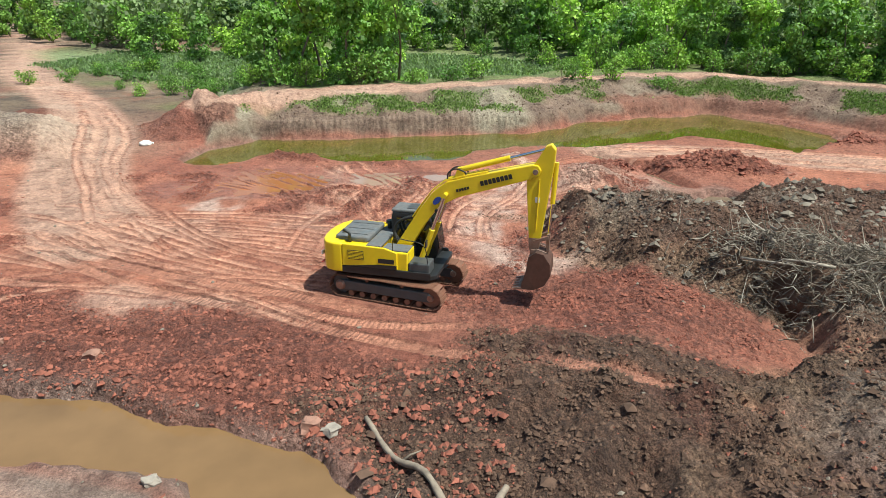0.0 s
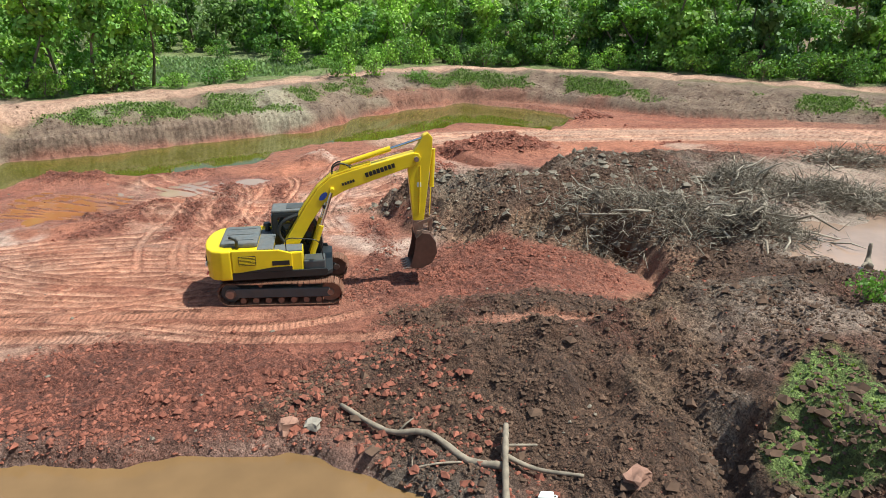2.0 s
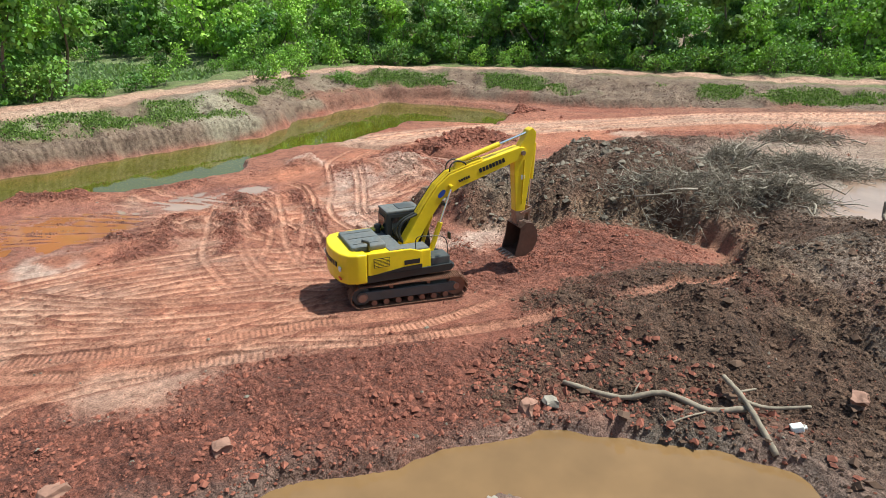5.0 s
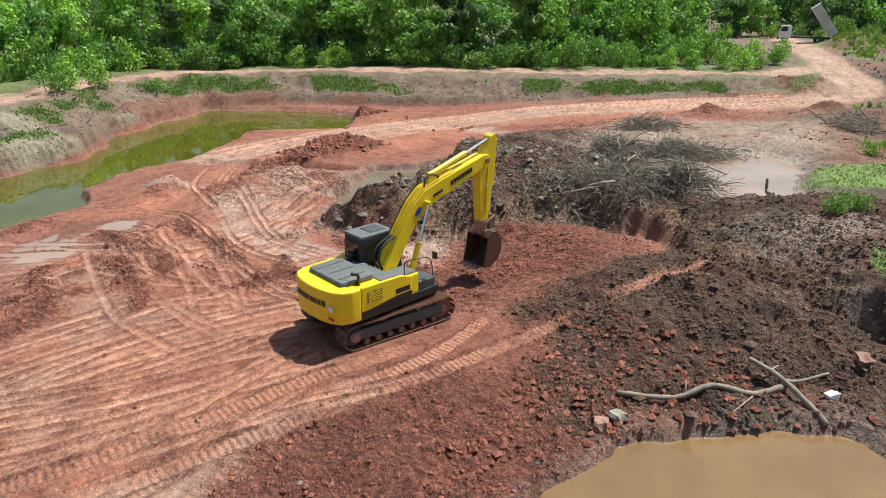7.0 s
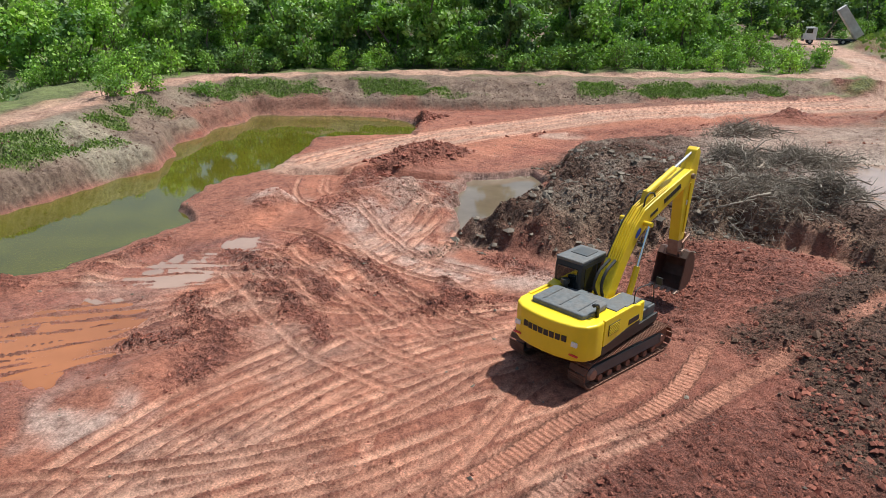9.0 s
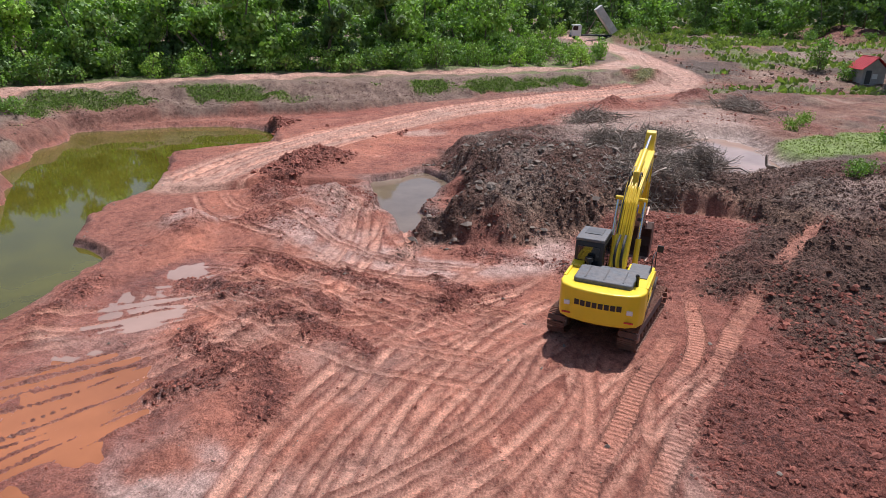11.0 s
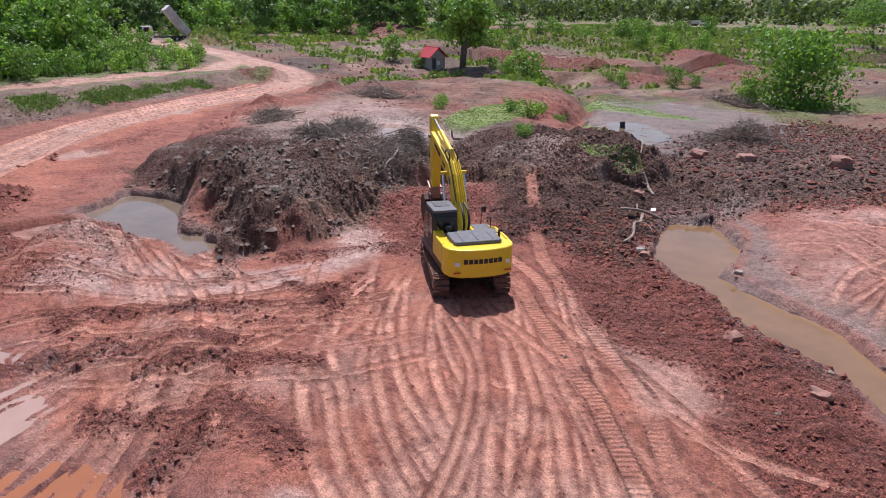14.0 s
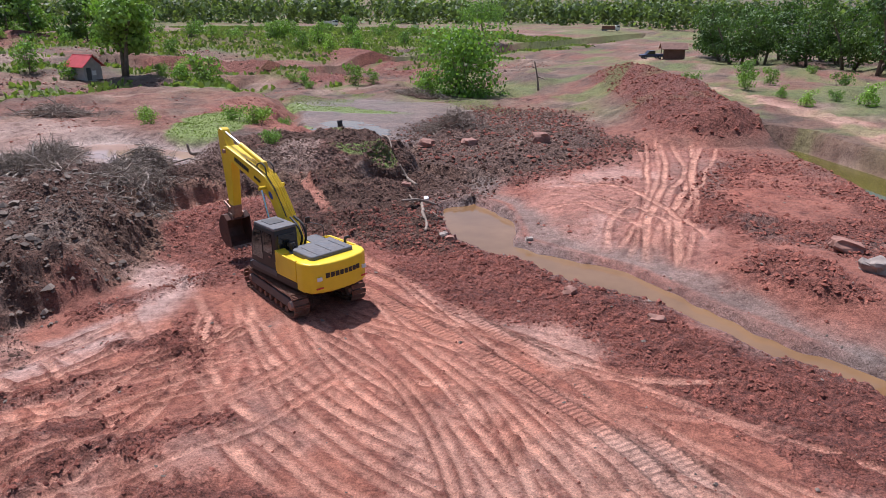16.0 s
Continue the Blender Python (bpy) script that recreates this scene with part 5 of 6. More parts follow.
def make_tree(name, seed, tall, wide, trunk, leaf, count, mat, label, stems=1, flat=1.0, low=0.3, category="tree"):
    """A tapered trunk with limbs, and a crown of leaves in clumps at their ends."""
    r = np.random.default_rng(seed)
    tree = thing(name, Matrix.Identity(4), label, category)
    wood = bmesh.new()
    clumps = []
    for s in range(stems):
        lean = r.normal(0, 0.12 + 0.1 * (stems > 1), 2) * tall
        foot = r.normal(0, 0.12 * (stems > 1) * wide, 2)
        top = np.array([foot[0] + lean[0], foot[1] + lean[1], tall * r.uniform(0.72, 0.9)])
        base = np.array([foot[0], foot[1], -0.15])
        mid_p = (base + top) / 2 + np.array([*r.normal(0, 0.05 * tall, 2), 0])
        pts = curve3([base, mid_p, top], 6)
        rad = [trunk * (1 - 0.8 * k / (len(pts) - 1)) for k in range(len(pts))]
        hose(pts, rad, 5, wood)
        for k in range(int(7 + 5 / stems)):
            f = r.uniform(low, 1.0)
            p = np.array(pts[min(int(f * (len(pts) - 1)), len(pts) - 1)])
            a = r.uniform(0, 2 * math.pi)
            reach = wide * r.uniform(0.35, 1.0) * (1.15 - 0.55 * f) / (1 + 0.25 * (stems > 1))
            q = p + np.array([math.cos(a) * reach, math.sin(a) * reach, tall * r.uniform(0.03, 0.2) * flat])
            mp = (p + q) / 2 + np.array([0, 0, 0.04 * tall])
            hose([tuple(p), tuple(mp), tuple(q)], [trunk * 0.4 * (1.1 - f * 0.6), trunk * 0.22, trunk * 0.07], 3, wood)
            for u in (0.55, 0.8, 1.0):
                clumps.append((p + (q - p) * u + r.normal(0, 0.1 * wide, 3), wide * r.uniform(0.2, 0.42)))
        clumps.append((top, wide * 0.4))
    w = np.array([c[1] ** 2 for c in clumps]); w /= w.sum()
    pick = r.choice(len(clumps), count, p=w)
    cen = np.array([clumps[k][0] for k in pick])
    rad = np.array([clumps[k][1] for k in pick])[:, None]
    d = r.normal(size=(count, 3)); d /= np.linalg.norm(d, axis=1, keepdims=True)
    d[:, 2] = d[:, 2] * 0.62 * flat
    pos = cen + d * rad * r.uniform(0.35, 1.0, (count, 1)) ** 0.4
    pos[:, 2] = np.maximum(pos[:, 2], 0.12)
    part("trunk", wood, BARK, tree, smooth=True)
    crown = new("crown", leaves_mesh("crown", pos, leaf, r, mat, 0.2, d))
    crown.parent = tree
    return tree


def scatter(protos, spots, group, r, lo=0.8, hi=1.25, sink=0.05):
    """Copies of the first things at plan places, turned and sized by chance."""
    done = []
    for k, (px, py) in enumerate(spots):
        ob = protos[int(r.integers(len(protos)))]
        s = r.uniform(lo, hi)
        m = pose(px, py, float(height(px, py)[0]) - sink, 0, 0, r.uniform(0, 360))
        c = copy_thing(ob, m)
        c.scale = (s, s, s * r.uniform(0.9, 1.12))
        tagged(c, group=group)
        done.append(c)
    return done


def drop(protos):
    for ob in protos:
        for o in list(ob.children_recursive) + [ob]:
            bpy.data.objects.remove(o)


vr = np.random.default_rng(11)
FOREST = "green broadleaf tree at the forest edge"
trees = [make_tree("tree", 21, 9.0, 2.9, 0.16, 0.46, 3000, LEAF, FOREST, 1, low=0.08),
         make_tree("tree", 22, 7.6, 3.1, 0.15, 0.44, 3000, LEAF_BRIGHT, "bright green leafy tree at the forest edge", 2, low=0.08),
         make_tree("tree", 23, 10.0, 2.6, 0.18, 0.46, 3000, LEAF_DARK, "dark green tree with a dense crown", 1, low=0.08),
         make_tree("tree", 24, 6.4, 2.8, 0.12, 0.43, 2800, LEAF, "low spreading green tree in undergrowth", 3, low=0.05),
         make_tree("tree", 25, 8.4, 2.4, 0.13, 0.42, 1300, LEAF_BRIGHT, "thin-crowned tree with pale bark", 2)]
distant = [make_tree("tree", 26, 9.4, 3.4, 0.16, 0.72, 1100, LEAF, "green tree in a distant belt of woods", 1, low=0.08),
           make_tree("tree", 27, 8.0, 3.6, 0.15, 0.70, 1100, LEAF_BRIGHT, "bright green tree in a distant belt of woods", 2, low=0.08),
           make_tree("tree", 28, 10.4, 3.2, 0.18, 0.72, 1100, LEAF_DARK, "dark green tree in a distant belt of woods", 1, low=0.08)]
shrubs = [make_tree("shrub", 31, 2.6, 1.5, 0.05, 0.28, 650, LEAF_BRIGHT, "bright green bush beside the track", 4, low=0.1, category="bush"),
          make_tree("shrub", 32, 1.9, 1.6, 0.05, 0.27, 600, LEAF, "green leafy bush on rough ground", 4, low=0.1, category="bush"),
          make_tree("shrub", 33, 3.4, 1.9, 0.06, 0.32, 800, LEAF, "tall green bush in undergrowth", 4, low=0.1, category="bush")]


def belt(line, near_off, far_off, gap, side=1):
    """Places on one side of a plan line, thinned so that they keep apart."""
    seg = np.diff(line, axis=0)
    ll = np.hypot(*seg.T)
    total = ll.sum()
    spots = []
    for _ in range(int(total * (far_off - near_off) / gap ** 2 * 3)):
        s = vr.uniform(0, total)
        k = int(np.searchsorted(np.cumsum(ll), s))
        k = min(k, len(seg) - 1)
        t = vr.uniform()
        p = line[k] + seg[k] * t
        nrm = np.array([-seg[k][1], seg[k][0]]) / ll[k] * side
        q = p + nrm * vr.uniform(near_off, far_off)
        if all((q[0] - a) ** 2 + (q[1] - b) ** 2 > gap ** 2 for a, b in spots):
            spots.append(tuple(q))
    return spots


def clear(spots, line, gap):
    x, y = np.array([p[0] for p in spots]), np.array([p[1] for p in spots])
    d = np.abs(along(x, y, line)[0])
    return [p for p, k in zip(spots, d) if k > gap]


edge = spline([(22, 92), (32, 84), (42, 76), (52, 66), (62, 52), (72, 42), (82, 33), (92, 27)])
spots = clear(clear(belt(edge, 0.5, 13, 3.1), ROAD_BANK, 3.5), ROAD_EAST, 6)
scatter(trees, spots, "forest edge trees", vr, 0.7, 1.5)
under = clear(clear(belt(edge, -5.5, 1.0, 2.1), ROAD_BANK, 2.6), ROAD_EAST, 5)
scatter(shrubs, under, "undergrowth along the bank track", vr, 0.7, 1.35)
# forest beyond the marsh
north = spline([(-110, 178), (-70, 165), (-40, 150), (-15, 140), (10, 130), (24, 112), (26, 98)])
scatter(distant, belt(north, 0, 9, 4.8), "trees beyond the marsh", vr, 0.9, 1.3)
scatter(shrubs, belt(north, -7, 0, 4.2), "bushes beyond the marsh", vr, 0.7, 1.3)
west = spline([(-125, 150), (-100, 150), (-80, 140), (-55, 122), (-42, 108)])
scatter(distant, belt(west, 4, 16, 6.0), "trees beside the haul road", vr, 0.7, 1.1)
scatter(shrubs, [(-40 + vr.normal(0, 6), 92 + vr.normal(0, 5)) for _ in range(16)] + [(-26 + vr.normal(0, 5), 80 + vr.normal(0, 3)) for _ in range(12)], "bushes beside the haul road", vr, 0.5, 0.9)
# clump in the marsh corner behind the bank road
scatter(trees[1:2] + trees[3:], [(-14.5, 70), (-11, 72), (-8, 69.5), (-6, 73), (-17, 73), (-3, 72.5), (-10, 76), (-15, 78)], "tree clump beside the bank track", vr, 1.0, 1.35)
scatter(shrubs, [(-15, 67), (-12, 66.5), (-9, 66.8), (-5, 67.5), (-1, 68.5), (-17.5, 69), (2.5, 70.5), (5.5, 72.5), (-6.5, 66.4)], "bushes beside the bank track", vr, 0.75, 1.15)
scatter(shrubs[:2], [(14.9, 70.3), (20.2, 71.6), (25.2, 70.0), (17, 71)], "bushes on the bank", vr, 0.7, 1.0)
scatter(shrubs[:2], [(78, 24), (76.5, 21), (80, 19.5), (82, 22), (79, 28), (84, 17.8), (75, 27), (86, 21), (88, 17.5), (73.5, 30)], "scrub at the end of the bank", vr, 0.7, 1.2)
# trees east behind the tipping truck, and behind the hut
east = spline([(118, 44), (128, 36), (140, 22), (146, 6), (150, -14), (140, -30), (122, -38), (108, -42)])
scatter(distant, belt(east, 0, 10, 5.2), "trees behind the tipping ground", vr, 0.9, 1.35)
scatter(shrubs, belt(east, -5, 0, 4.0), "bushes behind the tipping ground", vr, 0.7, 1.3)
drop(trees)
drop(distant)

hut_tree = make_tree("tree", 41, 10.5, 4.6, 0.28, 0.52, 5200, LEAF, "tall green tree beside the small hut", 2, low=0.35)
hut_tree.matrix_world = pose(66.5, -18.6, float(height(66.5, -18.6)[0]), 0, 0, 30) @ Matrix.Scale(1.3, 4)
bamboo = make_tree("tree", 42, 7.6, 5.4, 0.07, 0.42, 5000, LEAF_BRIGHT, "wide airy bush with thin stems in the mire", 7, low=0.1)
bamboo.matrix_world = pose(23.5, -37.5, float(height(23.5, -37.5)[0]), 0, 0, 0) @ Matrix.Scale(1.25, 4)
rain_tree = make_tree("tree", 43, 12.0, 11.0, 0.4, 0.6, 3400, LEAF, "wide flat-topped tree on the open ground", 1, 0.35, 0.75)
rain_tree.matrix_world = pose(68, -139, float(height(68, -139)[0]), 0, 0, 0)
south_tree = make_tree("tree", 44, 12.0, 6.2, 0.35, 0.55, 4200, LEAF_DARK, "large dense tree beside the south track", 2, low=0.2)
south_tree.matrix_world = pose(0, -118, float(height(0, -118)[0]) - 0.1, 0, 0, 0)
tagged(south_tree, group="big trees beside the south track")
for k, (px, py) in enumerate([(-8, -114), (-16, -108), (-24, -102), (-32, -95), (-12, -123), (-22, -116), (-39, -88), (-31, -108), (-46, -96), (-20, -128), (3, -128), (-4, -108), (-28, -92), (-52, -88)]):
    c = copy_thing(south_tree, pose(px, py, float(height(px, py)[0]) - 0.1, 0, 0, 77 * k))
    c.scale = (1, 1, vr.uniform(0.9, 1.2))
scatter(shrubs, [(22.3, 1.4), (21, 3.2), (23.4, 3.4), (60.5, -22.5), (62, -24.5), (58, -24), (64, -22), (72, -13), (38.3, -38.2), (40, -36), (28, -36),
                 (20, -36), (26, -33), (46.7, -32.6), (44, -31), (49, -33)], "bushes on the open ground", vr, 0.55, 1.0)
scatter(shrubs[1:2], [(14.2, 9.2), (13.2, 10.0), (28.2, 7.9), (30.5, 6.6), (21.0, 0.2)], "low bushes on the plateau", vr, 0.4, 0.6)
open_spots = [(vr.uniform(45, 200), vr.uniform(-170, -12)) for _ in range(150)]
scatter(shrubs, [p_ for p_ in open_spots if kind_at("grass", p_[0], p_[1]) > 0.3][:55], "bushes on the far open ground", vr, 0.7, 1.6)
scatter(shrubs, [(-5.1, -44), (-11, -50), (-15.2, -46), (-18, -40), (-21, -48), (-24, -44), (-13, -62), (-9, -70), (-28, -52), (-30, -46), (-22, -70), (-30, -84), (-18, -86), (-8, -92)],
        "bushes beside the south track", vr, 0.5, 1.0)
drop(shrubs)


# far woods: clumps of large leaves out to the horizon
def far_woods(name, inner, outer, count, tall, leaf, a0, a1, label, mat=LEAF_HAZY):
    r = np.random.default_rng(len(name) + count)
    a, d = r.uniform(radians(a0), radians(a1), count), r.uniform(inner, outer, count)
    cx, cy = 5 + d * np.sin(a), 30 + d * np.cos(a)
    h = tall * r.uniform(0.6, 1.15, count) * (1 + 0.25 * vnoise(cx, cy, 40, 402))
    w = h * r.uniform(0.28, 0.45, count)
    per = 80
    dirs = r.normal(size=(count, per, 3)); dirs /= np.linalg.norm(dirs, axis=2, keepdims=True)
    pos = dirs * w[:, None, None] * r.uniform(0.5, 1, (count, per, 1))
    pos[..., 2] = pos[..., 2] * 1.1 + (h * 0.6)[:, None]
    pos += np.stack([cx, cy, height(cx, cy)], -1)[:, None, :]
    low = r.uniform(size=(count, per)) < 0.25
    pos[..., 2] = np.where(low, height(cx, cy)[:, None] + h[:, None] * r.uniform(0, 0.5, (count, per)), pos[..., 2])
    return tagged(new(name, leaves_mesh(name, pos.reshape(-1, 3), leaf, r, mat, 0.2, dirs.reshape(-1, 3))), label, "forest", kind="stuff")


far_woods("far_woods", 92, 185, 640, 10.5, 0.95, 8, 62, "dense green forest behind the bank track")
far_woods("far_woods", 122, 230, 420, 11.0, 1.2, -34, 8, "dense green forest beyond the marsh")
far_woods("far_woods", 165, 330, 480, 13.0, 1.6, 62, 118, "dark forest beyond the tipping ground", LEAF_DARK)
# horizon trees take the default leaf, pale with painted haze
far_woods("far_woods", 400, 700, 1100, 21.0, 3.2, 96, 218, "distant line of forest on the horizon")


# grass and weeds
def blades(name, spots_x, spots_y, tall, width, mat, label, seed):
    r = np.random.default_rng(seed)
    n = len(spots_x)
    z = height(spots_x, spots_y)
    a = r.uniform(0, 2 * math.pi, n)
    h = tall * r.uniform(0.5, 1.3, n)
    lean = r.normal(0, 0.35, (n, 2)) * h[:, None]
    b = np.stack([spots_x, spots_y, z - 0.03], -1)
    s = np.stack([np.cos(a), np.sin(a), 0 * a], -1) * width * r.uniform(0.6, 1.4, n)[:, None]
    t = b + np.stack([lean[:, 0], lean[:, 1], h], -1)
    mid_p = (b + t) / 2 + np.stack([-lean[:, 0] * 0.15, -lean[:, 1] * 0.15, h * 0.1], -1)
    co = np.stack([b - s * 0.6, b + s * 0.6, mid_p + s, t, mid_p - s], 1).reshape(-1, 3)
    me = bpy.data.meshes.new(name)
    me.vertices.add(len(co)); me.vertices.foreach_set("co", co.ravel())
    me.loops.add(5 * n); me.loops.foreach_set("vertex_index", np.arange(5 * n))
    me.polygons.add(n); me.polygons.foreach_set("loop_start", np.arange(0, 5 * n, 5))
    me.materials.append(mat)
    me.update(calc_edges=True)
    return tagged(new(name, me), label, "grass", kind="stuff")


def spread(count, x0, x1, y0, y1, key, seed, power=1.0):
    r = np.random.default_rng(seed)
    x, y = r.uniform(x0, x1, count), r.uniform(y0, y1, count)
    k = kind_at(key, x, y) > r.uniform(0.15, 1, count) ** power
    return x[k], y[k]


gx, gy = spread(700000, -16, 70, 20, 78, "grass", 501)
keep_on = kind_at("bank", gx, gy) < 7.5
blades("grass", gx[keep_on], gy[keep_on], 0.17, 0.055, WEED, "low green weeds on the clay bank", 502)
gx, gy = spread(90000, 3, 62, -30, 20, "grass", 503)
blades("grass", gx, gy, 0.11, 0.04, GRASS, "short green grass on the plateau", 504)
gx, gy = spread(80000, 40, 230, -200, 12, "grass", 507)
blades("weeds", gx, gy, 0.6, 0.30, GRASS, "green weeds on the far open ground", 508)
gx, gy = spread(34000, -60, 34, 66, 135, "marsh", 505)
blades("reeds", gx, gy, 0.45, 0.16, REED, "green reeds standing in the marsh", 506)


# ---------------- clods ----------------
def clods(name, count, box, weight, size, mat, label, seed):
    r = np.random.default_rng(seed)
    x, y = r.uniform(box[0], box[1], count), r.uniform(box[2], box[3], count)
    k = r.uniform(0, 1, count) < weight(x, y)
    x, y = x[k], y[k]
    n = len(x)
    base = np.array([(1, 0, 0), (-1, 0, 0), (0, 1, 0), (0, -1, 0), (0, 0, 1), (0, 0, -1), (0.7, 0.7, 0.6)], float)
    tri = np.array([(0, 6, 4), (0, 2, 6), (2, 4, 6), (2, 1, 4), (1, 3, 4), (3, 0, 4), (2, 0, 5), (1, 2, 5), (3, 1, 5), (0, 3, 5)])
    s = size * (0.45 + r.pareto(3.0, n)).clip(0.4, 1.9)
    sh = r.uniform(0.65, 1.35, (n, len(base), 1)) * r.uniform(0.7, 1.3, (n, 1, 3)) * np.array([1, 1, 0.75])
    a = r.uniform(0, 2 * math.pi, n)
    c, q = np.cos(a)[:, None], np.sin(a)[:, None]
    p = base[None] * sh * s[:, None, None]
    p = np.stack([p[..., 0] * c - p[..., 1] * q, p[..., 0] * q + p[..., 1] * c, p[..., 2]], -1)
    p += np.stack([x, y, height(x, y) + s * 0.25], -1)[:, None, :]
    faces = (tri[None] + (np.arange(n) * len(base))[:, None, None]).reshape(-1, 3)
    me = bpy.data.meshes.new(name)
    me.vertices.add(n * len(base)); me.vertices.foreach_set("co", p.ravel())
    me.loops.add(faces.size); me.loops.foreach_set("vertex_index", faces.ravel())
    me.polygons.add(len(faces)); me.polygons.foreach_set("loop_start", np.arange(0, faces.size, 3))
    me.polygons.foreach_set("use_smooth", np.zeros(len(faces), bool))
    me.materials.append(mat)
    me.update(calc_edges=True)
    return tagged(new(name, me), label, "soil", kind="stuff")


def dry(x, y):
    return height(x, y) > WATER + 0.06


clods("clods", 150000, (-26, 13, 12, 50), lambda x, y: kind_at("clod", x, y) * (1 - kind_at("dark", x, y)) * (0.2 + 0.8 * step(-0.3, 0.4, fbm(x, y, 1.8, 601))) * dry(x, y), 0.042, CLOD_RED, "broken red clay clods", 602)
clods("clods", 110000, (-4, 22, 2, 36), lambda x, y: kind_at("dark", x, y) * (0.2 + 0.8 * step(-0.3, 0.4, fbm(x, y, 1.6, 603))) * dry(x, y) * step(0.6, 0.3, kind_at("plash", x, y)), 0.042, CLOD_DARK, "dark broken soil clods", 604)
clods("clods", 5000, (-4, 16, 2, 36), lambda x, y: kind_at("dark", x, y) * 0.4 * dry(x, y), 0.032, CLOD_RED, "red clay crumbs in the dark soil", 608)
clods("clods", 14000, (-26, 34, -12, 52), lambda x, y: 0.10 * dry(x, y) + 0.7 * kind_at("shore", x, y) * dry(x, y), 0.042, CLOD_GREY, "grey-brown soil crumbs and stones", 605)
clods("clods", 26000, (-26, 14, 20, 46), lambda x, y: (0.015 + 0.8 * np.clip(kind_at("lips", x, y), 0, 1)) * dry(x, y), 0.028, CLOD_RED, "red crumbs along the ruts", 609)
clods("clods", 16000, (-30, 20, -62, 2), lambda x, y: (kind_at("clod", x, y) * 0.9) * (1 - kind_at("dark", x, y)) * dry(x, y), 0.11, CLOD_RED, "red clay clods on the long spoil ridge", 606)
clods("clods", 22000, (-28, 2, -12, 18), lambda x, y: (0.04 + kind_at("clod", x, y) * 0.9) * (1 - kind_at("brown", x, y)) * (1 - 0.9 * kind_at("flat", x, y)) * dry(x, y), 0.07, CLOD_RED, "red clay clods beyond the stream", 610)
clods("clods", 8000, (12, 38, 38, 56), lambda x, y: (kind_at("clod", x, y) * 0.9) * dry(x, y), 0.11, CLOD_RED, "red clay clods on the heaps", 607)
clods("clods", 16000, (-10, 17, -30, 8), lambda x, y: np.maximum(kind_at("dark", x, y), 0.8 * kind_at("brown", x, y)) * dry(x, y), 0.085, CLOD_DARK, "dark churned clods beyond the stream", 611)
clods("clods", 30000, (-14, 68, 18, 76), lambda x, y: step(0.5, 1.2, kind_at("bank", x, y)) * step(6, 4.5, kind_at("bank", x, y)) * 0.8, 0.06, CLOD_DARK, "dry brown clods on the bank", 612)
clods("clods", 14000, (30, 150, -110, 10), lambda x, y: step(-0.1, 0.3, fbm(x, y, 12, 620)) * (1 - kind_at("grass", x, y)) * (1 - kind_at("road", x, y)), 0.13, CLOD_DARK, "dark clods on the dug open ground", 613)
clods("clods", 7000, (30, 150, -110, 10), lambda x, y: step(0.0, 0.3, fbm(x, y, 13, 622)) * (1 - kind_at("grass", x, y)) * (1 - kind_at("road", x, y)), 0.12, CLOD_RED, "red clods on the dug open ground", 614)
clods("clods", 1500, (5, 22, 18, 35), lambda x, y: kind_at("dark", x, y) * step(0.3, 0.1, kind_at("plash", x, y)) * 0.8, 0.12, CLOD_GREY, "grey slumped blocks on the spoil mound", 615)
clods("clods", 1200, (-2, 14, 2, 32), lambda x, y: kind_at("dark", x, y) * dry(x, y) * 0.8, 0.10, CLOD_DARK, "large dark soil lumps", 616)
clods("clods", 9000, (18, 62, -8, 34), lambda x, y: 0.5 * step(0.0, 0.3, fbm(x, y, 5, 624)) * (1 - kind_at("grass", x, y)) * (1 - kind_at("road", x, y)) * step(0.3, 0.1, kind_at("plash", x, y)) * (kind_at("mesa", x, y) > 0), 0.07, CLOD_RED, "red and brown clods on the plateau", 618)

# ---------------- logs, brush and stones ----------------
def log_thing(name, pts, r0, r1, label, category, lift=0.4, seed=0, twigs=()):
    r = np.random.default_rng(seed)
    ps = [(x, y, float(height(x, y)[0]) + r0 * lift + dz) for x, y, dz in pts]
    line = curve3(ps, 18)
    rad = [(r0 + (r1 - r0) * k / (len(line) - 1)) * r.uniform(0.85, 1.18) for k in range(len(line))]
    ob = thing(name, Matrix.Translation(line[0]), label, category)
    bm = hose([Vector(p) - Vector(line[0]) for p in line], rad, 9)
    part("stem", bm, DRYWOOD, ob, smooth=True)
    for a, b, rr in twigs:
        pa = Vector(line[int(a * (len(line) - 1))]) - Vector(line[0])
        part("branch", hose([pa, pa + Vector(b) * 0.5 + Vector((0, 0, 0.05)), pa + Vector(b)], [rr, rr * 0.7, rr * 0.35], 6), DRYWOOD, ob, smooth=True)
    return ob


log_thing("log", [(-1.7, 14.9, 0.05), (-0.9, 13.4, 0.05), (-0.1, 12.5, 0.08), (0.5, 11.4, 0.05), (1.1, 10.6, 0.08)], 0.065, 0.105, "long grey fallen log on dark soil", "log", 0.6, 1, [(0.35, (0.5, 0.1, 0.25), 0.04)])
log_thing("log", [(1.75, 11.7, 0.25), (1.2, 10.8, 0.25), (0.75, 10.0, 0.05), (0.45, 9.4, 0.0)], 0.08, 0.09, "pale broken log lying across another", "log", 0.6, 2)
log_thing("branch", [(1.15, 10.9, 0.2), (1.8, 10.3, 0.2), (2.6, 9.5, 0.02)], 0.075, 0.04, "bare pale branch beside a log", "branch", 0.6, 3)
log_thing("branch", [(1.4, 11.2, 0.25), (2.2, 10.9, 0.2)], 0.04, 0.03, "thin pale stick beside a log", "branch", 0.6, 4)
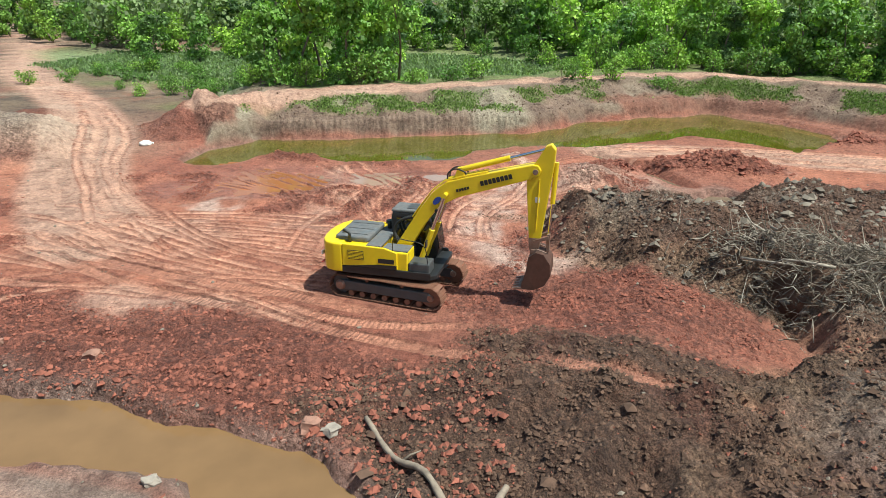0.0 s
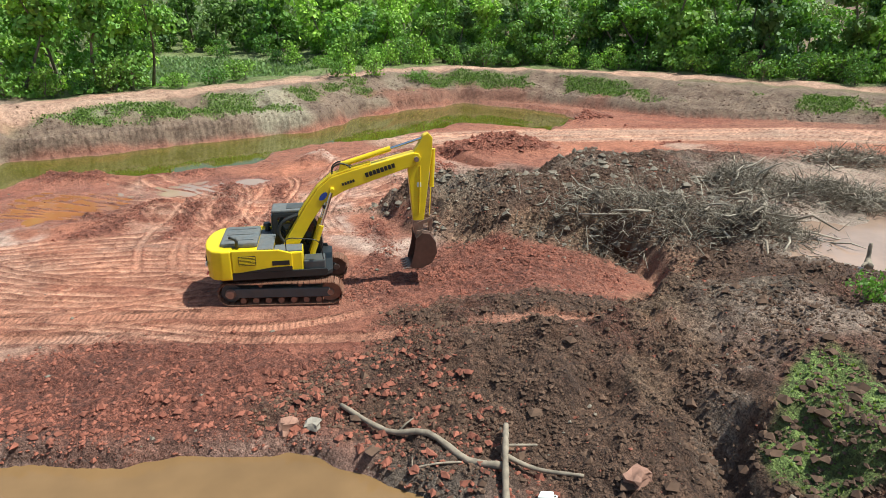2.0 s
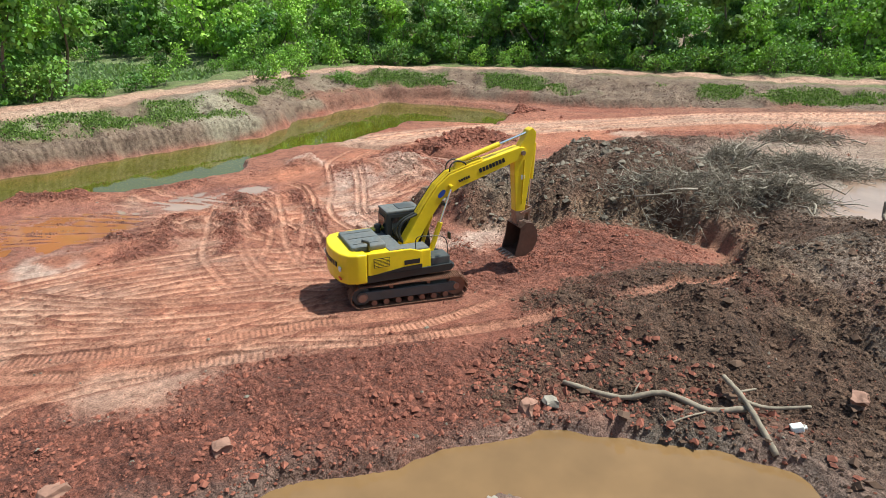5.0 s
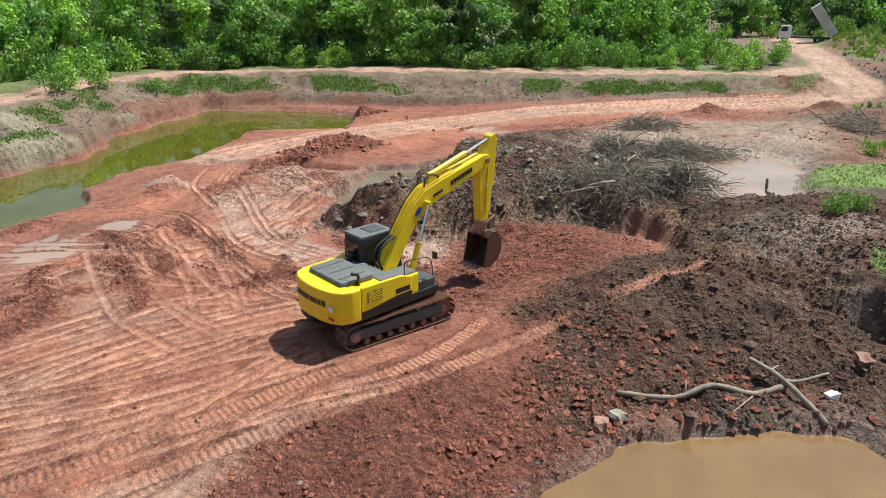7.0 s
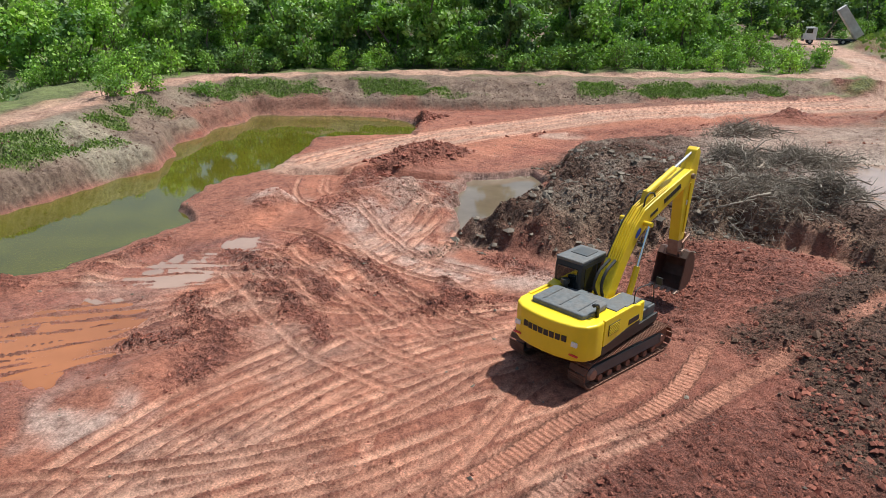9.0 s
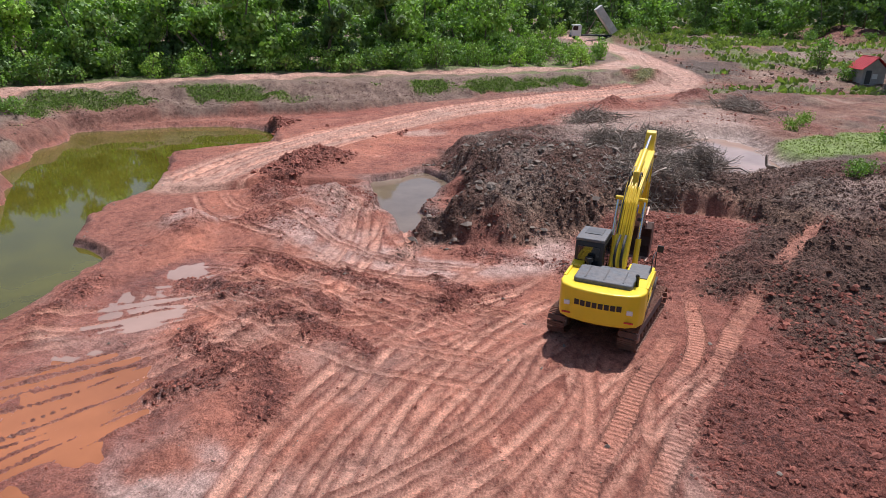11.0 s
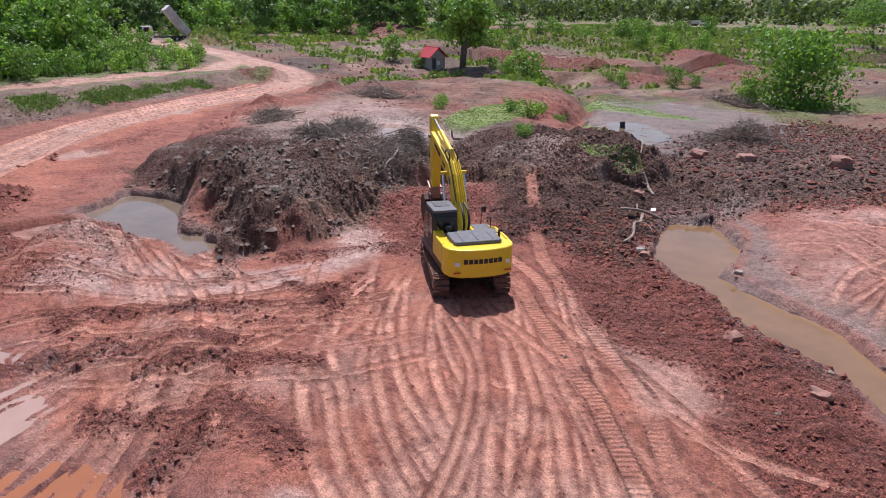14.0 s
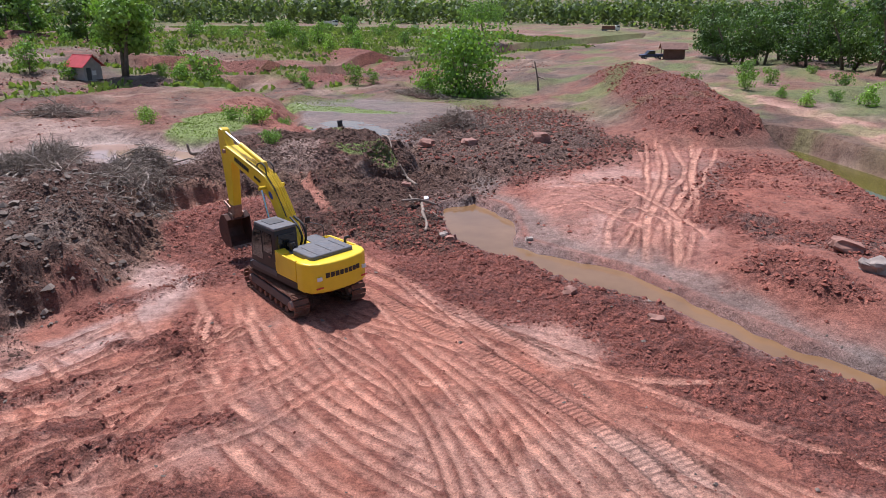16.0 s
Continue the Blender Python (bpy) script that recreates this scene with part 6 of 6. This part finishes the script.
log_thing("branch", [(-0.9, 11.9, 0.02), (-0.3, 11.6, 0.05), (0.3, 11.4, 0.05)], 0.03, 0.025, "thin forked stick at the water's edge", "branch", 0.6, 5, [(0.1, (0.15, 0.35, 0.1), 0.02)])
log_thing("log", [(3.6, 7.0, 0.05), (4.4, 6.6, 0.06), (4.9, 6.3, 0.1), (5.4, 6.2, 0.1)], 0.10, 0.08, "pale crooked log on cracked soil", "log", 0.6, 6, [(0.6, (0.6, 0.5, 0.25), 0.07)])
log_thing("branch", [(17.5, 12.6, 0.1), (17.9, 12.9, 0.3), (18.0, 13.0, 0.9)], 0.15, 0.05, "grey upright driftwood stump beside the puddle", "branch", 0.6, 7, [(0.3, (-0.7, -0.2, 0.1), 0.09)])
log_thing("branch", [(14.3, -43.0, 0.2), (14.6, -43.2, 2.0), (15.2, -43.4, 4.0)], 0.16, 0.08, "bare pale leaning trunk in the mud", "branch", 0.6, 8, [(0.5, (-1.2, 0.3, -0.3), 0.1)])
log_thing("branch", [(8.8, 3.2, 0.1), (7.6, 4.2, 0.15), (6.6, 5.3, 0.1)], 0.06, 0.05, "grey stick beside the mire", "branch", 0.6, 9)


def brush_pile(cx, cy, lx, ly, tall, turn, count, seed, label):
    """A heap of torn-out roots and thin branches."""
    r = np.random.default_rng(seed)
    base = float(height(cx, cy)[0])
    ob = thing("brush_pile", Matrix.Translation((cx, cy, base)), label, "brush pile", "brush piles on the plateau")
    c, s = math.cos(radians(turn)), math.sin(radians(turn))

    def spot():
        u, v = r.normal(0, 0.42), r.normal(0, 0.4)
        px, py = u * lx * c - v * ly * s, u * lx * s + v * ly * c
        h = tall * math.exp(-(u * u + v * v) * 1.6)
        g = float(height(cx + px, cy + py)[0]) - base
        return Vector((px, py, g + r.uniform(0.0, 1.0) * h))

    verts, faces = [], []
    for k in range(int(count * 0.9)):
        p = spot()
        d = Vector((r.normal(), r.normal(), r.normal() * 0.5 + 0.1)).normalized() * r.uniform(0.25, 0.95)
        mid_p = p + d * 0.5 + Vector(r.normal(0, 0.12, 3))
        q = p + d + Vector(r.normal(0, 0.2, 3))
        rr = r.uniform(0.010, 0.028)
        n0 = len(verts)
        for w, rad in ((p, rr), (mid_p, rr * 0.8), (q, rr * 0.4)):
            a = d.orthogonal().normalized() * rad
            b = d.normalized().cross(a)
            for t in range(3):
                e = w + a * math.cos(t * 2.094) + b * math.sin(t * 2.094)
                verts.append(tuple(e))
        for w in (0, 3):
            for t in range(3):
                faces.append((n0 + w + t, n0 + w + (t + 1) % 3, n0 + w + 3 + (t + 1) % 3, n0 + w + 3 + t))
    half = len(faces) // 3
    for nm, mat, fs in (("brush", BRUSH, faces[: 2 * half]), ("brush", BRUSH_PALE, faces[2 * half:])):
        used = sorted({v for f in fs for v in f})
        ren = {v: k for k, v in enumerate(used)}
        tw = new(nm, mesh_from(nm, [verts[v] for v in used], [[ren[v] for v in f] for f in fs], mat))
        tw.parent = ob
        tagged(tw, kind="stuff")
    for k in range(16):
        p = spot()
        d = Vector((r.normal(), r.normal(), r.normal() * 0.25)).normalized() * r.uniform(1.2, 2.6)
        part("branch", hose([p, p + d * 0.4 + Vector(r.normal(0, 0.15, 3)), p + d * 0.75 + Vector(r.normal(0, 0.15, 3)), p + d], [0.06, 0.05, 0.035, 0.015], 6), DRYWOOD if k % 2 else BRUSH_PALE, ob, smooth=True)
    bm = bmesh.new()
    bmesh.ops.create_icosphere(bm, subdivisions=3, radius=1.0)
    for v in bm.verts:
        w = 1 + 0.3 * noise.noise(v.co * 2.2)
        u = Vector((v.co.x * lx * 0.55 * w, v.co.y * ly * 0.5 * w, 0))
        px, py = u.x * c - u.y * s, u.x * s + u.y * c
        v.co = (px, py, float(height(cx + px, cy + py)[0]) - base - 0.15 + max(0, v.co.z) * tall * 0.5 * w)
    part("root_mass", bm, CLOD_DARK, ob, smooth=True)
    return ob


brush_pile(14.4, 19.9, 5.4, 2.2, 1.1, -38, 2000, 71, "tangled grey heap of dead roots and branches")
brush_pile(17.2, 17.0, 2.6, 1.8, 1.0, -38, 900, 72, "end of a grey dead brush heap with sticks")
brush_pile(24.4, 18.4, 4.6, 1.8, 0.9, -42, 2000, 73, "grey heap of dead brush beside the puddle")
brush_pile(21.6, 22.0, 2.6, 1.8, 1.0, 10, 900, 74, "small dark heap of dead brush")
brush_pile(38.5, 9.0, 4.5, 2.0, 1.0, 15, 900, 75, "low dark brush heap on pale ground")
brush_pile(31.5, 22.5, 4.0, 1.8, 0.9, -30, 900, 76, "low grey brush heap on pale ground")
brush_pile(9.5, -9.0, 3.6, 2.4, 1.6, 20, 1300, 77, "grey dead brush heap on churned soil")
brush_pile(26.0, -31.0, 5.0, 2.0, 1.0, 5, 900, 78, "dry brush below a wide bush")

STONE_PALE = plain("pale_stone", (0.27, 0.225, 0.19), 0.85, vary=0.3, size=0.5, relief=0.02)
STONE_PINK = plain("pink_stone", (0.29, 0.15, 0.11), 0.85, vary=0.3, size=0.4, relief=0.02)


def stone(x, y, sx, sy, sz, turn, mat, label, seed):
    r = np.random.default_rng(seed)
    bm = bmesh.new()
    bmesh.ops.create_cube(bm, size=1.0)
    bmesh.ops.subdivide_edges(bm, edges=bm.edges[:], cuts=2, use_grid_fill=True)
    off = Vector(r.uniform(0, 50, 3))
    for v in bm.verts:
        v.co = v.co * (0.78 + 0.22 / max(0.5, v.co.length * 1.4)) + 0.34 * Vector((noise.noise(v.co * 1.9 + off), noise.noise(v.co * 1.9 + off * 2), noise.noise(v.co * 1.9 - off)))
        v.co = Vector((v.co.x * sx, v.co.y * sy, v.co.z * sz))
    bmesh.ops.bevel(bm, geom=bm.edges[:], offset=0.02 * sx, segments=1, affect="EDGES")
    me = bpy.data.meshes.new("stone")
    bm.to_mesh(me); bm.free()
    me.materials.append(mat)
    ob = new("stone", me)
    ob.matrix_world = pose(x, y, float(height(x, y)[0]) + sz * 0.28, r.uniform(-12, 12), r.uniform(-12, 12), turn)
    return tagged(ob, label, "stone", "loose stones")


for x, y, sx, sy, sz, turn, mat, label in [
        (0.2, -6.8, 1.2, 0.9, 0.8, 25, STONE_PINK, "pinkish angular boulder on churned soil"), (-20.9, 8.8, 1.3, 0.9, 0.5, 10, STONE_PINK, "flat pinkish boulder beside the stream"),
        (-21.8, 11.6, 1.1, 0.8, 0.6, 50, STONE_PALE, "white boulder beside red rubble"), (-22.5, 19.2, 1.2, 0.9, 0.5, 0, STONE_PINK, "flat pink slab of stone"),
        (-3.2, 14.9, 0.5, 0.42, 0.34, 20, STONE_PINK, "pinkish stone block at the water's edge"), (-2.6, 14.6, 0.45, 0.35, 0.24, 60, STONE_PALE, "pale grey clay lump at the water's edge"),
        (-6.7, 12.8, 0.34, 0.26, 0.2, 30, STONE_PALE, "small pale stone on the grey shore"), (5.0, -3.6, 1.2, 0.9, 0.5, 70, STONE_PINK, "brown clay slab on churned soil"),
        (8.8, -3.2, 1.0, 0.8, 0.6, 15, STONE_PINK, "brown clay block on churned soil"), (3.4, 8.6, 0.5, 0.4, 0.3, 15, STONE_PINK, "brown clay lump beside a log"),
        (-14.5, 19.5, 0.55, 0.4, 0.3, 10, STONE_PINK, "dark red stone among clods"), (-10.8, 18.6, 0.45, 0.4, 0.25, 80, STONE_PINK, "red stone among clods")]:
    stone(x, y, sx, sy, sz, turn, mat, label, int(abs(x * 13 + y * 7)))


def jerrycan(x, y, turn):
    ob = thing("jerrycan", pose(x, y, float(height(x, y)[0]) + 0.04, 74, 8, turn), "white plastic jerrycan lying on dark soil", "jerrycan")
    part("body", block(-0.14, 0.14, -0.09, 0.09, 0, 0.32, 0.035, 3), WHITE, ob, smooth=True)
    part("neck", rod((-0.07, 0, 0.31), (-0.07, 0, 0.37), 0.03, sides=12), WHITE, ob)
    part("cap", rod((-0.07, 0, 0.365), (-0.07, 0, 0.40), 0.036, sides=14), WHITE, ob)
    part("handle", hose(curve3([(-0.02, 0, 0.31), (0.0, 0, 0.39), (0.08, 0, 0.4), (0.11, 0, 0.31)]), 0.016), WHITE, ob)


jerrycan(1.35, 9.5, 40)

# a tree stump post in the mire
stump = thing("stump", pose(20.8, -7.4, 1.05), "short black burnt stump standing in shallow water", "stump")
part("trunk", hose([(0, 0, -0.2), (0.02, 0, 0.3), (0.05, 0.02, 0.65)], [0.3, 0.24, 0.26], 10), BLACK, stump, smooth=True)
part("cut_top", rod((0.05, 0.02, 0.64), (0.055, 0.022, 0.67), 0.25, 0.22, 10), BARK, stump)

sack = thing("sack", pose(-21.8, 50.6, float(height(-21.8, 50.6)[0])), "white plastic sack lying beside the haul road", "sack")
bm = bmesh.new()
bmesh.ops.create_icosphere(bm, subdivisions=3, radius=0.4)
for v in bm.verts:
    v.co = Vector((v.co.x * 1.2, v.co.y * 0.8, max(0, v.co.z * 0.7 + 0.1))) * (1 + 0.25 * noise.noise(v.co * 5))
part("bag", bm, WHITE, sack, smooth=True)
part("tied_end", rod((0.45, 0, 0.12), (0.62, 0.03, 0.16), 0.05, 0.1, 8), WHITE, sack)

# ---------------- hut ----------------
PLASTER = plain("grey_plaster", (0.42, 0.41, 0.39), 0.85, vary=0.15, size=0.6, dirt=(0.25, 0.16, 0.11), dirt_amount=0.4)
ROOF_RED = plain("red_sheet_roof", (0.50, 0.05, 0.055), 0.5, vary=0.15, size=0.8)


def build_hut(x, y, turn, s):
    ob = thing("hut", pose(x, y, float(height(x, y)[0]) - 0.05, 0, 0, turn) @ Matrix.Scale(s, 4), "small grey hut with a red gabled sheet roof", "hut")
    for yy in (-1.35, 1.25):
        part("wall", block(-1.5, 1.5, yy, yy + 0.1, 0, 2.0), PLASTER, ob)
    for xx in (-1.5, 1.4):
        part("gable_wall", prism([(-1.25, 0), (1.25, 0), (1.25, 2.0), (0, 3.1), (-1.25, 2.0)], xx, xx + 0.1), PLASTER, ob, m=pose(0, 0, 0, 0, 0, 90) @ pose(0, 0, 0, 0, 0, 0))
    for sgn in (-1, 1):
        roof = part("roof_sheet", prism([(0, 3.2), (sgn * 1.75, 1.75), (sgn * 1.78, 1.8), (0, 3.27)], -1.9, 1.9), ROOF_RED, ob, m=pose(0, 0, 0, 0, 0, 90))
        for k in range(9):
            yy = -1.75 + k * 0.435
            part("rib", prism([(0, 3.26), (sgn * 1.77, 1.79), (sgn * 1.79, 1.83), (0, 3.31)], yy, yy + 0.05), ROOF_RED, roof)
    part("ridge_cap", rod((-1.9, 0, 3.27), (1.9, 0, 3.27), 0.07, sides=8), ROOF_RED, ob)
    part("white_board", block(-1.56, -1.5, -0.4, 0.2, 0.7, 1.3), WHITE, ob)
    part("door", block(-1.55, -1.5, 0.35, 1.0, 0.0, 1.7), DARK_PAINT, ob)
    part("plinth", block(-1.9, 1.7, -1.6, 1.6, -0.3, 0.08, 0.03), PLASTER, ob)


build_hut(71.3, -15.5, 5, 1.05)

# ---------------- vehicles ----------------
BED_GREY = plain("grey_tipper_steel", (0.58, 0.57, 0.55), 0.6, 0.0, vary=0.2, size=1.0, dirt=(0.28, 0.14, 0.09), dirt_amount=0.3)
RUST_BED = plain("brown_tipper_steel", (0.22, 0.09, 0.06), 0.7, vary=0.2, size=1.0)


def wheel(ob, x, y, r=0.52, w=0.3):
    t = part("wheel", rod((x, y - w / 2, r), (x, y + w / 2, r), r, sides=24), RUBBER, ob)
    for sgn in (-1, 1):
        part("rim", rod((x, y + sgn * w * 0.42, r), (x, y + sgn * w * 0.54, r), r * 0.55, r * 0.45, 16), BED_GREY, t)


def build_truck(x, y, turn, tip, bed_mat, label, group=""):
    ob = thing("dump_truck", pose(x, y, float(height(x, y)[0]), 0, 0, turn) @ Matrix.Scale(1.0, 4), label, "truck", group)
    part("chassis", block(-4.2, 3.6, -0.42, 0.42, 0.75, 1.05, 0.03), DARK_PAINT, ob)
    cabin = part("cab", prism([(2.5, 0.75), (4.5, 0.75), (4.55, 1.6), (4.3, 2.95), (2.7, 3.0), (2.5, 2.8)], -1.2, 1.2, 0.08, 2), WHITE, ob, "white truck cab")
    part("windscreen", prism([(4.535, 1.85), (4.56, 1.85), (4.36, 2.8), (4.335, 2.8)], -1.05, 1.05), GLASS, cabin)
    for yy in (-1.215, 1.195):
        part("side_window", prism([(3.2, 1.9), (4.25, 1.9), (4.1, 2.75), (3.2, 2.75)], yy, yy + 0.02), GLASS, cabin)
    part("bumper", block(4.45, 4.7, -1.2, 1.2, 0.5, 0.85, 0.04), DARK_PAINT, ob)
    for yy in (-0.9, 0.9):
        part("headlight", block(4.52, 4.6, yy - 0.15, yy + 0.15, 1.0, 1.2, 0.02), WHITE, ob)
        part("mirror", block(4.2, 4.3, yy * 1.5 - 0.05, yy * 1.5 + 0.05, 2.0, 2.5, 0.02), BLACK, ob)
        wheel(ob, 3.4, yy * 1.12)
        wheel(ob, -2.0, yy * 1.05, w=0.5)
        wheel(ob, -3.3, yy * 1.05, w=0.5)
    hinge = pose(-3.9, 0, 1.1, 0, -tip, 0)
    bed = part("bed", block(0, 6.1, -1.2, 1.2, 0.0, 0.12, 0.02), bed_mat, ob, "tipping load bed", m=hinge)
    for yy in (-1.25, 1.17):
        part("bed_side", block(0, 6.1, yy, yy + 0.08, 0.05, 1.45, 0.02), bed_mat, bed)
        for k in range(6):
            xx = 0.4 + k * 1.05
            part("rib", block(xx, xx + 0.12, yy - 0.06 if yy < 0 else yy + 0.08, yy if yy < 0 else yy + 0.14, 0.05, 1.42), bed_mat, bed)
    part("headboard", block(6.05, 6.15, -1.25, 1.25, 0.05, 1.6, 0.02), bed_mat, bed)
    if tip > 5:
        part("tipping_ram", rod((1.2, 0, 1.0), (1.2 - 1.7, 0, 1.0 + 3.3), 0.13, 0.09, 12), STEEL, ob)
    else:
        part("tailgate", block(-0.08, 0.0, -1.2, 1.2, 0.1, 1.4, 0.02), bed_mat, bed)
    return ob


build_truck(124.5, 16.5, 97, 52, BED_GREY, "white tipper truck with its grey bed raised")
build_truck(72, -290, 200, 0, RUST_BED, "distant brown tipper truck on the far track", "distant trucks")
build_truck(200, -235, 170, 0, BED_GREY, "distant grey tipper truck on the far track", "distant trucks")

THATCH = plain("rusty_sheet", (0.16, 0.085, 0.06), 0.8, vary=0.3, size=0.8)
shed = thing("shed", pose(9.5, -112, float(height(9.5, -112)[0]), 0, 0, 20), "open shelter with a rusty roof on posts under trees", "shelter")
for xx in (-2.2, 2.2):
    for yy in (-1.6, 1.6):
        part("post", rod((xx, yy, -0.2), (xx, yy, 2.5), 0.09, sides=8), BARK, shed)
for sgn in (-1, 1):
    part("roof_sheet", prism([(0, 3.5), (sgn * 2.4, 2.3), (sgn * 2.4, 2.38), (0, 3.58)], -2.8, 2.8, 0.0), THATCH, shed, m=pose(0, 0, 0, 0, 0, 90))
part("back_wall", block(-2.2, 2.2, 1.55, 1.62, 0.2, 2.4), THATCH, shed)
part("bench", block(-1.8, 1.8, -0.3, 0.3, 0.45, 0.52, 0.01), DRYWOOD, shed)

CAR_BLUE = plain("dark_blue_paint", (0.03, 0.045, 0.09), 0.3, vary=0.1)
car = thing("pickup", pose(13.5, -109, float(height(13.5, -109)[0]), 0, 0, 35), "dark blue pickup parked beside the shelter", "pickup")
part("body", prism([(-2.5, 0.45), (2.4, 0.45), (2.5, 0.85), (1.3, 1.05), (-2.5, 1.05)], -0.85, 0.85, 0.08), CAR_BLUE, car)
part("cabin", prism([(-0.7, 1.0), (1.3, 1.0), (0.7, 1.7), (-0.6, 1.72)], -0.75, 0.75, 0.08), GLASS, car)
part("roof", block(-0.55, 0.65, -0.72, 0.72, 1.68, 1.75, 0.03), CAR_BLUE, car)
for xx in (-1.6, 1.55):
    for yy in (-0.8, 0.8):
        wheel(car, xx, yy, 0.36, 0.22)
